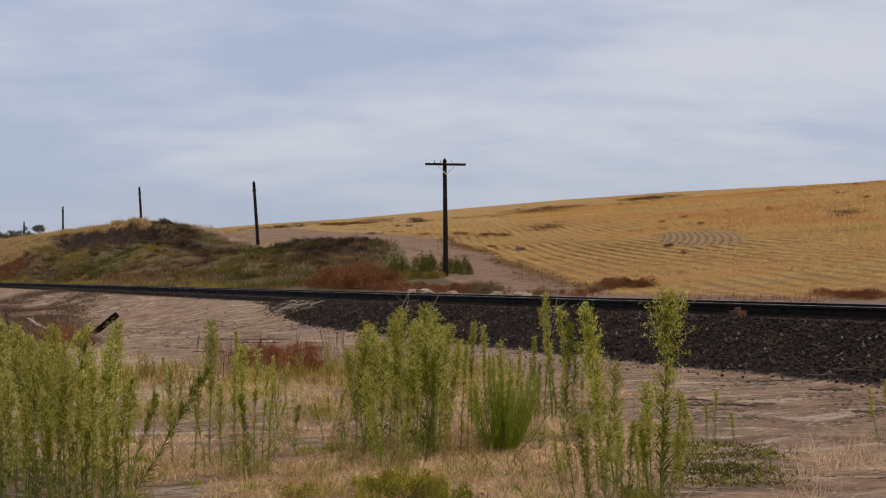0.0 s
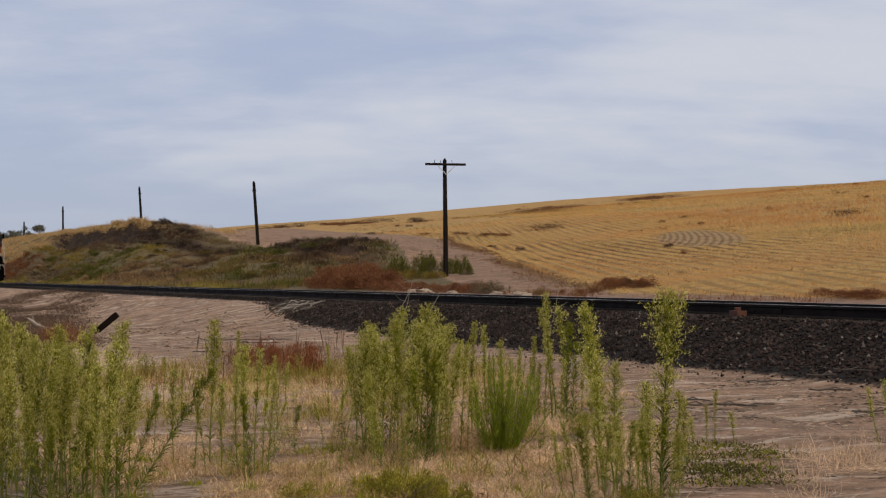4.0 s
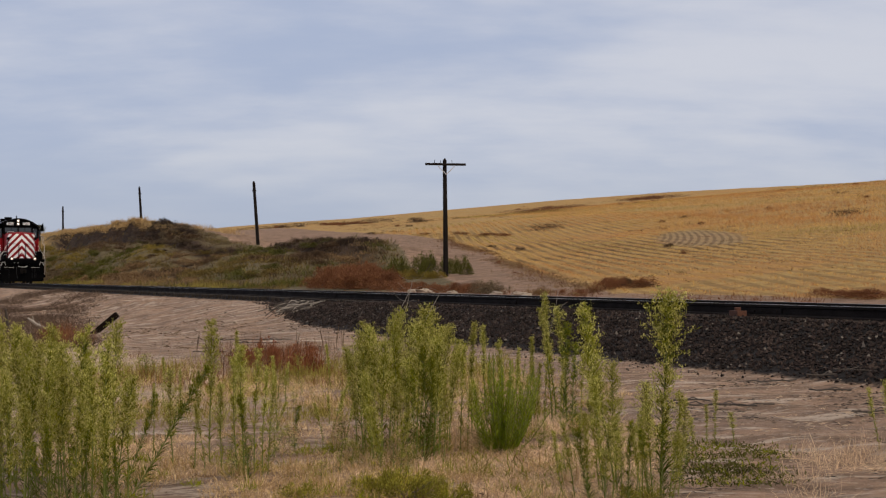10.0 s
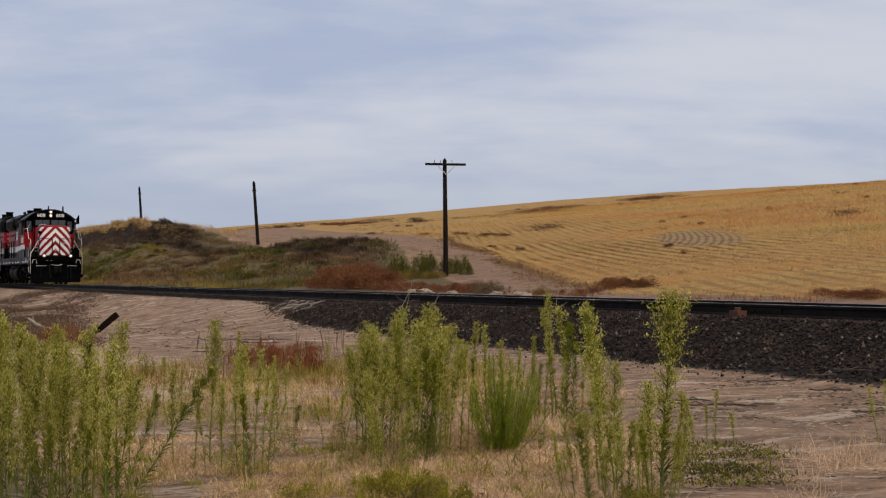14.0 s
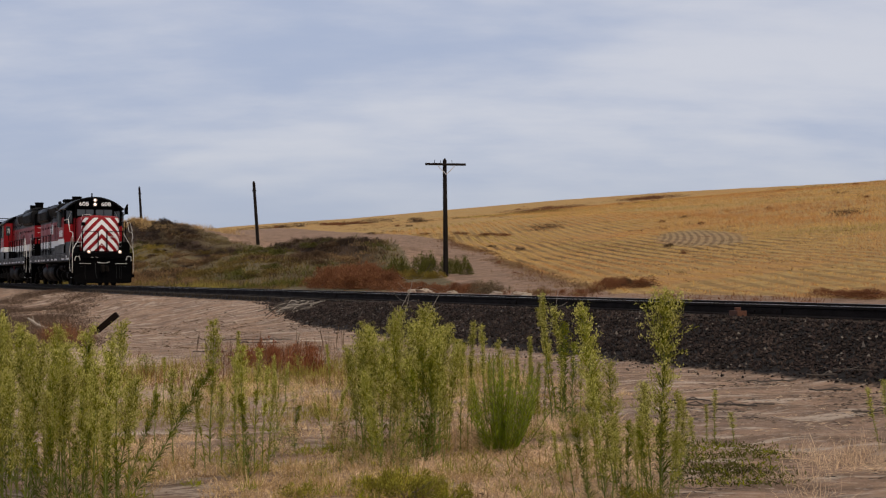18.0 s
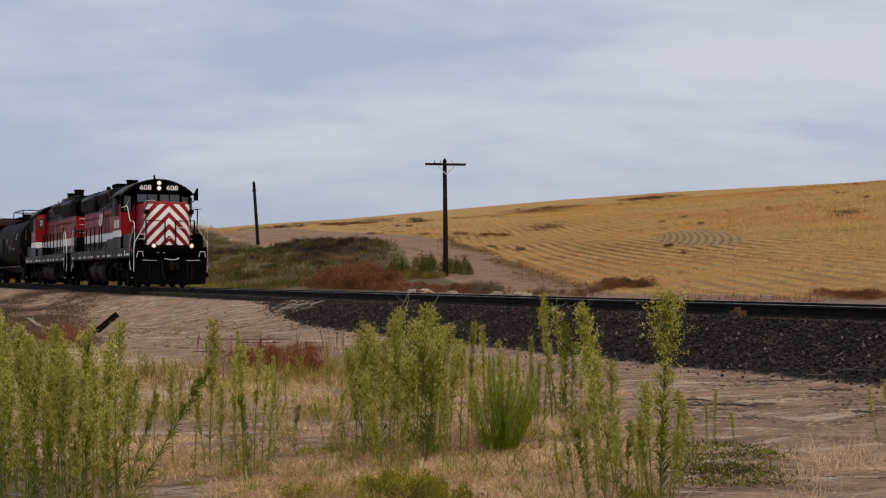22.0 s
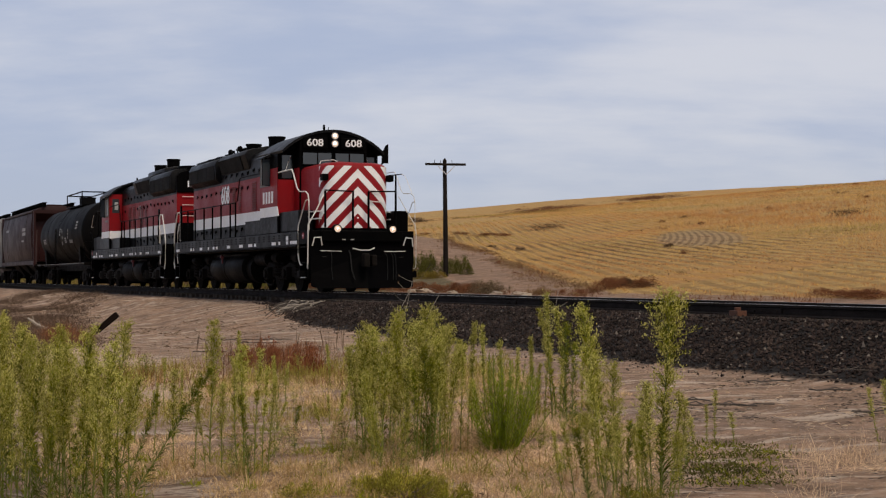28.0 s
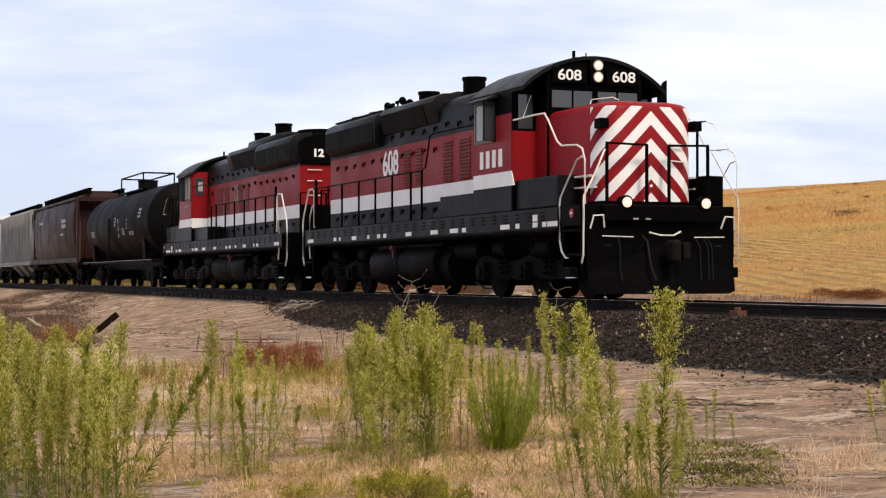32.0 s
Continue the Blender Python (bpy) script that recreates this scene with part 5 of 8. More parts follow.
def ladder(car, x, s, z0, z1, y, mat, width=0.4):
    lad = part("ladder", Geo().box(x - width / 2 - 0.02, x - width / 2 + 0.02, s * y - 0.02, s * y + 0.02, z0, z1).box(x + width / 2 - 0.02, x + width / 2 + 0.02, s * y - 0.02, s * y + 0.02, z0, z1), mat, car, "steel ladder")
    z = z0 + 0.15
    while z < z1:
        part("rung", Geo().cyl((x - width / 2, s * y, z), (x + width / 2, s * y, z), 0.012, 5), mat, lad)
        z += 0.36


def car_ends(car, half):
    for e in (1, -1):
        part("coupler", Geo().box(min(e * half, e * (half + 0.75)), max(e * half, e * (half + 0.75)), -0.1, 0.1, 0.76, 0.98), TRUCK, car, "steel coupler", 0.03)
        part("brake_hose", Geo().tube([(e * half, 0.4, 0.95), (e * (half + 0.3), 0.42, 0.6), (e * (half + 0.6), 0.4, 0.5)], 0.025, 5), HOSE, car)


def tank_car():
    car = thing("tank_car", "black railway tank car with weathered sides and a railed top platform", "tank car", "freight cars of the train")
    # barrel with domed heads
    g = Geo()
    prof = [(-8.0, 0.02)] + [(-8.0 + 0.55 * (1 - math.cos(radians(a))), 1.46 * math.sin(radians(a)) ** 0.8) for a in range(10, 91, 10)]
    prof += [(-x, r) for x, r in reversed(prof)]
    n = 36
    g.add([(x, r * math.cos(2 * math.pi * k / n), 2.60 + r * math.sin(2 * math.pi * k / n)) for x, r in prof for k in range(n)],
          [(i * n + k, i * n + (k + 1) % n, (i + 1) * n + (k + 1) % n, (i + 1) * n + k) for i in range(len(prof) - 1) for k in range(n)])
    tank = part("tank", g, BLACK_CAR, car, "black cylindrical tank with domed ends", smooth=True)
    for x in (-4.4, -0.55, 0.0, 4.4):
        ring = [(1.472 * math.cos(2 * math.pi * k / 36), 2.60 + 1.472 * math.sin(2 * math.pi * k / 36)) for k in range(36)]
        part("band", Geo().prism(ring, "x", x - 0.07, x + 0.07), BLACK, tank)
    part("underframe", Geo().box(-8.4, 8.4, -0.45, 0.45, 0.75, 1.15).box(-8.5, -7.2, -1.45, 1.45, 1.0, 1.13).box(7.2, 8.5, -1.45, 1.45, 1.0, 1.13), UNDER, car, "black underframe", 0.02)
    for x in (-6.2, 6.2):
        part("saddle", Geo().prism([(-1.3, 1.1), (-1.35, 1.9), (-0.9, 1.3), (0.9, 1.3), (1.35, 1.9), (1.3, 1.1)], "x", x - 0.25, x + 0.25), UNDER, car)
        car_truck(car, x)
    for s in (-1, 1):
        part("side_rail", Geo().tube([(-8.4, s * 1.48, 1.10), (8.4, s * 1.48, 1.10)], 0.012, 5), MARK, car, "pale side handrail")
        part("side_sill", Geo().box(-6.6, 6.6, s * 1.35 - 0.03, s * 1.35 + 0.03, 1.0, 1.1), UNDER, car)
        ladder(car, -0.9, s, 1.1, 2.9, 1.52, BLACK)
        for e in (-1, 1):
            part("end_rail", Geo().tube([(e * 8.35, s * 1.42, 1.1), (e * 8.35, s * 1.42, 2.1), (e * 8.35, s * 0.4, 2.1), (e * 8.35, s * 0.4, 1.1)], 0.018, 5), BLACK, car, "black end railing")
        for i, (x, z, w, h) in enumerate(((5.9, 2.95, 0.5, 0.42), (-5.6, 2.35, 0.9, 0.28), (0.35, 2.75, 0.25, 0.4), (4.0, 2.2, 1.0, 0.16), (1.2, 2.5, 0.12, 0.9), (2.2, 2.3, 0.5, 0.3), (3.1, 2.6, 0.1, 0.5))):
            a = (z - 2.6) / 1.475
            y = s * 1.475 * math.sqrt(max(0, 1 - a * a))
            tilt = Matrix.Translation((x, y, z)) @ Matrix.Rotation(s * math.asin(a), 4, "X")
            for k in range(3):
                part("marking_bar", Geo().box(-w / 2, w / 2, -0.006, 0.006, -h / 2 + k * h / 3, -h / 2 + (k + 0.6) * h / 3, tilt), MARK, tank, "worn pale marking bar")
    # loading platform
    plat = part("platform", Geo().box(-2.7, 2.7, -0.7, 0.7, 4.0, 4.05), BLACK, car, "grated top platform")
    for x in (-2.6, 2.6):
        for s in (-1, 1):
            part("platform_post", Geo().cyl((x, s * 0.66, 4.0), (x, s * 0.66, 4.68), 0.034, 6), BLACK, plat)
    for z in (4.67,):
        for s in (-1, 1):
            part("platform_rail", Geo().tube([(-2.6, s * 0.66, z), (2.6, s * 0.66, z)], 0.034, 6), BLACK, plat)
        for x in (-2.6, 2.6):
            part("platform_rail", Geo().tube([(x, -0.66, z), (x, 0.66, z)], 0.034, 6), BLACK, plat)
    part("dome", Geo().cyl((0.2, 0, 3.9), (0.2, 0, 4.44), 0.42, 24).cyl((0.2, 0, 4.44), (0.2, 0, 4.49), 0.45, 24), BLACK_CAR, car, "valve dome", smooth=True)
    part("safety_valve", Geo().cyl((-1.7, 0.1, 4.0), (-1.7, 0.1, 4.4), 0.07, 10).cyl((-1.7, 0.1, 4.4), (-1.7, 0.1, 4.55), 0.1, 10, 0.04), BLACK, car)
    car_ends(car, 8.45)
    return car


def hopper_car(label, paint, ribs, length):
    car = thing("hopper_car", label, "hopper car", "freight cars of the train")
    h = length / 2
    if ribs:
        outline = [(-1.48, 1.35), (-1.48, 4.18), (-1.2, 4.36), (-0.5, 4.46), (0.5, 4.46), (1.2, 4.36), (1.48, 4.18), (1.48, 1.35)]
    else:
        outline = [(-1.38, 1.35), (-1.52, 2.1), (-1.56, 2.8), (-1.54, 3.5), (-1.42, 4.05), (-1.15, 4.32), (-0.6, 4.46), (0.6, 4.46), (1.15, 4.32), (1.42, 4.05), (1.54, 3.5), (1.56, 2.8), (1.52, 2.1), (1.38, 1.35)]
    body = part("body", Geo().prism(outline, "x", -h + 0.9, h - 0.9), paint, car, "weathered hopper body", 0.02, True)
    for e in (-1, 1):
        part("end_slope", Geo().prism([(e * (h - 0.9), 4.2), (e * (h - 0.12), 4.2), (e * (h - 0.12), 4.02), (e * (h - 0.88), 3.6)], "y", -1.45, 1.45), paint, body)
        for s in (-1, 1):
            part("end_post", Geo().box(min(e * (h - 0.16), e * (h - 0.02)), max(e * (h - 0.16), e * (h - 0.02)), s * 1.45 - 0.06, s * 1.45 + 0.06, 1.0, 4.2), paint, body)
            part("end_brace", Geo().tube([(e * (h - 0.1), s * 1.35, 1.2), (e * (h - 0.9), s * 1.2, 3.1)], 0.05, 6), paint, body)
            ladder(car, e * (h - 0.45), s, 1.15, 4.15, 1.5, paint)
        part("end_platform", Geo().box(min(e * (h - 1.9), e * h), max(e * (h - 1.9), e * h), -1.5, 1.5, 1.02, 1.12), UNDER, car, bevel=0.01)
        car_truck(car, e * (h - 2.0))
    for s in (-1, 1):
        part("side_sill", Geo().box(-h + 0.1, h - 0.1, s * 1.46 - 0.06, s * 1.46 + 0.06, 1.15, 1.38), paint, car, "side sill", 0.01)
        part("top_chord", Geo().box(-h + 0.5, h - 0.5, s * 1.40 - 0.08, s * 1.40 + 0.10, 4.10, 4.22), paint, car, "", 0.02)
        if ribs:
            for i in range(19):
                x = -h + 1.2 + (length - 2.4) * i / 18
                part("rib", Geo().box(x - 0.07, x + 0.07, s * 1.52 - 0.05, s * 1.52 + 0.05, 1.36, 4.14), paint, body, bevel=0.012)
        else:
            for i in range(1, 5):
                x = -h + length * i / 5
                part("panel_seam", Geo().prism([(s * (abs(y) + 0.012), z) for y, z in outline[:5]] + [(s * (abs(y) - 0.02), z) for y, z in reversed(outline[:5])], "x", x - 0.03, x + 0.03), paint, body)
            for k, (x, z, w, hh) in enumerate(((4.2, 3.2, 1.5, 0.18), (4.2, 2.95, 1.5, 0.18), (3.6, 2.55, 1.2, 0.10), (-4.5, 3.3, 1.4, 0.14))):
                part("marking_bar", Geo().box(x - w / 2, x + w / 2, s * 1.568 - 0.006, s * 1.568 + 0.006, z - hh / 2, z + hh / 2), MARK, body, "worn pale marking bar")
    for i in range(3):
        x = (i - 1) * (length - 5.2) / 3
        w = (length - 5.4) / 6
        g = Geo()
        g.add([(x - w, -1.3, 1.36), (x + w, -1.3, 1.36), (x + w, 1.3, 1.36), (x - w, 1.3, 1.36), (x - 0.3, -0.5, 0.45), (x + 0.3, -0.5, 0.45), (x + 0.3, 0.5, 0.45), (x - 0.3, 0.5, 0.45)],
              [(0, 1, 5, 4), (1, 2, 6, 5), (2, 3, 7, 6), (3, 0, 4, 7), (4, 5, 6, 7), (3, 2, 1, 0)])
        bay = part("hopper_bay", g, paint if ribs else UNDER, car, "sloping discharge bay")
        part("gate", Geo().box(x - 0.42, x + 0.42, -0.62, 0.62, 0.36, 0.47), UNDER, bay, bevel=0.01)
    part("center_sill", Geo().box(-h, h, -0.3, 0.3, 0.78, 1.1), UNDER, car)
    # roof walk and hatches
    walkway = part("running_board", Geo().box(-h + 0.2, h - 0.2, -0.95, -0.70, 4.62, 4.65).box(-h + 0.2, h - 0.2, 0.70, 0.95, 4.62, 4.65), UNDER, car, "grated roof walkway")
    for i in range(15):
        x = -h + 0.5 + (length - 1.0) * i / 14
        for s in (-1, 1):
            part("walkway_bracket", Geo().box(x - 0.03, x + 0.03, s * 0.82 - 0.1, s * 0.82 + 0.1, 4.38, 4.62), UNDER, walkway)
    for i in range(4):
        x = (i - 1.5) * (length - 3) / 4
        part("roof_hatch", Geo().box(x - 1.2, x + 1.2, -0.45, 0.45, 4.45, 4.60), paint, car, "long roof hatch", 0.03)
    car_ends(car, h)
    return car


def box_car(label):
    car = thing("box_car", label, "box car", "freight cars of the train")
    part("body", Geo().prism([(-1.5, 1.1), (-1.5, 4.55), (-0.7, 4.75), (0.7, 4.75), (1.5, 4.55), (1.5, 1.1)], "x", -8.3, 8.3), WHITE, car, "off-white body", 0.02)
    for s in (-1, 1):
        part("stripe", Geo().box(-8.3, 8.3, s * 1.505 - 0.006, s * 1.505 + 0.006, 4.1, 4.45), BLUE, car, "blue band")
        for i in range(16):
            part("side_post", Geo().box(-8.2 + i * 1.09 - 0.05, -8.2 + i * 1.09 + 0.05, s * 1.52 - 0.04, s * 1.52 + 0.04, 1.1, 4.05), WHITE, car)
    for e in (-1, 1):
        part("end_stripe", Geo().box(min(e * 8.3, e * 8.312), max(e * 8.3, e * 8.312), -1.4, 1.4, 4.15, 4.45), BLUE, car, "blue band")
        car_truck(car, e * 6.2)
    part("underframe", Geo().box(-8.3, 8.3, -0.4, 0.4, 0.78, 1.1), UNDER, car)
    car_ends(car, 8.3)
    return car


ride(taller(tank_car(), 1.05), -38.3)
ride(taller(hopper_car("brown covered hopper car with smooth curved sides", BROWN_CAR, False, 16.8), 1.06), -56.9)
ride(taller(hopper_car("weathered pale grey hopper car with ribbed sides", GREY_CAR, True, 16.2), 1.05), -75.0)
ride(box_car("off-white box car with a blue band under its roof"), -93.0)

# ---- plants and loose things ----


def cloud_mesh(name, verts, faces, mat):
    me = bpy.data.meshes.new(name)
    me.from_pydata(np.asarray(verts).reshape(-1, 3).tolist(), [], np.asarray(faces).tolist())
    me.materials.append(mat)
    return me


def blades(root, tip, width, rng, bend=0.0):
    """Narrow pointed leaves from root to tip: one four-cornered blade each, widest in the middle."""
    root, tip = np.asarray(root, float), np.asarray(tip, float)
    n = len(root)
    d = tip - root
    side = np.cross(d, rng.normal(0, 1, (n, 3)))
    side /= np.linalg.norm(side, axis=1, keepdims=True) + 1e-9
    w = (np.asarray(width) * np.ones(n))[:, None]
    mid = root + 0.45 * d + np.array([0, 0, 1]) * (bend * np.linalg.norm(d, axis=1))[:, None]
    verts = np.stack([root, mid + side * w / 2, tip, mid - side * w / 2], 1).reshape(-1, 3)
    faces = np.arange(4 * n).reshape(n, 4)
    return verts, faces


def ways(n, rng, lo, hi):
    """Unit directions at heights between lo and hi degrees, all round."""
    a, e = rng.uniform(0, 2 * np.pi, n), np.radians(rng.uniform(lo, hi, n))
    return np.stack([np.cos(a) * np.cos(e), np.sin(a) * np.cos(e), np.sin(e)], 1)


class Weed:
    """The meshes of one weed, a metre high: stem, narrow leaves, and a feathery head between heights h0 and 1 that is r wide, fullest at c."""
    def __init__(self, seed, leaves, leaf, h0, r, c=0.35, shoots=60, droop=0.0, dark=False, steep=(35, 62), neck=0.0, dry=False):
        rng = np.random.default_rng(seed)
        bend = rng.normal(0, 0.03, 2)
        curve = lambda t: np.stack([bend[0] * t * t + 0.010 * np.sin(5 * t + seed), bend[1] * t * t + droop * t ** 4, t * np.ones_like(t)], -1)
        ts = np.linspace(0, 0.97, 9)
        g = Geo()
        pts = curve(ts)
        n = 5
        verts = [tuple(p + np.array([math.cos(1.2566 * k), math.sin(1.2566 * k), 0]) * (0.0065 * (1 - 0.8 * t))) for p, t in zip(pts, ts) for k in range(n)]
        g.add(verts, [(i * n + k, i * n + (k + 1) % n, (i + 1) * n + (k + 1) % n, (i + 1) * n + k) for i in range(len(ts) - 1) for k in range(n)])
        # narrow leaves up the whole stem, shorter towards the top
        t = rng.uniform(0.03, 0.93, leaves)
        root = curve(t)
        size = leaf * rng.uniform(0.6, 1.15, leaves) * (1.1 - 0.65 * t)
        lv, lf = blades(root, root + ways(leaves, rng, 18, 66) * size[:, None], rng.uniform(0.004, 0.0075, leaves), rng, 0.10)
        # side shoots whose reach follows the outline of the head
        k = int(shoots)
        bt = h0 + (0.97 - h0) * rng.uniform(0, 1, k) ** 0.85
        x = (bt - h0) / (0.97 - h0)
        reach = np.where(x < c, 0.45 + 0.55 * (x / c) ** 0.8, np.sqrt(np.clip(1 - ((x - c) / (1.04 - c)) ** 2, 0.03, 1)))
        if neck:
            reach = reach * (1 - 0.85 * np.exp(-((bt - neck) / 0.035) ** 2))
        blen = r * reach * rng.uniform(0.55, 1.25, k)
        bway = ways(k, rng, *steep)
        broot = curve(bt)
        tv, tf = blades(broot, broot + bway * blen[:, None], 0.0032, rng)
        k2 = k * 8
        pick = rng.integers(0, k, k2)
        s2 = rng.uniform(0.05, 1.0, k2)
        r2 = broot[pick] + bway[pick] * (blen[pick] * s2)[:, None]
        sv, sf = blades(r2, r2 + ways(k2, rng, 15, 80) * rng.uniform(0.014, 0.042, k2)[:, None], 0.0034, rng)
        gv, gf = np.concatenate([tv, sv]), np.concatenate([tf, sf + len(tv)])
        # small pale buds, thickest at the tips of the shoots
        s = np.repeat(rng.uniform(0.1, 1, (k, 4, 1)) ** 0.6 * 1.04, 6, 1)
        per = 24
        at = broot[:, None] + bway[:, None] * blen[:, None, None] * s + np.repeat(rng.normal(0, 0.010, (k, 4, 3)), 6, 1) + rng.normal(0, 0.0065, (k, per, 3))
        at[..., 2] += 0.012 * s[..., 0] ** 2
        at = np.concatenate([at.reshape(-1, 3), curve(np.full(14, 0.97)) + rng.normal(0, 1, (14, 3)) * np.array([0.008, 0.008, 0.02])])
        q = rng.uniform(0.0022, 0.0058, len(at))
        hv, hf = blades(at - np.array([0, 0, 1]) * q[:, None], at + ways(len(at), rng, 0, 85) * q[:, None] * 1.3, q * 1.25, rng)
        low, mid, top = (STRAW, BANK_TAN, PALE_STRAW) if dry else (WEED_DARK if dark or leaf > 0.095 else WEED_LEAF, WEED_DARK if dark else WEED_LEAF, WEED_LEAF if dark else WEED_TOP)
        self.meshes = [("stem", g.mesh("stem", STRAW if dry else WEED_STEM)), ("leaves", cloud_mesh("leaves", lv, lf, low)), ("side_shoot", cloud_mesh("side_shoot", gv, gf, mid)), ("flower_head", cloud_mesh("flower_head", hv, hf, top))]


# f: wide plume, p: plume over half the stem, s: thin spike, t: slender leafy stem, g: leafy shoot, m: broad head on a narrow neck
WEEDS = {"f": [Weed(11, 120, 0.11, 0.36, 0.13, shoots=110), Weed(12, 130, 0.11, 0.30, 0.125, droop=0.05, shoots=115), Weed(13, 110, 0.10, 0.45, 0.135, shoots=100), Weed(14, 120, 0.11, 0.38, 0.13, droop=-0.06, shoots=110)],
         "p": [Weed(15, 110, 0.09, 0.38, 0.105, shoots=110), Weed(16, 120, 0.09, 0.30, 0.115, shoots=120, droop=0.04), Weed(17, 110, 0.085, 0.45, 0.10, shoots=96), Weed(18, 120, 0.09, 0.34, 0.12, 0.5, shoots=115)],
         "s": [Weed(24, 150, 0.055, 0.50, 0.032, shoots=50, steep=(55, 78)), Weed(25, 130, 0.05, 0.55, 0.026, shoots=40, steep=(55, 78)), Weed(26, 150, 0.06, 0.45, 0.042, shoots=60, steep=(50, 75))],
         "t": [Weed(31, 160, 0.075, 0.55, 0.075, shoots=50), Weed(32, 150, 0.07, 0.5, 0.08, shoots=54, droop=0.04), Weed(33, 170, 0.08, 0.6, 0.07, shoots=44)],
         "g": [Weed(21, 260, 0.115, 0.55, 0.09, shoots=50, dark=True), Weed(22, 220, 0.11, 0.6, 0.08, shoots=44, dark=True), Weed(23, 200, 0.10, 0.5, 0.09, shoots=54, dark=True)],
         "y": [Weed(51 + i, 80, 0.15, 0.25, 0.26, 0.5, shoots=46, steep=(20, 65), dark=i == 1) for i in range(3)],
         "o": [Weed(56 + i, 60, 0.14, 0.22, 0.26, 0.5, shoots=42, steep=(25, 70), dry=True) for i in range(3)],
         "m": [Weed(41, 170, 0.11, 0.26, 0.13, 0.74, shoots=190, steep=(20, 55), neck=0.61)]}
WEED_LABELS = {"f": "tall weed with dark leaves and pale feathery flower head", "p": "tall yellow-green weed with a soft feathery plume", "s": "thin upright weed stalk with a narrow spike", "t": "slender green weed with narrow leaves",
               "g": "dark green leafy weed on dry sand", "y": "low bushy yellow-green weed among dry grass", "o": "low dried tan weed among dry grass", "m": "tall dark-stemmed weed with a broad pale flower head"}
SWAY = []


def at_view(k, d):
    """The track coordinates of a place k to the side and d ahead of the eye."""
    p = Vector((k * d, d, 0)) - ORIGIN
    return p.dot(ALONG), p.dot(ASIDE)


def plant(kind, side, ahead, tall, lean_side=0.0, lean_back=0.0, rng=random):
    """A tall weed, side metres to the right and ahead metres before the tripod."""
    me = rng.choice(WEEDS[kind])
    u, v = at_view(side / ahead, ahead)
    z = float(height(u, v)) - 0.02
    ob = thing("horseweed", WEED_LABELS[kind], "weed", "tall weeds beside the track")
    ob.scale = (max(tall, 0.6) * rng.uniform(0.9, 1.15),) * 2 + (tall,)
    turn = rng.uniform(0, 360)
    for name, mesh in me.meshes:
        piece = part(name, mesh, None, ob, m=Matrix.Rotation(radians(turn), 4, "Z"))
        if name != "stem":
            tagged(piece, kind="stuff")
    base = (side, ahead, z, lean_back, lean_side)
    ob.matrix_basis = pose(side, ahead, z, lean_back, lean_side, 0) @ Matrix.Diagonal((*ob.scale, 1))
    if tall > 0.45:
        SWAY.append((ob, base, tall))
    return ob


def weeds_between(count, kind, x0, x1, d0, d1, h0, h1, seed, lean=3.0):
    """A loose stand of weeds; the x range is given at ten metres ahead."""
    rng = random.Random(seed)
    for i in range(count):
        d = rng.uniform(d0, d1)
        plant(rng.choice(kind), rng.uniform(x0, x1) * d / 10, d, rng.uniform(h0, h1), rng.gauss(0, lean), rng.gauss(0, lean * 0.7), rng)


def green_bush(x, d, wide, tall, stems, seed):
    """A dense fan of fine upright green shoots from one root."""
    rng = np.random.default_rng(seed)
    u, v = at_view(x / 10, d)
    p = lay(u, v, -0.02)
    ob = thing("bush", "dense bright green bush of fine upright shoots", "bush", m=pose(p.x, p.y, p.z))
    roots, tips = [], []
    for i in range(stems):
        a, q = rng.uniform(0, 6.283), rng.uniform(0, 1) ** 0.6
        h = tall * (1 - 0.3 * q * q) * rng.uniform(0.55, 1.1)
        foot, top = 0.10 * q, 0.5 * wide * q * rng.uniform(0.8, 1.15)
        at = lambda t: np.stack([(foot + (top - foot) * t ** 0.7) * math.cos(a), (foot + (top - foot) * t ** 0.7) * math.sin(a), h * t], -1)
        part("stem", Geo().tube([tuple(w) for w in at(np.linspace(0, 1, 4))], 0.0026, 4), WEED_STEM, ob)
        t = rng.uniform(0.03, 1.0, 95)
        r = at(t)
        roots.append(r)
        tips.append(r + ways(95, rng, 32, 80) * (rng.uniform(0.03, 0.075, 95) * (1.1 - 0.4 * t))[:, None])
    roots, tips = np.concatenate(roots), np.concatenate(tips)
    v1, f1 = blades(roots, tips, rng.uniform(0.003, 0.006, len(roots)), rng, 0.05)
    tagged(part("leaves", cloud_mesh("leaves", v1, f1, BUSH_LEAF), None, ob), kind="stuff")


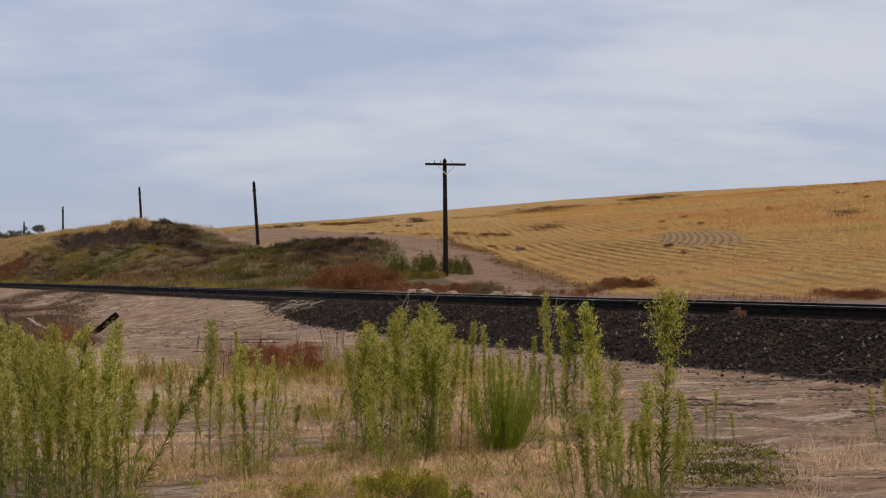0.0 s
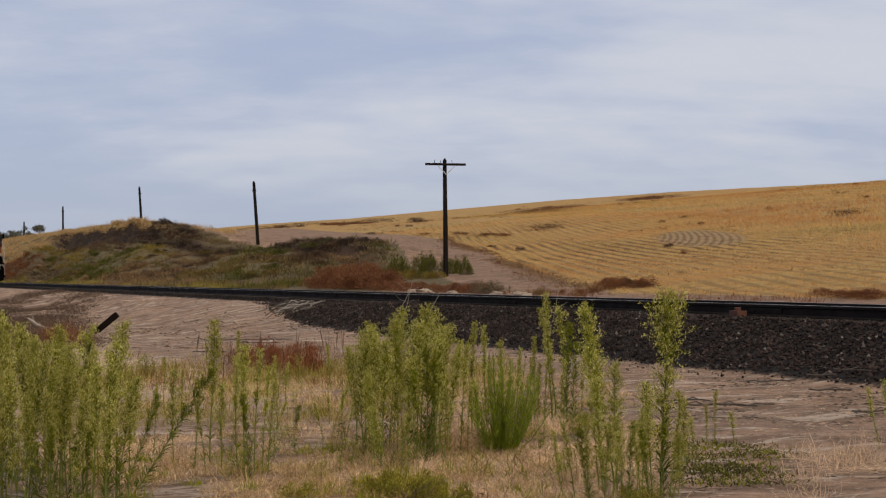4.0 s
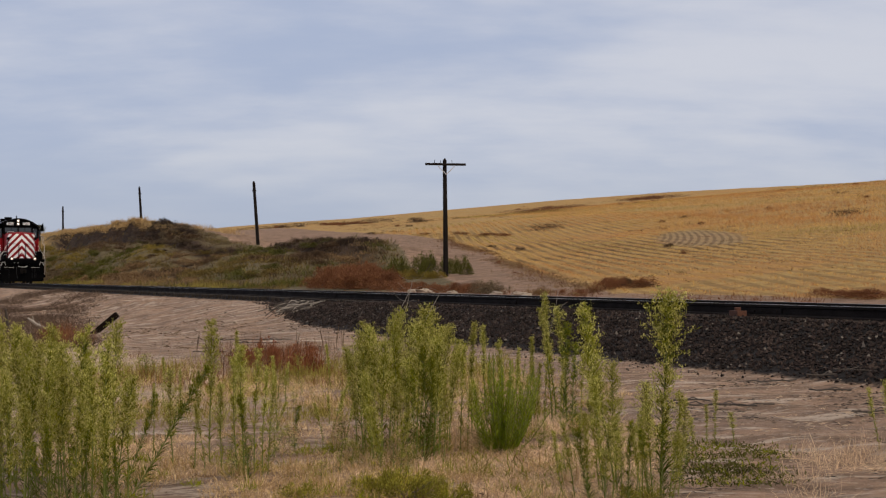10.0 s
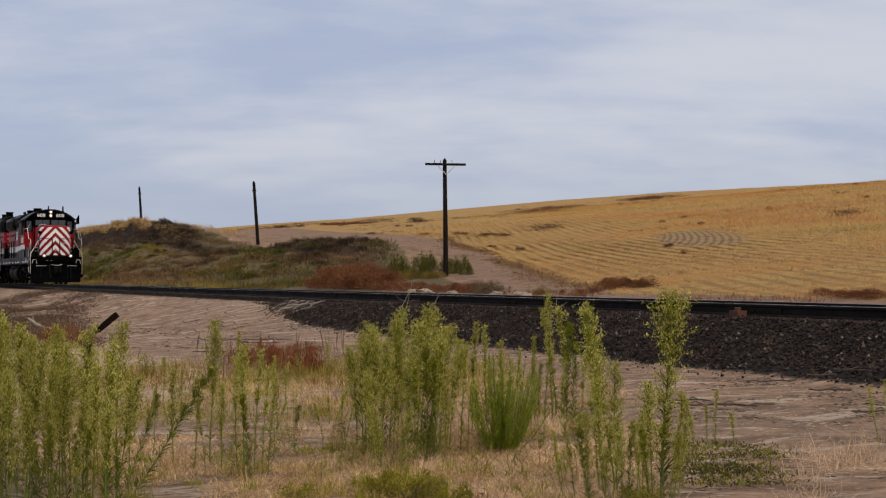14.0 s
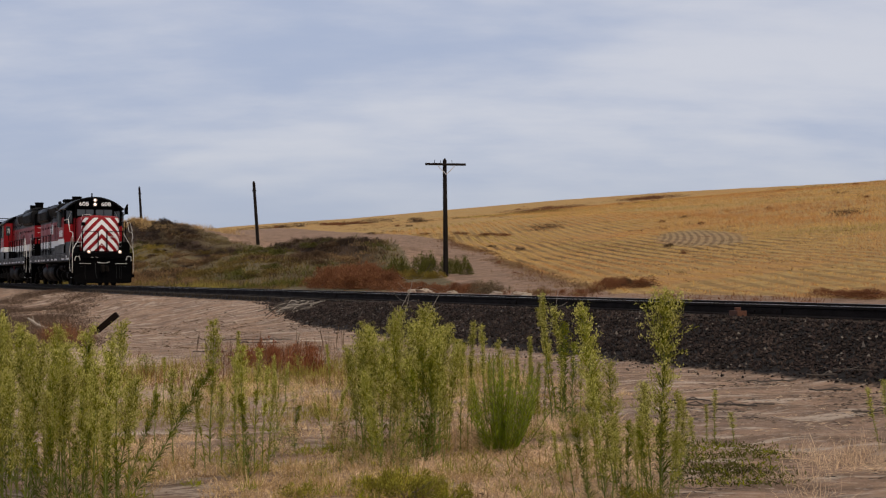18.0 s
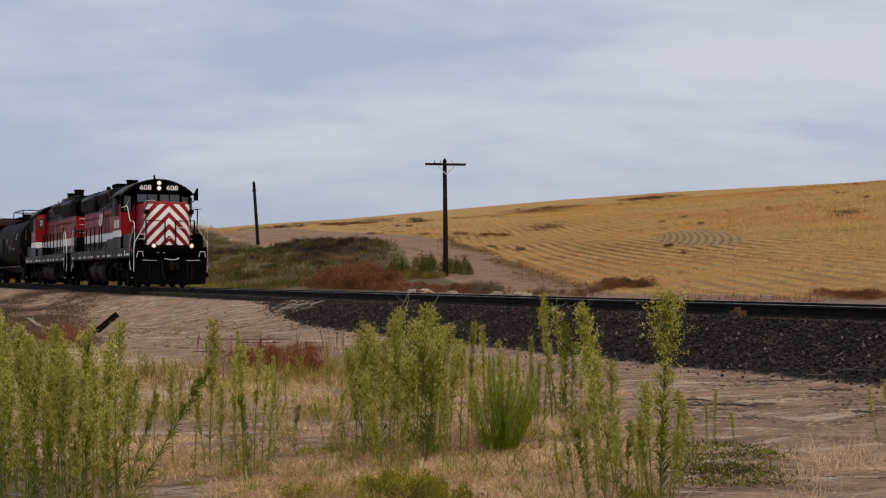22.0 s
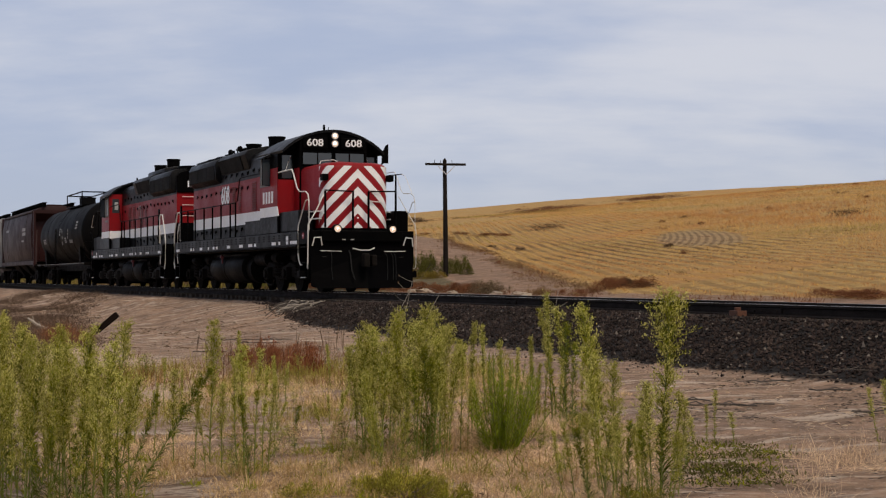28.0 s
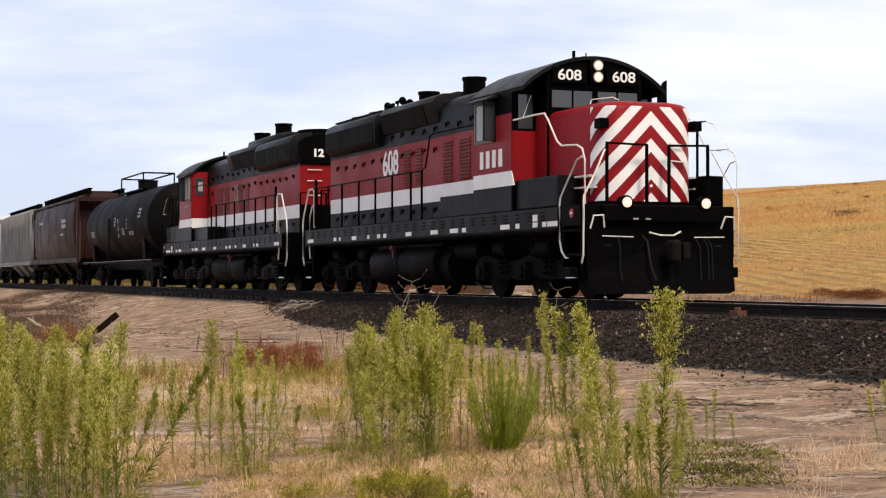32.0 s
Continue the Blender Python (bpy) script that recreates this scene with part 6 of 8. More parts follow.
def build_weeds():
    rng = random.Random(77)

    def row(spots, lean=2.0):
        for x, d, h, kind, *tilt in spots:
            plant(kind, x * d / 10, d, h, tilt[0] if tilt else rng.gauss(0, lean), rng.gauss(0, 2), rng)
    # the thick stand on the near left
    row(((-2.75, 10.5, 1.24, "f"), (-2.66, 10.6, 1.22, "p"), (-2.58, 11.0, 1.18, "f"), (-2.50, 10.2, 1.08, "f"), (-2.42, 11.4, 1.12, "p"), (-2.32, 10.6, 1.03, "p"), (-2.17, 11.0, 1.14, "f", -1), (-2.12, 10.4, 0.92, "p"),
         (-1.98, 11.0, 1.17, "f", 1), (-2.0, 10.2, 0.88, "f"), (-2.23, 10.0, 0.80, "f"), (-2.61, 9.9, 0.92, "p"), (-1.91, 10.6, 0.82, "p"), (-2.52, 9.8, 0.74, "f"), (-2.05, 9.9, 0.70, "f"),
         (-2.72, 9.8, 0.8, "f"), (-2.47, 12.0, 1.05, "p"), (-2.28, 12.2, 0.98, "p"), (-2.68, 12.2, 1.1, "p"), (-2.57, 10.4, 0.6, "t"), (-2.16, 10.2, 0.55, "g"), (-1.95, 10.1, 0.5, "g"),
         (-2.43, 10.0, 0.5, "g"), (-2.70, 11.2, 1.16, "p"), (-2.24, 11.4, 0.96, "p"), (-2.45, 10.7, 0.98, "f"), (-2.26, 10.4, 0.88, "f"), (-2.04, 10.7, 0.98, "p"), (-2.40, 11.8, 0.9, "p"), (-2.62, 11.4, 1.12, "f"), (-2.35, 11.3, 0.86, "f"), (-2.38, 10.1, 0.78, "p"), (-2.08, 12.0, 0.95, "p"), (-2.74, 10.2, 1.0, "p"), (-2.69, 10.0, 1.0, "f"), (-2.52, 10.5, 1.08, "p"), (-2.37, 10.3, 0.92, "f"), (-2.30, 10.9, 1.0, "f"), (-2.15, 10.6, 0.86, "p"), (-2.05, 10.5, 1.06, "f"), (-2.62, 10.1, 0.62, "g"), (-2.34, 10.0, 0.60, "g"), (-2.02, 10.1, 0.62, "g"), (-2.20, 10.05, 0.55, "g"), (-2.48, 10.1, 0.66, "g"), (-2.10, 11.5, 0.8, "p"), (-2.66, 10.1, 0.7, "t"), (-2.54, 11.6, 1.02, "p")), 3)
    # leaning stalk and the pairs beside it
    row(((-1.89, 10.9, 1.02, "g", 31), (-1.93, 11.1, 0.72, "g", 22), (-1.40, 12.6, 1.12, "p", 0), (-1.62, 12.3, 0.78, "p", -4), (-1.50, 12.2, 0.70, "t", 3), (-1.75, 13.2, 0.62, "s", 2), (-1.86, 14.0, 0.6, "s", -2),
         (-1.21, 11.5, 0.95, "p", 1), (-1.14, 11.6, 0.92, "t", 2), (-1.09, 11.5, 0.80, "t", 2), (-1.24, 11.9, 0.85, "t", -2), (-1.17, 11.3, 0.62, "g", -3), (-1.06, 11.8, 0.72, "t", 4), (-1.34, 12.2, 0.66, "p", 3), (-1.43, 11.8, 0.55, "t", -5),
         (-0.9, 13.6, 0.38, "g", 3), (-0.68, 14.2, 0.52, "s", 13), (-0.64, 14.0, 0.46, "t", 8), (-0.60, 13.8, 0.42, "s", 16), (-0.72, 14.0, 0.36, "t", -12), (-1.0, 15.0, 0.72, "s", 0), (-1.25, 16.0, 0.9, "s", 2), (-0.52, 15.0, 0.6, "s", 3)))
    # the broad stand in the middle
    row(((-0.46, 12.7, 0.98, "p", -3), (-0.40, 12.6, 1.03, "p", -1), (-0.32, 12.9, 1.15, "f", 1), (-0.215, 12.5, 0.80, "f"), (-0.24, 13.0, 0.98, "p", -1), (-0.06, 13.0, 1.02, "p", 2), (-0.36, 12.8, 1.0, "f", -2), (-0.11, 12.3, 0.9, "g", 0), (-0.13, 12.9, 1.18, "f", 1), (-0.09, 13.2, 1.12, "f", 3), (-0.03, 12.8, 1.03, "p", 4), (0.02, 13.2, 0.90, "t", 5),
         (-0.51, 12.8, 0.86, "p", -4), (-0.48, 12.5, 0.92, "f", -3), (-0.43, 13.0, 1.04, "f", -1), (-0.37, 12.4, 0.94, "p", -1), (-0.28, 12.7, 1.10, "p", 0), (-0.21, 12.8, 1.06, "f", 0), (-0.16, 12.6, 1.04, "p", 1), (-0.05, 12.6, 0.94, "f", 3), (0.03, 12.9, 0.86, "p", 5), (-0.41, 12.1, 0.72, "p", -4), (-0.30, 12.0, 0.66, "f"), (-0.18, 12.2, 0.74, "g", 1), (-0.08, 12.6, 0.80, "g", 1), (-0.02, 13.0, 0.62, "g", 4), (-0.26, 11.4, 0.50, "f", 3), (-0.37, 11.7, 0.5, "p", -6), (-0.43, 12.3, 0.72, "p", -2), (0.0, 12.3, 0.6, "p", 3), (-0.45, 13.3, 0.85, "p")))
    # bright green bush and the thin stalks round it
    green_bush(0.355, 13.0, 0.74, 0.76, 84, 3)
    row(((0.17, 13.6, 1.03, "s", 0), (0.26, 14.0, 0.98, "s", 1), (0.43, 13.8, 0.78, "s", 2), (0.36, 14.0, 0.84, "t", -2), (0.47, 14.2, 0.66, "s", 4), (0.22, 13.4, 0.55, "p", -3), (0.10, 13.0, 0.9, "t", 3), (0.14, 12.8, 0.6, "t", 4), (0.53, 14.0, 0.68, "s"),
         (0.55, 14.4, 0.86, "s", 0), (0.61, 14.4, 0.80, "t", 2), (0.58, 14.0, 0.5, "p", -4), (0.66, 14.2, 1.24, "s", -1), (0.68, 14.4, 1.1, "s", 0), (0.72, 14.2, 0.98, "g", 1), (0.75, 14.4, 1.12, "t", -2), (0.78, 14.0, 0.8, "g", 2), (0.70, 14.0, 0.66, "t", 3), (0.57, 14.8, 0.6, "t"), (0.82, 14.2, 0.7, "t", 3)))
    weeds_between(16, "s", -1.9, 0.9, 14, 21, 0.28, 0.6, 10, 6)
    # low bushy weeds, green and dried, in loose drifts
    weeds_between(34, "yyt", -1.10, 0.12, 17.5, 25, 0.22, 0.5, 21, 8)
    weeds_between(16, "yo", -2.0, -1.1, 15, 24, 0.2, 0.42, 22, 8)
    weeds_between(26, "yoo", -0.75, 0.15, 11.2, 14.5, 0.14, 0.34, 23, 10)
    weeds_between(16, "yyo", -1.35, -0.7, 11.0, 13.5, 0.14, 0.32, 24, 10)
    weeds_between(14, "yo", 0.15, 0.9, 12.6, 16.0, 0.14, 0.3, 25, 10)
    weeds_between(10, "yt", 0.7, 1.6, 10.6, 12.4, 0.2, 0.42, 26, 8)
    # flowering stalks on the near right
    row(((0.99, 10.6, 1.22, "p", -9), (1.03, 10.7, 1.0, "p", -6), (1.05, 10.6, 0.84, "f", -4), (0.98, 10.4, 0.78, "p", -7), (0.90, 9.8, 0.52, "g", -8), (1.02, 9.7, 0.52, "t", 5), (1.11, 9.75, 0.56, "g", 4), (1.20, 9.7, 0.52, "t", -5), (1.27, 10.1, 0.74, "p", -5), (1.37, 10.2, 0.70, "t", 6), (0.95, 10.6, 0.62, "t", -6), (0.88, 10.1, 0.58, "p", -4), (0.80, 10.3, 0.52, "t", -8), (0.97, 9.9, 0.52, "f", 2), (1.09, 9.9, 0.56, "f", -3), (1.16, 10.0, 0.58, "p", 5),
         (0.73, 10.5, 0.45, "t", -10), (1.315, 10.3, 1.29, "m", 3.2), (1.24, 10.4, 0.46, "t", -8), (1.42, 10.3, 0.62, "p", 4), (1.26, 9.9, 0.48, "g", -6), (1.38, 9.9, 0.46, "p", 6), (1.33, 10.0, 0.5, "g", 0), (1.20, 10.2, 0.62, "p", 2),
         (2.71, 11.8, 0.62, "t", -4), (2.64, 12.4, 0.50, "t", -12), (1.64, 13.2, 0.46, "t", 1), (1.60, 13.4, 0.34, "s", -4), (1.76, 13.0, 0.3, "t", -4)))


build_weeds()


def scatter(name, label, category, mat, u, v, rng, per, tall, spread, width, up=(35, 88), sink=0.0):
    """Grass-like stuff: per blades at each place."""
    z = height(u, v)
    x, y = ORIGIN.x + u * ALONG.x + v * ASIDE.x, ORIGIN.y + u * ALONG.y + v * ASIDE.y
    root = np.repeat(np.stack([x, y, z - sink], 1), per, 0)
    n = len(root)
    root[:, :2] += rng.normal(0, spread, (n, 2))
    size = np.repeat(np.asarray(tall) * np.ones(len(u)), per) * rng.uniform(0.45, 1.1, n)
    tip = root + ways(n, rng, *up) * size[:, None]
    verts, faces = blades(root, tip, width * rng.uniform(0.6, 1.3, n), rng, 0.05)
    return tagged(new(name, cloud_mesh(name, verts, faces, mat)), label, category, kind="stuff")


def view_places(rng, count, x0, x1, d0, d1):
    """Places in a wedge before the tripod; x at ten metres ahead."""
    d = np.sqrt(rng.uniform(d0 * d0, d1 * d1, count))
    x = rng.uniform(x0, x1, count) * d / 10
    px, py = x - ORIGIN.x, d - ORIGIN.y
    return px * ALONG.x + py * ALONG.y, px * ASIDE.x + py * ASIDE.y


def patchy(u, v, scale, seed, cut):
    return ripple(u * scale + seed * 3.1, v * scale - seed, seed) > cut


BANK_KINDS = {"gold": (STRAW, "golden dry grass on the natural slope", 0.48), "yellow": (YELLOW_BLOOM, "dull yellow flowering weeds on the cut bank", 0.42), "olive": (BANK_OLIVE, "olive-brown grass on the cut bank", 0.46),
              "green": (BRUSH_GREEN, "olive green grass on the cut bank", 0.5), "tan": (BANK_TAN, "tan dry grass on the cut bank", 0.42), "grey": (SAGE, "grey-brown dry grass on the cut bank", 0.36),
              "brown": (BRUSH_BROWN, "brown dried weeds on the cut bank", 0.42), "russet": (BANK_RUST, "rust-brown dried weeds at the foot of the bank", 0.45), "dark": (DARK_BRUSH, "dark brown brush on the cut bank", 0.5)}
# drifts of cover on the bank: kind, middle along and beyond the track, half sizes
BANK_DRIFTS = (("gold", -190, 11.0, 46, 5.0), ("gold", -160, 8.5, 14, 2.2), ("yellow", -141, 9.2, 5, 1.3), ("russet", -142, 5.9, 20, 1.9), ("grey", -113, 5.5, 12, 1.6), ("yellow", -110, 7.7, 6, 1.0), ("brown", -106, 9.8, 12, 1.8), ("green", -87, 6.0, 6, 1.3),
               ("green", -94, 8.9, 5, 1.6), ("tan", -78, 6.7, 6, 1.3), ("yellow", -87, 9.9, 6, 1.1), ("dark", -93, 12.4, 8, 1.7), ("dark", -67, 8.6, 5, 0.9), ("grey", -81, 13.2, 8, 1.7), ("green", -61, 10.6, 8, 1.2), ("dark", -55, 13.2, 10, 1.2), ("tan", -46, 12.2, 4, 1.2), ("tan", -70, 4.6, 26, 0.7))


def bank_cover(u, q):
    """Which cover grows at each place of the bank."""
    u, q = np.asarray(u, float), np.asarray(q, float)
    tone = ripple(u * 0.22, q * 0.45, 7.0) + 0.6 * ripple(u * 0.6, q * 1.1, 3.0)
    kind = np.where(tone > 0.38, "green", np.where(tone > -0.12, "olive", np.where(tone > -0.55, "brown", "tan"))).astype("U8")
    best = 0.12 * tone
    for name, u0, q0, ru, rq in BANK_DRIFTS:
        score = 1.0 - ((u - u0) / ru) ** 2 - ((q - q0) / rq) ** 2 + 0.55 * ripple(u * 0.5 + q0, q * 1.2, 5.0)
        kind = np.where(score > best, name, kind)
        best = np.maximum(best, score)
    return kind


def build_grass():
    rng = np.random.default_rng(41)
    straw = "pale dry straw grass in loose tufts on sand"
    u, v = view_places(rng, 7200, -2.4, 1.3, 9.5, 15.5)
    x, y = ORIGIN.x + u * ALONG.x + v * ASIDE.x, ORIGIN.y + u * ALONG.y + v * ASIDE.y
    bare = (((x / y * 10 + 1.62) / 0.30) ** 2 + ((y - 10.9) / 0.75) ** 2 < 1) | (((x / y * 10 + 0.72) / 0.24) ** 2 + ((y - 13.6) / 0.9) ** 2 < 1)
    k = patchy(u, v, 1.3, 1.0, 0.02) & ~bare
    half = rng.random(len(u)) < 0.55
    for pick, mat in ((k & half, FEATHER_GRASS), (k & ~half, PALE_STRAW)):
        scatter("dry_grass", straw, "grass", mat, u[pick], v[pick], rng, 13, 0.055 * rng.uniform(0.4, 1.8, pick.sum()), 0.08, 0.0045, (0, 55))
    u, v = view_places(rng, 3400, -2.3, 0.5, 14.5, 23)
    k = patchy(u, v, 1.1, 4.0, -0.05)
    scatter("dry_grass", straw, "grass", PALE_STRAW, u[k], v[k], rng, 11, 0.085 * rng.uniform(0.5, 1.6, k.sum()), 0.09, 0.006, (5, 60))
    u, v = view_places(rng, 1500, -2.1, 0.9, 9.8, 19)
    k = patchy(u, v, 1.6, 6.0, 0.3)
    scatter("dry_grass", "standing golden dry grass among the weeds", "grass", STRAW, u[k], v[k], rng, 14, 0.14 * rng.uniform(0.4, 1.5, k.sum()), 0.07, 0.004, (20, 85))
    for i, (mat, words, n, x0, x1, d0, d1, h) in enumerate(((STRAW, "golden dry bunch grass among the weeds", 120, -2.3, 1.0, 10, 22, 0.16), (PALE_STRAW, "bleached bunch grass on sand", 230, -2.3, 1.1, 10, 20, 0.12), (OLIVE_GRASS, "yellow-green bunch grass among the weeds", 150, -2.2, 0.9, 11, 24, 0.17),
                                                    (FEATHER_GRASS, "pale pinkish tufts of dry grass", 200, -1.6, 1.3, 10, 15, 0.10), (BANK_TAN, "brown dead grass tufts on sand", 70, -2.2, 1.0, 10, 20, 0.11), (WEED_LEAF, "small yellow-green leafy tufts", 110, -2.3, 1.2, 10, 17, 0.12))):
        u, v = view_places(rng, n, x0, x1, d0, d1)
        k = patchy(u, v, 1.1, 2.0 + 1.7 * i, -0.15)
        scatter("bunch_grass", words, "grass", mat, u[k], v[k], rng, 46, h * rng.uniform(0.45, 1.35, k.sum()), 0.045, 0.0045, (18, 86))
    u, v = view_places(rng, 2600, 0.0, 0.95, 9.8, 13.4)
    k = patchy(u, v, 1.7, 3.0, -0.2)
    scatter("dry_grass", "trodden pinkish straw round the green bush", "grass", FEATHER_GRASS, u[k], v[k], rng, 12, 0.045 * rng.uniform(0.4, 1.8, k.sum()), 0.08, 0.005, (0, 50))
    for x0, d0 in ((0.16, 13.9), (0.62, 14.0), (-0.1, 13.9), (0.22, 13.6)):
        u, v = view_places(rng, 26, x0 - 0.06, x0 + 0.06, d0 - 0.25, d0 + 0.25)
        scatter("bunch_grass", "pinkish tuft of dry grass beside the bush", "grass", FEATHER_GRASS, u, v, rng, 40, 0.2, 0.06, 0.004, (25, 86))
    u, v = view_places(rng, 230, 2.12, 2.75, 9.6, 12.2)
    k = patchy(u, v, 2.6, 5.0, 0.1)
    scatter("dry_grass", "pale feathery dry grass clump on sand", "grass", FEATHER_GRASS, u[k], v[k], rng, 18, 0.15 * rng.uniform(0.3, 1.8, k.sum()), 0.07, 0.003, (0, 88))
    u, v = view_places(rng, 520, -2.4, 1.2, 9.6, 13.5)
    k = patchy(u, v, 1.9, 7.0, 0.3)
    scatter("low_green_weeds", "low yellow-green weeds among dry grass", "weeds", WEED_LEAF, u[k], v[k], rng, 12, 0.12, 0.05, 0.005, (10, 80))
    u, v = view_places(rng, 230, 1.40, 2.05, 10.8, 13.2)
    k = patchy(u, v, 2.6, 3.0, 0.1)
    scatter("low_green_weeds", "low dark green creeping weeds on sand", "weeds", BRUSH_GREEN, u[k], v[k], rng, 14, 0.05, 0.10, 0.010, (5, 70))
    scatter("low_green_weeds", "low green creeping weeds on sand", "weeds", WEED_LEAF, u[::5], v[::5], rng, 9, 0.06, 0.08, 0.008, (10, 75))
    u, v = view_places(rng, 1500, -2.0, 0.4, 15.5, 25)
    k = patchy(u, v, 1.2, 4.0, -0.15)
    scatter("low_green_weeds", "sparse yellow-green weeds on sand", "weeds", OLIVE_GRASS, u[k], v[k], rng, 9, 0.22 * rng.uniform(0.4, 1.5, k.sum()), 0.09, 0.006, (35, 88))
    # russet dock and dry stalks
    for x0, x1, d0, d1, n, h in ((-1.32, -0.76, 24, 29, 120, 0.38), (-2.40, -2.17, 33, 39, 110, 0.55), (-2.1, -1.3, 20, 28, 110, 0.30), (-0.8, -0.3, 20, 26, 26, 0.24)):
        u, v = view_places(rng, n, x0, x1, d0, d1)
        k = patchy(u, v, 1.1, 6.0, -0.2)
        scatter("russet_weeds", "rust-red dried weeds", "weeds", RUSSET, u[k], v[k], rng, 22, h * rng.uniform(0.4, 1.1, k.sum()), 0.13, 0.0055, (30, 88))
    u, v = view_places(rng, 46, -1.5, -0.5, 22, 29)
    scatter("russet_weeds", "dark brown seed spikes of dried dock", "weeds", BRUSH_BROWN, u, v, rng, 2, 0.5 * rng.uniform(0.5, 1.2, len(u)), 0.04, 0.012, (70, 89))
    u, v = view_places(rng, 1500, -2.8, 2.8, 9.6, 26)
    k = (v > 3.2) & patchy(u, v, 0.9, 9.0, -0.2)
    scatter("dry_litter", "thin dry stalks strewn flat over the sand", "litter", FEATHER_GRASS, u[k], v[k], rng, 4, 0.12, 0.12, 0.0035, (0, 14))
    u, v = view_places(rng, 2200, 0.3, 2.8, 10, 20)
    k = (v > 3.3) & patchy(u, v, 1.5, 5.0, 0.12)
    scatter("dark_litter", "dark twigs and roots strewn over the sand", "litter", CINDER, u[k], v[k], rng, 4, 0.10, 0.12, 0.008, (0, 10))
    u, v = view_places(rng, 5600, -2.75, -1.85, 32, 88)
    off = (ORIGIN.x + u * ALONG.x + v * ASIDE.x) / (ORIGIN.y + u * ALONG.y + v * ASIDE.y)
    k = (v > 1.8) & (ripple(u * 0.6, v * 0.9, 3.0) + rng.normal(0, 0.25, len(u)) > -0.2 + 1.3 * smooth(-0.245, -0.185, off))
    scatter("dry_brush", "grey-brown dry brush on the sandy slope", "brush", GREY_BRUSH, u[k], v[k], rng, 14, 0.26, 0.2, 0.011, (5, 65))
    u, v = view_places(rng, 380, -2.0, -0.6, 26, 52)
    k = (v > 2.2) & patchy(u, v, 0.7, 8.0, 0.2)
    scatter("dark_litter", "dark twigs strewn over the sandy slope", "litter", BRUSH_BROWN, u[k], v[k], rng, 5, 0.2, 0.2, 0.016, (0, 20))
    # hill side beyond the track
    rng = np.random.default_rng(42)
    def bank_places(n, u0, u1, q0, q1):
        return rng.uniform(u0, u1, n), -rng.uniform(q0, q1, n)
    u, v = bank_places(11500, -230, -34, 3.8, 15.5)
    keep = ~((-v > 11.2) & (-v < 13.15) & (u > -158) & (u < -50) & (rng.random(len(u)) < np.where(-v > 12.0, 0.55 + 0.5 * ripple(u * 0.5, v, 9.0), 0.4)))
    keep &= -v < road_low(u) - 0.5
    u, v = u[keep], v[keep]
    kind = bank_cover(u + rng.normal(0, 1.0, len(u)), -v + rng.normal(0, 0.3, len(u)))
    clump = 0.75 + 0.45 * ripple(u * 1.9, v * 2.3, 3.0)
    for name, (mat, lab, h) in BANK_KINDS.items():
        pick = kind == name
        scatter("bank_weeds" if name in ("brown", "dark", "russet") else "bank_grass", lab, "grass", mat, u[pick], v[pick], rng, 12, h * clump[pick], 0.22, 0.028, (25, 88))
    # turf and roots hanging over the lip of the scarp
    u, v = bank_places(1500, -158, -92, 12.95, 13.6)
    scatter("turf_lip", "dry turf hanging over the edge of the scarp", "grass", STRAW, u, v, rng, 12, 0.42, 0.2, 0.03, (-25, 80))
    u, v = bank_places(1300, -160, -50, 12.2, 13.0)
    k = ripple(u * 0.7, v * 0.4, 2.0) > -0.25
    scatter("scarp_roots", "roots and brush on the eroded scarp, lip shade in their dark colour", "brush", SCARP, u[k], v[k], rng, 8, 0.26, 0.2, 0.03, (-20, 70))
    u, v = bank_places(900, -170, -40, 3.6, 5.0)
    k = ripple(u * 0.5, v, 8.0) > 0.2
    u, v = u[k], v[k]
    scatter("trackside_grass", "pale yellow-green grass along the far side of the track", "grass", OLIVE_GRASS, u, v, rng, 14, 0.40, 0.16, 0.025, (40, 88))
    u, v = bank_places(4000, -112, -44, 8, 25)
    behind = (-v < road_low(u) - 0.6) & (-v > np.where(u < -56, 13.0, 8.0))
    u, v = u[behind], v[behind]
    tone = ripple(u * 0.3, v * 0.3, 6.0)
    for pick, mat, lab in ((tone > 0.2, SAGE, "grey-brown dry grass behind the bank"), ((tone <= 0.2) & (tone > -0.25), BRUSH_BROWN, "dark brown brush behind the bank"), (tone <= -0.25, BRUSH_GREEN, "olive green grass behind the bank")):
        scatter("bank_grass", lab, "grass", mat, u[pick], v[pick], rng, 12, 0.35, 0.25, 0.025, (20, 88))
    u, v = bank_places(2600, -270, -108, 13.2, 22)
    scatter("ridge_grass", "golden dry grass along the top of the bank", "grass", STRAW, u, v, rng, 12, 0.55, 0.25, 0.035, (50, 88))
    u, v = bank_places(420, -38, 20, 3.4, 5.6)
    k = patchy(u, v, 0.5, 2.0, 0.0)
    scatter("trackside_weeds", "rust-brown weeds along the far side of the track", "weeds", RUSSET, u[k], v[k], rng, 12, 0.16, 0.14, 0.012, (35, 88))
    # stubble in drilled rows that follow the field's edge
    U, C = np.meshgrid(np.arange(-110, 30, 0.14), np.arange(-9.975, 40, 0.7), indexing="ij")
    U, C = U.ravel() + rng.normal(0, 0.1, U.size), C.ravel() + rng.normal(0, 0.05, C.size)
    R = C - 0.355 * U - field_edge(U)
    R = R + rng.uniform(-0.35, 0.35, R.size) * smooth(9, 19, R + 3 * ripple(U * 0.08, R * 0.1, 2.0))
    near = (R > 0.2) & (R < 19)
    U = np.concatenate([U[near], rng.uniform(-150, 30, 62000)])
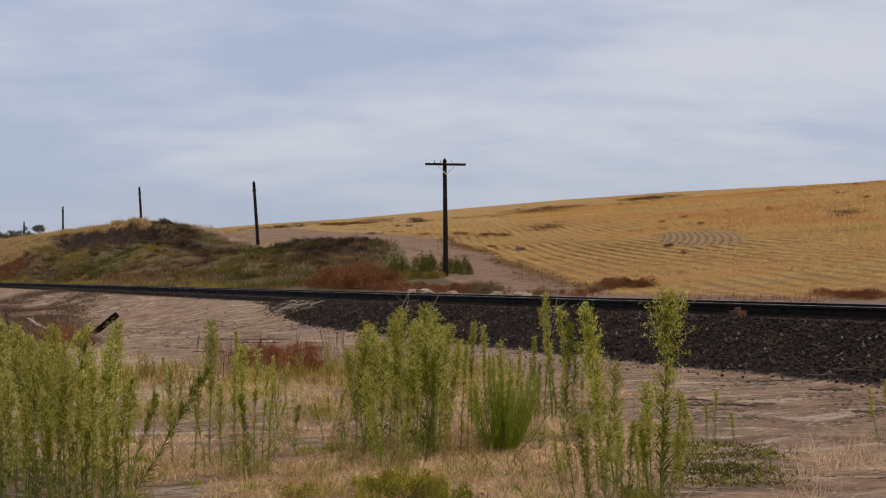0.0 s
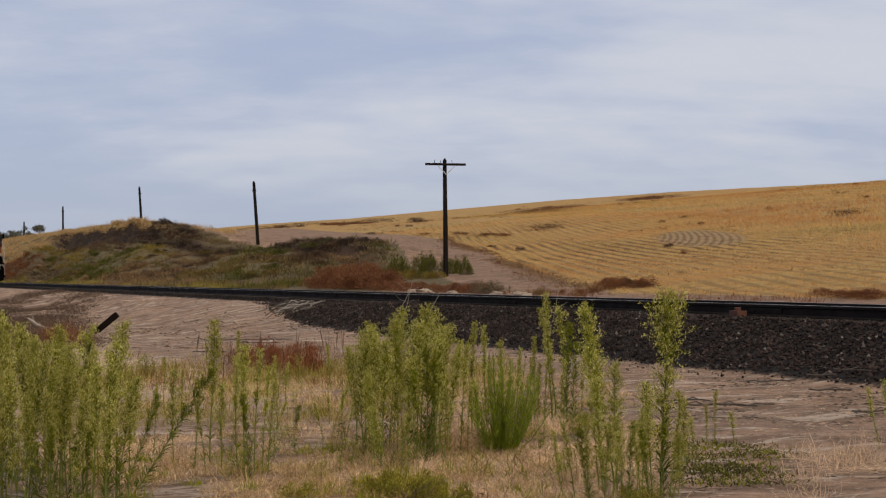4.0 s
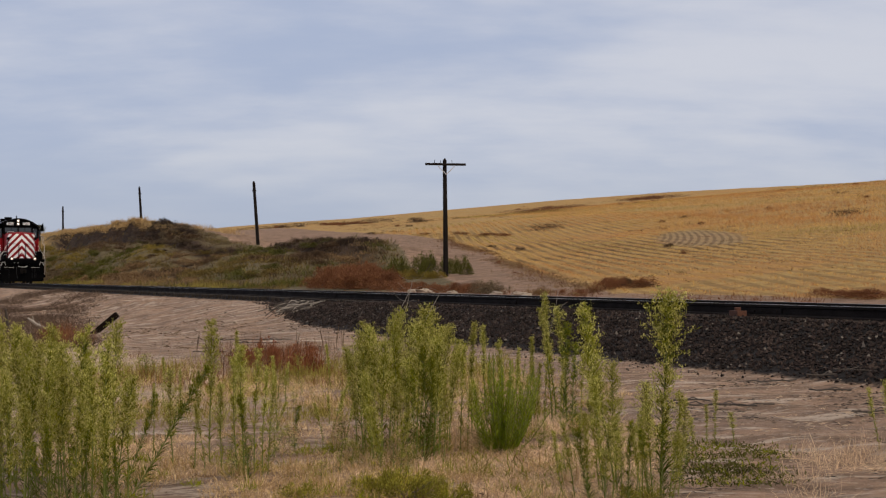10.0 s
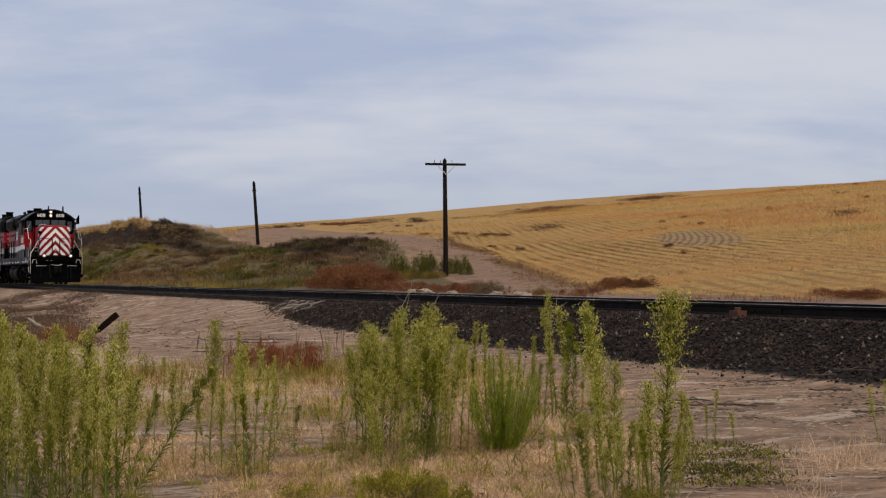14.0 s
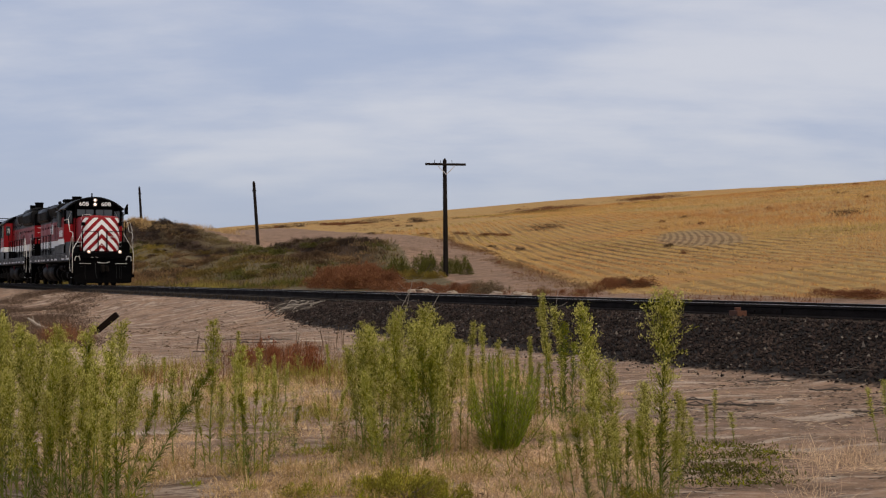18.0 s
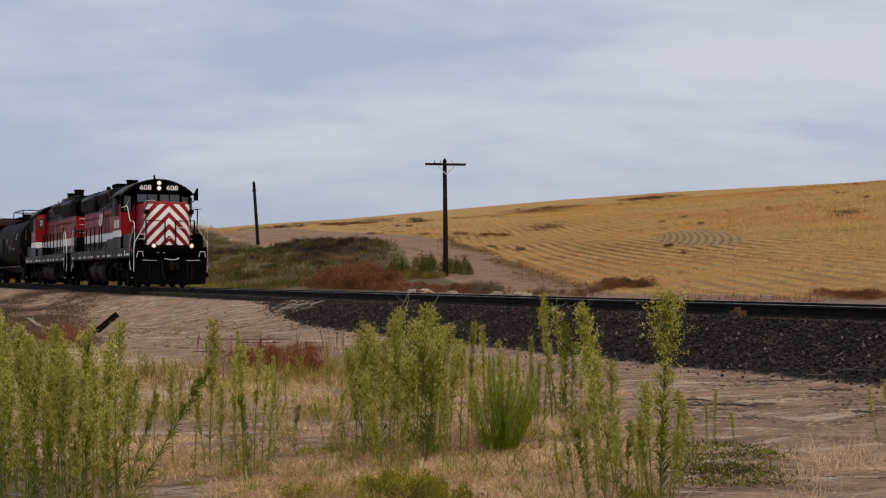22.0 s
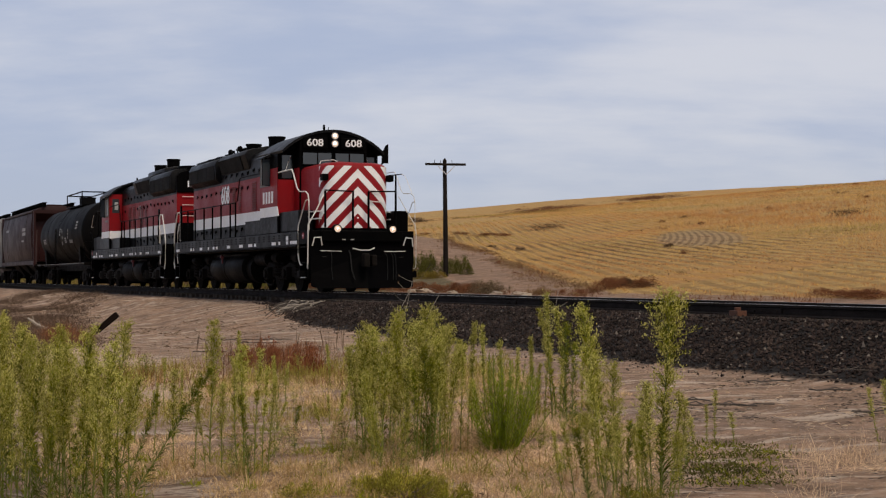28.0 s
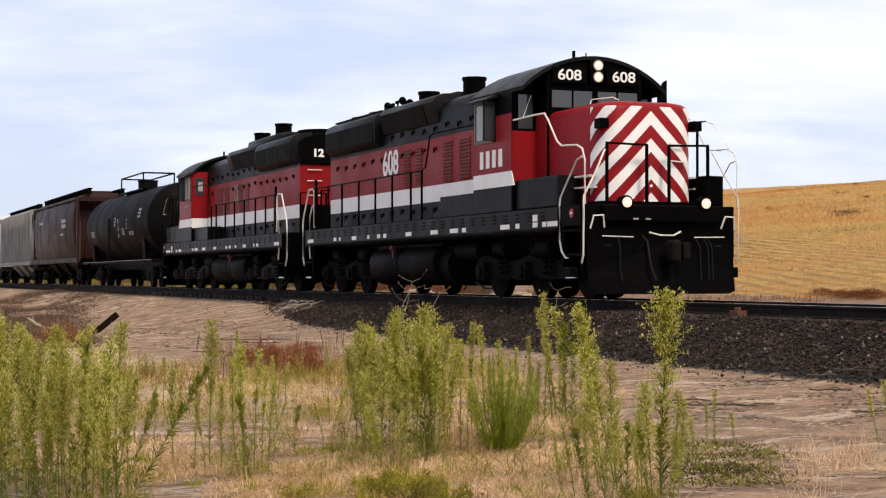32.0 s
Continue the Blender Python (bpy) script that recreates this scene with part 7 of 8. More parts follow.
    R = np.concatenate([R[near], rng.uniform(18, 46, 34000), rng.uniform(44, 108, 28000)])
    Q = field_edge(U) + R
    P = np.stack([ORIGIN.x + U * ALONG.x - Q * ASIDE.x, ORIGIN.y + U * ALONG.y - Q * ASIDE.y], 1)
    side = P[:, 0] / P[:, 1]
    keep = (side > -0.08) & (side < 0.29) & (rng.random(U.size) < 0.93) & (ripple(U * 0.22, Q * 0.22, 5.0) > -0.75) & (((10.7 * (P[:, 0] - 13.0) - 1.65 * (P[:, 1] - 84.5)) / 26.3) ** 2 + ((7.2 * (P[:, 0] - 13.0) + 1.35 * (P[:, 1] - 84.5)) / 26.3) ** 2 > 0.85)
    U, Q, R = U[keep], Q[keep], R[keep]
    drift = ripple(U * 0.05, Q * 0.19, 3.0) + 0.35 * ripple(U * 0.3, Q * 0.7, 1.0) + rng.normal(0, 0.12, len(U))
    tall = (0.20 + 0.10 * np.clip(drift, 0, 1) + 0.05 * rng.random(len(U))) * (0.35 + 0.65 * smooth(9, 19, R + 3 * ripple(U * 0.08, R * 0.1, 2.0)))
    for mat, pick, words in ((STUBBLE_RED, drift > 0.34, "orange-brown dry stubble drift on the slope"), (STUBBLE, (drift <= 0.34) & (drift > -0.28), "golden cut wheat stubble in drilled rows on the slope"), (STUBBLE_OLIVE, drift <= -0.28, "olive-gold stubble and weeds on the slope")):
        scatter("wheat_stubble", words, "stubble", mat, U[pick], -Q[pick], rng, 4, tall[pick], 0.07, 0.016, (35, 88))
    # ragged margin between the crop and the road
    u = rng.uniform(-84, -7, 900)
    q = field_edge(u) - np.abs(rng.normal(0, 0.55, len(u))) + 0.2
    tone = ripple(u * 0.5, q * 0.4, 3.0) + rng.normal(0, 0.3, len(u))
    for pick, mat, words in ((tone > 0.15, BANK_RUST, "rust-brown weeds on the margin of the field"), (tone <= 0.15, BANK_TAN, "tan dry grass on the margin of the field")):
        scatter("margin_weeds", words, "weeds", mat, u[pick], -q[pick], rng, 10, 0.16, 0.22, 0.016, (10, 80))
    # small darker tufts all over the stubble
    for i, (mat, words, n) in enumerate(((BRUSH_BROWN, "small brown tufts in the stubble", 2600), (BANK_OLIVE, "small olive tufts in the stubble", 1200), (BANK_RUST, "small rust-brown tufts in the stubble", 1500))):
        k, d = rng.uniform(-0.08, 0.285, n), np.sqrt(rng.uniform(46 ** 2, 190 ** 2, n))
        px, py = k * d - ORIGIN.x, d - ORIGIN.y
        u, v = px * ALONG.x + py * ALONG.y, px * ASIDE.x + py * ASIDE.y
        far = (v < -field_edge(u) - 1) & (ripple(u * 0.16 + i, v * 0.3, 2.0 + i) + rng.normal(0, 0.3, n) > 0.25)
        scatter("field_tufts", words, "weeds", mat, u[far], v[far], rng, 14, 0.13, 0.2, 0.014, (10, 75))
    # dull brown weed patches in the stubble: middle and half size, along and across
    for k0, d0, wk, wd, n in ((0.064, 206, 0.024, 30, 320), (0.125, 240, 0.018, 22, 260), (0.246, 92, 0.006, 3.5, 22), (0.062, 128, 0.010, 7, 34), (-0.10, 300, 0.03, 40, 160), (-0.045, 250, 0.02, 30, 120)):
        k = rng.normal(k0, wk * 0.5, n)
        d = rng.normal(d0, wd * 0.5, n)
        px, py = k * d - ORIGIN.x, d - ORIGIN.y
        scatter("field_weeds", "dull brown weed patch in the stubble", "weeds", BRUSH_BROWN if n < 200 else BANK_RUST, px * ALONG.x + py * ALONG.y, px * ASIDE.x + py * ASIDE.y, rng, 26, 0.24, 0.4, 0.03, (10, 75))
    # grass and weeds along the skyline
    for i in range(3):
        k = rng.uniform(-0.08, 0.29, 700)
        d = rng.uniform(100, 215, 700)
        px, py = k * d - ORIGIN.x, d - ORIGIN.y
        u, v = px * ALONG.x + py * ALONG.y, px * ASIDE.x + py * ASIDE.y
        far = (v < -field_edge(u) - 3) & patchy(u, v, 0.11, 2.0 + i, 0.5)
        scatter("field_weeds", ("dull brown weeds in the stubble", "straw-coloured tall grass in the stubble", "grey-green weeds in the stubble")[i], "weeds", (BRUSH_BROWN, STRAW, SAGE)[i], u[far], v[far], rng, 14, 0.32, 0.5, 0.03, (20, 88))


build_grass()


def bush_mesh(name, seed, mat, flat=0.75, count=900, leaf=0.075):
    """A metre-wide uneven shrub: leaf tufts on several lobes, with gaps."""
    rng = np.random.default_rng(seed)
    lobes = [(rng.normal(0, 0.22, 2), rng.uniform(0.18, 0.34)) for _ in range(7)]
    pts = []
    for (c, r) in lobes:
        n = count // 7
        d = ways(n, rng, -5, 90) * (r * rng.uniform(0.55, 1.05, n))[:, None]
        d[:, :2] += c
        d[:, 2] = np.abs(d[:, 2]) * 1.5 * flat + 0.04
        pts.append(d)
    p = np.concatenate(pts)
    out = p / (np.linalg.norm(p, axis=1, keepdims=True) + 1e-6) + ways(len(p), rng, -20, 80) * 0.8
    tip = p + out * (leaf * rng.uniform(0.5, 1.2, len(p)))[:, None]
    v, f = blades(p, tip, leaf * 0.42, rng)
    return cloud_mesh(name, v, f, mat)


def branch_mesh(seed):
    rng = random.Random(seed)
    g = Geo()
    for i in range(7):
        a, r = rng.uniform(0, 6.28), rng.uniform(0.2, 0.42)
        g.tube([(0, 0, -0.05), (0.4 * r * math.cos(a), 0.4 * r * math.sin(a), 0.13), (r * math.cos(a), r * math.sin(a), rng.uniform(0.18, 0.3))], 0.004, 4)
    return g.mesh("branches", CINDER)


BUSHES = {k: [bush_mesh("foliage", 100 + 10 * i + j, mat, flat, 2400, 0.036) for j in range(3)] for i, (k, mat, flat) in enumerate(
    (("sage", SAGE, 0.8), ("green", BRUSH_GREEN, 0.85), ("brown", BRUSH_BROWN, 0.7), ("russet", RUSSET, 0.8), ("yellow", YELLOW_BLOOM, 0.8), ("grass", STRAW, 0.8), ("rabbit", RABBITBRUSH, 0.8), ("tan", BANK_TAN, 0.8), ("dark", DARK_BRUSH, 0.85), ("olive", BANK_OLIVE, 0.8), ("grey_twig", GREY_BRUSH, 0.85), ("rust", RUST_WEED, 0.85)))}
BLOOMS = [bush_mesh("bloom", 900 + i, BRUSH_BLOOM, 0.82, 560, 0.022) for i in range(3)]
TWIGS = [branch_mesh(i) for i in range(3)]
BUSH_LABELS = {"rust": "rust-orange dried weed on the sand", "sage": "grey-brown sagebrush on the cut bank", "green": "dark green shrub beyond the track", "brown": "dry dark brown brush", "russet": "rust-red dried shrub beside the track",
               "yellow": "rabbitbrush with dull yellow bloom", "grass": "pale dry bunch grass", "rabbit": "low yellow-green brush on sand", "tan": "tan dry shrub on the cut bank", "dark": "dark bare-twigged shrub on the edge of the bank", "olive": "olive-brown shrub on the cut bank", "grey_twig": "grey leafless brush on the edge of the bank"}


FAR_SHRUBS = {k: [bush_mesh("foliage", 300 + 10 * i + j, me[0].materials[0], 0.8, 700, 0.06) for j in range(2)] for i, (k, me) in enumerate(BUSHES.items())}
FAR_LEAVES = {}


def far_bush(kind, u, v, wide, tall, rng):
    """One of the many shrubs far along the bank, which are joined by kind."""
    me = rng.choice(FAR_SHRUBS[kind])
    co = np.empty(len(me.vertices) * 3, np.float32)
    me.vertices.foreach_get("co", co)
    co = co.reshape(-1, 3) * np.array([wide, wide, tall])
    a, p = rng.uniform(0, 6.28), lay(u, v, -0.03)
    turned = np.stack([co[:, 0] * math.cos(a) - co[:, 1] * math.sin(a), co[:, 0] * math.sin(a) + co[:, 1] * math.cos(a), co[:, 2]], 1)
    FAR_LEAVES.setdefault(kind, []).append(turned + np.array(p))


def bush(kind, u, v, wide, tall, rng, name="shrub"):
    p = lay(u, v, -0.03)
    ob = thing(name, BUSH_LABELS[kind], "shrub", "shrubs beyond the track")
    ob.scale = (wide, wide * rng.uniform(0.85, 1.15), tall)
    ob.matrix_basis = pose(p.x, p.y, p.z, 0, 0, rng.uniform(0, 360)) @ Matrix.Diagonal((*ob.scale, 1))
    tagged(part("foliage", rng.choice(BUSHES[kind]), None, ob), kind="stuff")
    tagged(part("branch", rng.choice(TWIGS), None, ob), kind="stuff")
    if kind == "rabbit":
        tagged(part("bloom", rng.choice(BLOOMS), None, ob, "small yellow flower tips"), kind="stuff")


def build_bushes():
    rng = random.Random(12)

    def stand(n, kinds, u0, u1, q0, q1, w0, w1, h0, h1):
        for _ in range(n):
            w = rng.uniform(w0, w1)
            (bush if u1 > -75 else far_bush)(rng.choice(kinds), rng.uniform(u0, u1), -rng.uniform(q0, q1), w, rng.uniform(h0, h1), rng)
    # crest and face of the bank
    match = {"gold": "grass", "grey": "sage"}
    for _ in range(560):
        u, q = -46 - 118 * rng.random() ** 1.25, rng.uniform(4.8, 12.0)
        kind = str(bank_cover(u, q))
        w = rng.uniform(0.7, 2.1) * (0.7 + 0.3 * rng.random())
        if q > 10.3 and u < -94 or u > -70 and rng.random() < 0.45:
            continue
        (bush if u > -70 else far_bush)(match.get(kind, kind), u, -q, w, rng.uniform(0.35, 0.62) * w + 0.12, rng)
    stand(30, ["dark", "dark", "sage", "brown"], -103, -88, 12.4, 14.0, 1.2, 2.2, 0.7, 1.5)
    stand(26, ["sage", "grey_twig", "dark"], -104, -78, 10.0, 13.4, 1.0, 2.0, 0.6, 1.3)
    stand(16, ["dark", "brown"], -122, -104, 12.9, 13.6, 0.6, 1.2, 0.3, 0.7)
    stand(26, ["dark", "dark", "brown", "green"], -66, -47, 12.5, 14.2, 0.8, 1.6, 0.5, 1.0)
    stand(18, ["green", "green", "dark", "olive"], -82, -60, 10.5, 14.0, 0.9, 1.7, 0.6, 1.2)
    stand(16, ["grass", "tan", "green"], -130, -44, 4.5, 5.6, 0.5, 1.1, 0.3, 0.6)
    # russet belt and green shrubs near the first pole
    stand(28, ["russet"], -31.5, -24.0, 5.2, 7.5, 1.1, 1.8, 1.2, 2.3)
    stand(22, ["russet"], -24, -12.5, 4.8, 6.0, 0.7, 1.2, 0.5, 1.0)
    stand(10, ["russet", "tan"], -9.5, -4.5, 5.0, 6.4, 0.4, 0.7, 0.25, 0.5)
    for k, d, w, h, kind in ((-0.0325, 72, 0.9, 1.7, "green"), (-0.026, 71, 1.1, 2.2, "green"), (-0.019, 70, 0.9, 1.2, "yellow"), (-0.0135, 70, 1.2, 2.3, "green"), (-0.010, 70.5, 0.9, 2.5, "green"), (-0.006, 71.5, 1.1, 1.8, "green"),
                             (-0.001, 72, 0.9, 1.7, "green"), (0.006, 71.5, 0.9, 1.5, "green"), (0.0105, 69, 1.0, 1.9, "green"), (0.0145, 68, 0.7, 1.2, "green"), (-0.023, 68.5, 0.9, 1.1, "yellow"), (-0.010, 68, 0.9, 0.9, "yellow"), (-0.003, 68, 0.8, 0.7, "yellow")):
        bush(kind, *at_view(k, d), w, h, rng)
    stand(4, ["sage"], -12.0, -10.8, 4.8, 5.4, 0.5, 0.8, 0.6, 1.0)
    stand(8, ["russet", "brown"], -9.4, -7.0, 7.4, 8.4, 0.6, 1.0, 0.5, 0.85)
    stand(8, ["russet"], 3.4, 6.6, 6.0, 7.0, 0.6, 1.0, 0.3, 0.5)
    # weeds on the road's edge and on the far rim
    stand(12, ["brown", "russet", "grass"], -115, -75, 31.5, 35, 1.2, 2.2, 0.35, 0.7)
    stand(12, ["brown", "russet"], -190, -130, 46, 56, 1.8, 3.4, 0.7, 1.2)
    bush("green", -131.5, -15.5, 2.0, 1.4, rng)
    # rust-red weeds on the sand this side of the track
    for k, d, w, h in ((-0.118, 24.6, 0.30, 0.7), (-0.108, 23.6, 0.34, 1.1), (-0.101, 24.2, 0.26, 0.9), (-0.094, 23.2, 0.40, 0.75), (-0.086, 22.9, 0.36, 1.0), (-0.0795, 22.5, 0.42, 0.85), (-0.090, 22.2, 0.3, 0.5), (-0.073, 22.8, 0.25, 0.5), (-0.104, 22.6, 0.24, 0.45)):
        u, v = at_view(k, d)
        bush("rust", u, v, w, h, rng, "dried_weed")
    # rabbitbrush close to the tripod
    for x, d, w, h in ((-0.46, 10.6, 0.34, 0.46), (-0.33, 10.7, 0.36, 0.55), (-0.21, 10.5, 0.40, 0.52), (-0.08, 10.7, 0.30, 0.42), (0.06, 10.3, 0.3, 0.42), (-0.9, 10.4, 0.3, 0.36), (1.2, 9.9, 0.3, 0.36)):
        u, v = at_view(x / 10, d)
        bush("rabbit", u, v, w, h, rng, "rabbitbrush")
    # dark tumbleweeds in the stubble
    for k, d, w in ((0.1454, 68, 0.9), (0.135, 78, 0.8), (0.1454, 118, 1.4), (0.156, 104, 1.0), (0.241, 132, 2.0), (0.205, 170, 2.0), (0.118, 185, 2.2), (0.128, 190, 2.4), (0.108, 180, 1.6),
                    (0.045, 235, 2.0), (0.072, 225, 2.0), (0.25, 160, 2.0), (-0.02, 160, 1.8), (-0.028, 165, 1.6)):
        u, v = at_view(k, d)
        bush(rng.choice(["brown", "russet", "tan"]), u, v, w * 0.5, 0.3 + 0.16 * w, rng, "tumbleweed")
    for i in range(12):
        u, v = at_view(rng.uniform(0.02, 0.27), rng.uniform(70, 150))
        bush(rng.choice(["brown", "russet", "grass"]), u, v, rng.uniform(0.4, 0.9), rng.uniform(0.4, 0.7), rng, "tumbleweed")


build_bushes()
for kind, leaves in FAR_LEAVES.items():
    leaves = np.concatenate(leaves)
    tagged(new("bank_shrubs", cloud_mesh("bank_shrubs", leaves, np.arange(len(leaves)).reshape(-1, 4), BUSHES[kind][0].materials[0])), BUSH_LABELS[kind], "shrubs", kind="stuff")


def far_tree(k, d, z, wide, tall, seed):
    rng = np.random.default_rng(seed)
    ob = thing("tree", "small grey-green tree far behind the hill, haze in its leaf colour", "tree", "far trees", pose(k * d, d, z))
    g = Geo().cyl((0, 0, -3), (0, 0, tall * 0.5), 0.16, 8, 0.1)
    for i in range(4):
        a = 1.6 * i
        g.cyl((0, 0, tall * 0.35), (wide * 0.28 * math.cos(a), wide * 0.28 * math.sin(a), tall * 0.7), 0.08, 6, 0.03)
    part("trunk", g, CINDER, ob)
    n = 900
    c = rng.normal(0, 1, (9, 3)) * np.array([wide * 0.2, wide * 0.2, tall * 0.14]) + np.array([0, 0, tall * 0.6])
    p = c[rng.integers(0, 9, n)] + ways(n, rng, -60, 90) * rng.uniform(0.2, 1.0, n)[:, None] * np.array([wide * 0.2, wide * 0.2, tall * 0.2])
    v, f = blades(p, p + ways(n, rng, -40, 80) * 0.35, 0.2, rng)
    part("crown", cloud_mesh("crown", v, f, FAR_LEAF), None, ob)


for k, d, z, w, t, sd in ((-0.2440, 420, 10.2, 5.6, 4.0, 1), (-0.2490, 440, 9.6, 4.0, 2.8, 2), (-0.2550, 440, 9.6, 5.0, 3.2, 3), (-0.2605, 430, 9.6, 4.5, 3.0, 4), (-0.2660, 440, 9.4, 5.0, 3.4, 5), (-0.2255, 400, 9.6, 2.4, 2.0, 6)):
    far_tree(k, d, z, w, t, sd)


def rock_mesh(seed):
    rng = np.random.default_rng(seed)
    bm = bmesh.new()
    bmesh.ops.create_icosphere(bm, subdivisions=2, radius=1.0)
    for vert in bm.verts:
        vert.co *= 0.75 + 0.5 * noise.noise(vert.co * 1.3 + Vector((seed, 0, 0)))
        vert.co.z *= 0.7
    me = bpy.data.meshes.new("rock")
    bm.to_mesh(me)
    bm.free()
    me.materials.append(ROCK)
    return me


def build_loose():
    rng = random.Random(31)
    rocks = [rock_mesh(i) for i in range(4)]
    spots = [(-16.3, -4.4, 0.30), (-15.6, -4.6, 0.38), (-14.6, -4.4, 0.22), (-13.2, -4.5, 0.2), (-12.6, -4.4, 0.22), (-9.8, -4.6, 0.24), (-9.0, -4.4, 0.22), (-8.2, -4.6, 0.26), (-7.2, -4.4, 0.2)]
    for u, v, r in spots:
        p = lay(u, v, 0.06)
        ob = new("rock", rng.choice(rocks))
        ob.matrix_basis = pose(p.x, p.y, p.z, 0, 0, rng.uniform(0, 360)) @ Matrix.Diagonal((r * 1.05, r * 0.8, r * 0.6, 1))
        tagged(ob, "pale sandy boulder at the far foot of the track", "rock", "pale boulders")
    for i in range(46):
        u, v = rng.uniform(-14, 20), rng.uniform(3.0, 7.5)
        r = rng.uniform(0.02, 0.055)
        p = lay(u, v, r * 0.3)
        ob = new("stone", rng.choice(rocks))
        ob.matrix_basis = pose(p.x, p.y, p.z, 0, 0, rng.uniform(0, 360)) @ Matrix.Diagonal((r * 1.3, r, r, 1))
        tagged(ob, "small pale stone on bare sand", "stone", "small stones on the sand")
    # bleached branches where the ballast begins
    p = lay(-7.0, 2.2, 0) + Vector((0.12, 0.0, 0.0))
    pile = thing("branch_pile", "tangled heap of bleached dead branches beside the ballast", "branch pile", m=pose(p.x, p.y, p.z))
    for i in range(64):
        a, l = rng.uniform(-0.35, 0.75), rng.uniform(0.3, 0.85)
        x0, y0 = rng.uniform(-0.45, 0.75), rng.uniform(-0.7, 0.7)
        z0 = rng.uniform(-0.02, 0.26)
        z1 = z0 - l * rng.uniform(0.15, 0.55)
        part("branch", Geo().tube([(x0, y0, z0), (x0 - 0.5 * l * math.cos(a), y0 - 0.5 * l * math.sin(a), (z0 + z1) / 2 + rng.uniform(0.02, 0.10)), (x0 - l * math.cos(a + rng.uniform(-0.5, 0.5)), y0 - l * math.sin(a), z1)], rng.uniform(0.007, 0.015), 5), DEADWOOD if rng.random() < 0.5 else CINDER, pile)
    # thin dead stalks that arch out of the weeds
    for x, d, h, bow in ((-0.42, 13.2, 1.30, 0.30), (-0.30, 13.4, 1.36, 0.16), (-0.24, 13.0, 1.30, 0.30), (0.62, 14.6, 1.25, 0.12), (-1.75, 15.0, 0.95, 0.1)):
        u, v = at_view(x / 10, d)
        p = lay(u, v, -0.02)
        stalk = thing("dead_stalk", "thin bleached dead weed stalk with dried buds", "weed", "dead stalks among the weeds", pose(p.x, p.y, p.z))
        curve = [(bow * (k / 8) ** 3 + 0.01 * math.sin(2.1 * k), 0.01 * math.cos(1.7 * k), h * (k / 8) * (1 - 0.03 * bow * (k / 8) ** 3)) for k in range(9)]
        part("stem", Geo().tube(curve, 0.0017, 5), DEADWOOD, stalk)
        for k in (6, 7, 8):
            a, b, c = curve[k]
            for side in (-1, 1):
                l = rng.uniform(0.05, 0.13)
                tip = (a + side * l, b + rng.uniform(-0.04, 0.04), c + l * rng.uniform(0.2, 0.9))
                twig = part("twig", Geo().tube([(a, b, c), (a + side * l * 0.6, b, c + l * 0.25), tip], 0.001, 4), DEADWOOD, stalk)
                part("bud", Geo().cyl((tip[0], tip[1], tip[2] - 0.006), (tip[0], tip[1], tip[2] + 0.008), 0.005, 6, 0.002), BRUSH_BROWN, twig)
    # old beam half buried in the slope
    u, v = at_view(-0.2055, 42)
    p = lay(u, v, 0.0)
    tagged(new("old_tie", Geo().box(-0.56, 0.47, -0.10, 0.10, -0.075, 0.075).mesh("old_tie", BEAM, 0.015)), "discarded dark railway tie lying on the sandy slope", "railway tie").matrix_basis = pose(p.x, p.y, p.z + 0.20, 0, -40, 4)
    for k, d, l, tilt, turn, mat in ((-0.2415, 44, 0.5, 55, 20, DEADWOOD), (-0.2395, 44, 0.35, 70, 50, DEADWOOD), (-0.2655, 42, 1.0, 55, 15, DEADWOOD), (-0.2625, 44, 0.6, 20, 80, CINDER)):
        u, v = at_view(k, d)
        p = lay(u, v, 0.05)
        g = Geo().cyl((0, 0, -0.1), (0, 0, l), 0.045, 8, 0.03)
        g.cyl((0, 0, l * 0.6), (0.12, 0.05, l * 0.85), 0.015, 5, 0.008)
        tagged(new("dead_branch", g.mesh("dead_branch", mat)), "grey dead branch sticking out of the slope", "branch", "dead branches").matrix_basis = pose(p.x, p.y, p.z, 0, -tilt, turn)
    # dark roots on the sand
    for k, d, l in ((0.197, 19.3, 0.55), (0.208, 19.4, 0.35), (0.232, 19.2, 0.5), (0.252, 18.9, 0.6), (0.234, 17.8, 0.45), (0.163, 16.9, 0.9), (0.182, 16.8, 0.8), (0.15, 17.0, 0.5), (0.26, 15.5, 0.4), (-0.125, 34, 1.4), (-0.11, 33.5, 1.2), (-0.10, 34, 0.8), (-0.14, 30, 0.7)):
        u, v = at_view(k, d)
        p = lay(u, v, 0.015)
        pts, x, y = [], -l / 2, 0.0
        while x < l / 2:
            pts.append((x, y, 0.012 + 0.02 * rng.random()))
            x += 0.09
            y += rng.gauss(0, 0.035)
        g = Geo().tube(pts, 0.0085, 5)
        if len(pts) > 4:
            g.tube([pts[2], (pts[2][0] + 0.1, pts[2][1] + 0.1, 0.05), (pts[2][0] + 0.16, pts[2][1] + 0.15, 0.02)], 0.006, 4)
        tagged(new("dead_root", g.mesh("dead_root", CINDER)), "dark dead root lying on bare sand", "root", "dead roots").matrix_basis = pose(p.x, p.y, p.z, 0, 0, rng.uniform(-18, 8))
    # gravel and clods
    r2 = np.random.default_rng(8)
    u, v = view_places(r2, 46000, -2.8, 2.9, 9.5, 34)
    keep = (v > 2.8) & (ripple(u * 0.9, v * 1.6, 3.0) + r2.normal(0, 0.35, len(u)) > 0.0)
    u, v = u[keep], v[keep]
    z = height(u, v)
    s = r2.uniform(0.004, 0.014, len(u)) * np.where(r2.random(len(u)) < 0.07, 1.9, 1.0)
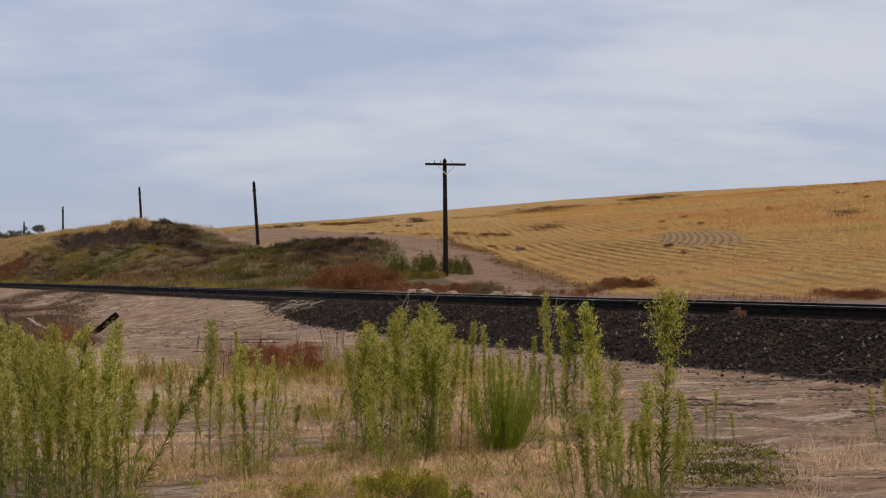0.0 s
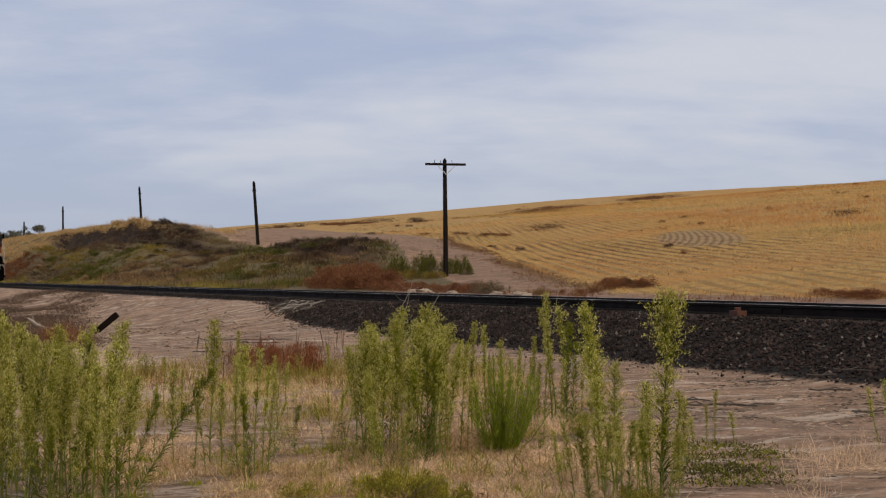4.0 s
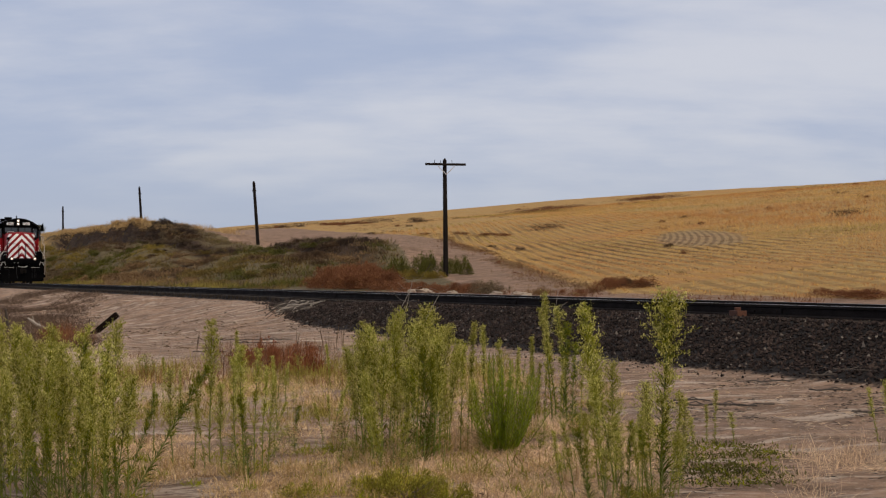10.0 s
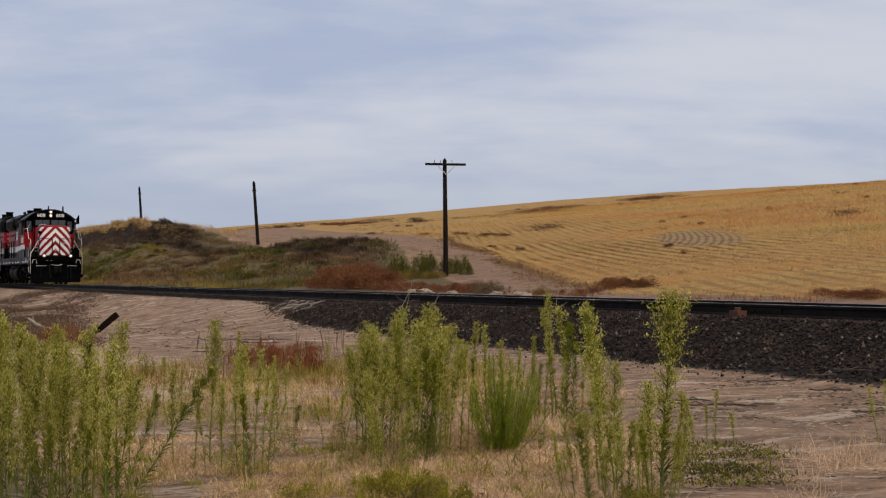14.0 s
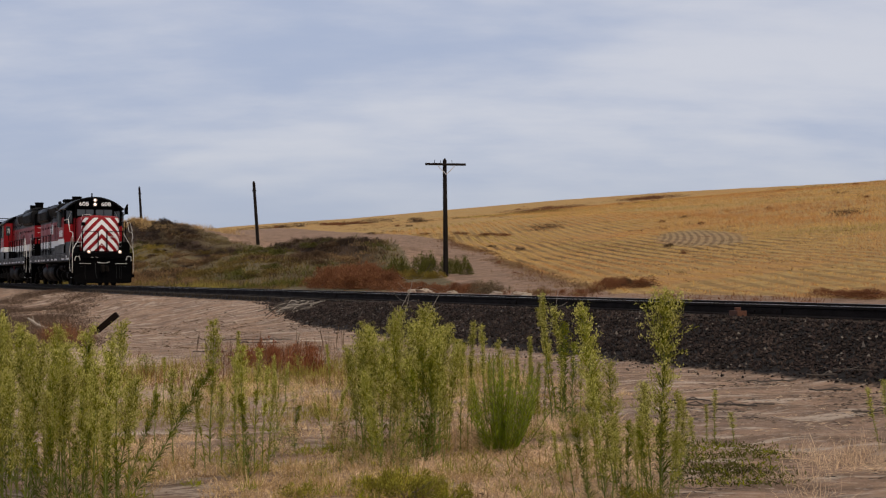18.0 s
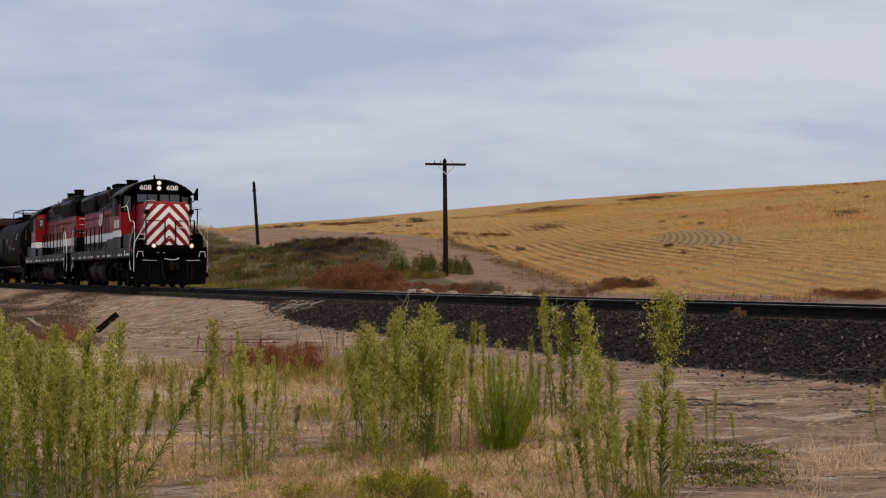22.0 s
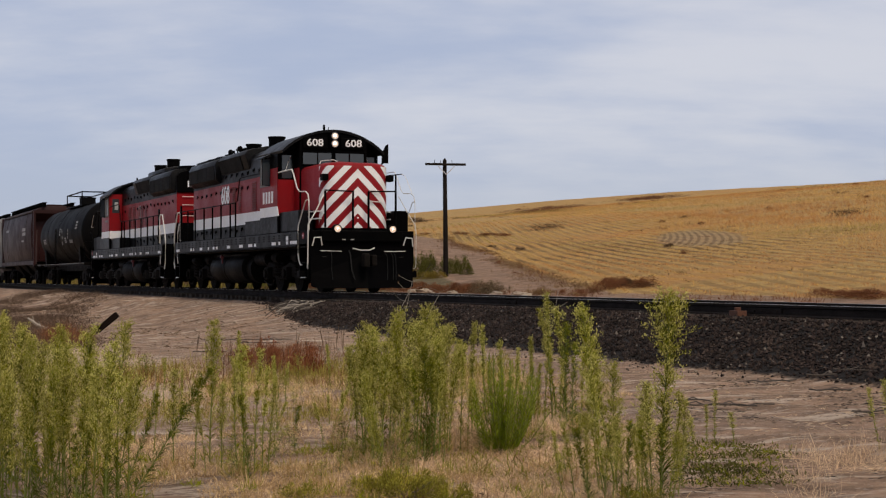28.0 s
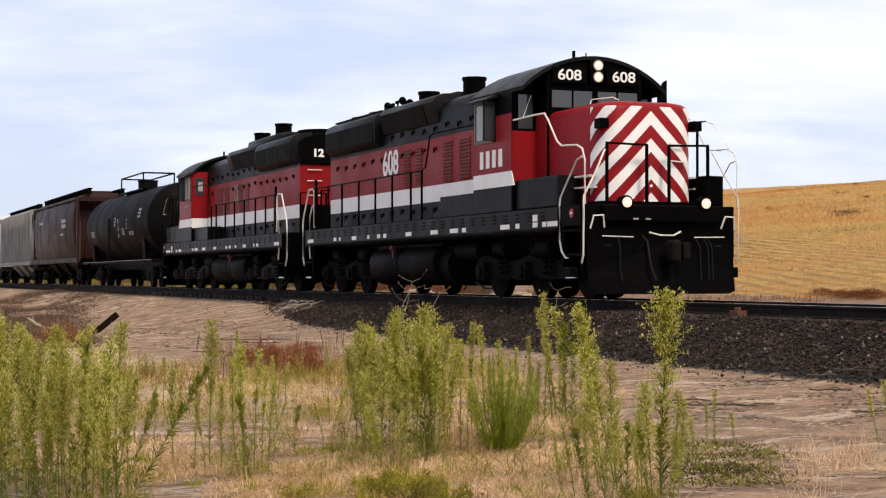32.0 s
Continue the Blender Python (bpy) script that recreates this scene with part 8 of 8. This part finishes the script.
    c = np.array([(1, 0, 0), (0.3, 0.95, 0), (-0.8, 0.6, 0), (-0.8, -0.6, 0), (0.3, -0.95, 0), (0.2, 0.1, 0.6)], float)
    base = np.stack([ORIGIN.x + u * ALONG.x + v * ASIDE.x, ORIGIN.y + u * ALONG.y + v * ASIDE.y, z], 1)
    c = c[None] * r2.uniform(0.5, 1.4, (len(u), 6, 3)) + r2.normal(0, 0.12, (len(u), 6, 3))
    verts = base[:, None] + c * s[:, None, None]
    f = np.array([(0, 1, 5), (1, 2, 5), (2, 3, 5), (3, 4, 5), (4, 0, 5)])
    tagged(new("gravel", cloud_mesh("gravel", verts, (f[None] + 6 * np.arange(len(u))[:, None, None]).reshape(-1, 3), GRAVEL)), "brown gravel and clods strewn over the sand", "gravel", kind="stuff")


GRAVEL = surface("brown_gravel", (0.33, 0.24, 0.175), (0.13, 0.095, 0.072), 0.9, grain=30, stain=2, bump=0.1, island=0.6, spec=0.15)
build_loose()

SPEED = 4.176


def motions():
    """The train rolls at an even speed; its wheels turn with it; the tall weeds rock in the wind."""
    for ob, back in TRAIN:
        walk(ob, [(t, on_track(SPEED * (t - 32.0) + back, 0, 0, 180 if ob["turned"] else 0)) for t in (0.0, 16.0, 32.0)])
    times = [i * 4 / 30 for i in range(241)]
    for ob, x, r in WHEELS:
        top = ob.parent.parent
        sign = -1 if top["turned"] else 1
        walk(ob, [(t, pose(x, 0, r, 0, math.degrees(sign * SPEED * t / r), 0)) for t in times])

    for i, (ob, (x, y, z, back, side), tall) in enumerate(SWAY):
        rng = random.Random(500 + i)
        ph, amp = rng.uniform(0, 6.28), rng.uniform(0.9, 1.9)
        rows = []
        for k in range(41):
            t = 0.8 * k
            gust = math.sin(0.55 * t + 0.25 * x) + 0.5 * math.sin(1.3 * t + 0.6 * x)
            swing = amp * (0.7 * gust + 0.7 * math.sin(3.1 * t + ph))
            rows.append((t, pose(x, y, z, back + 0.4 * swing * math.cos(ph), side + swing, 0)))
        walk(ob, rows)


motions()
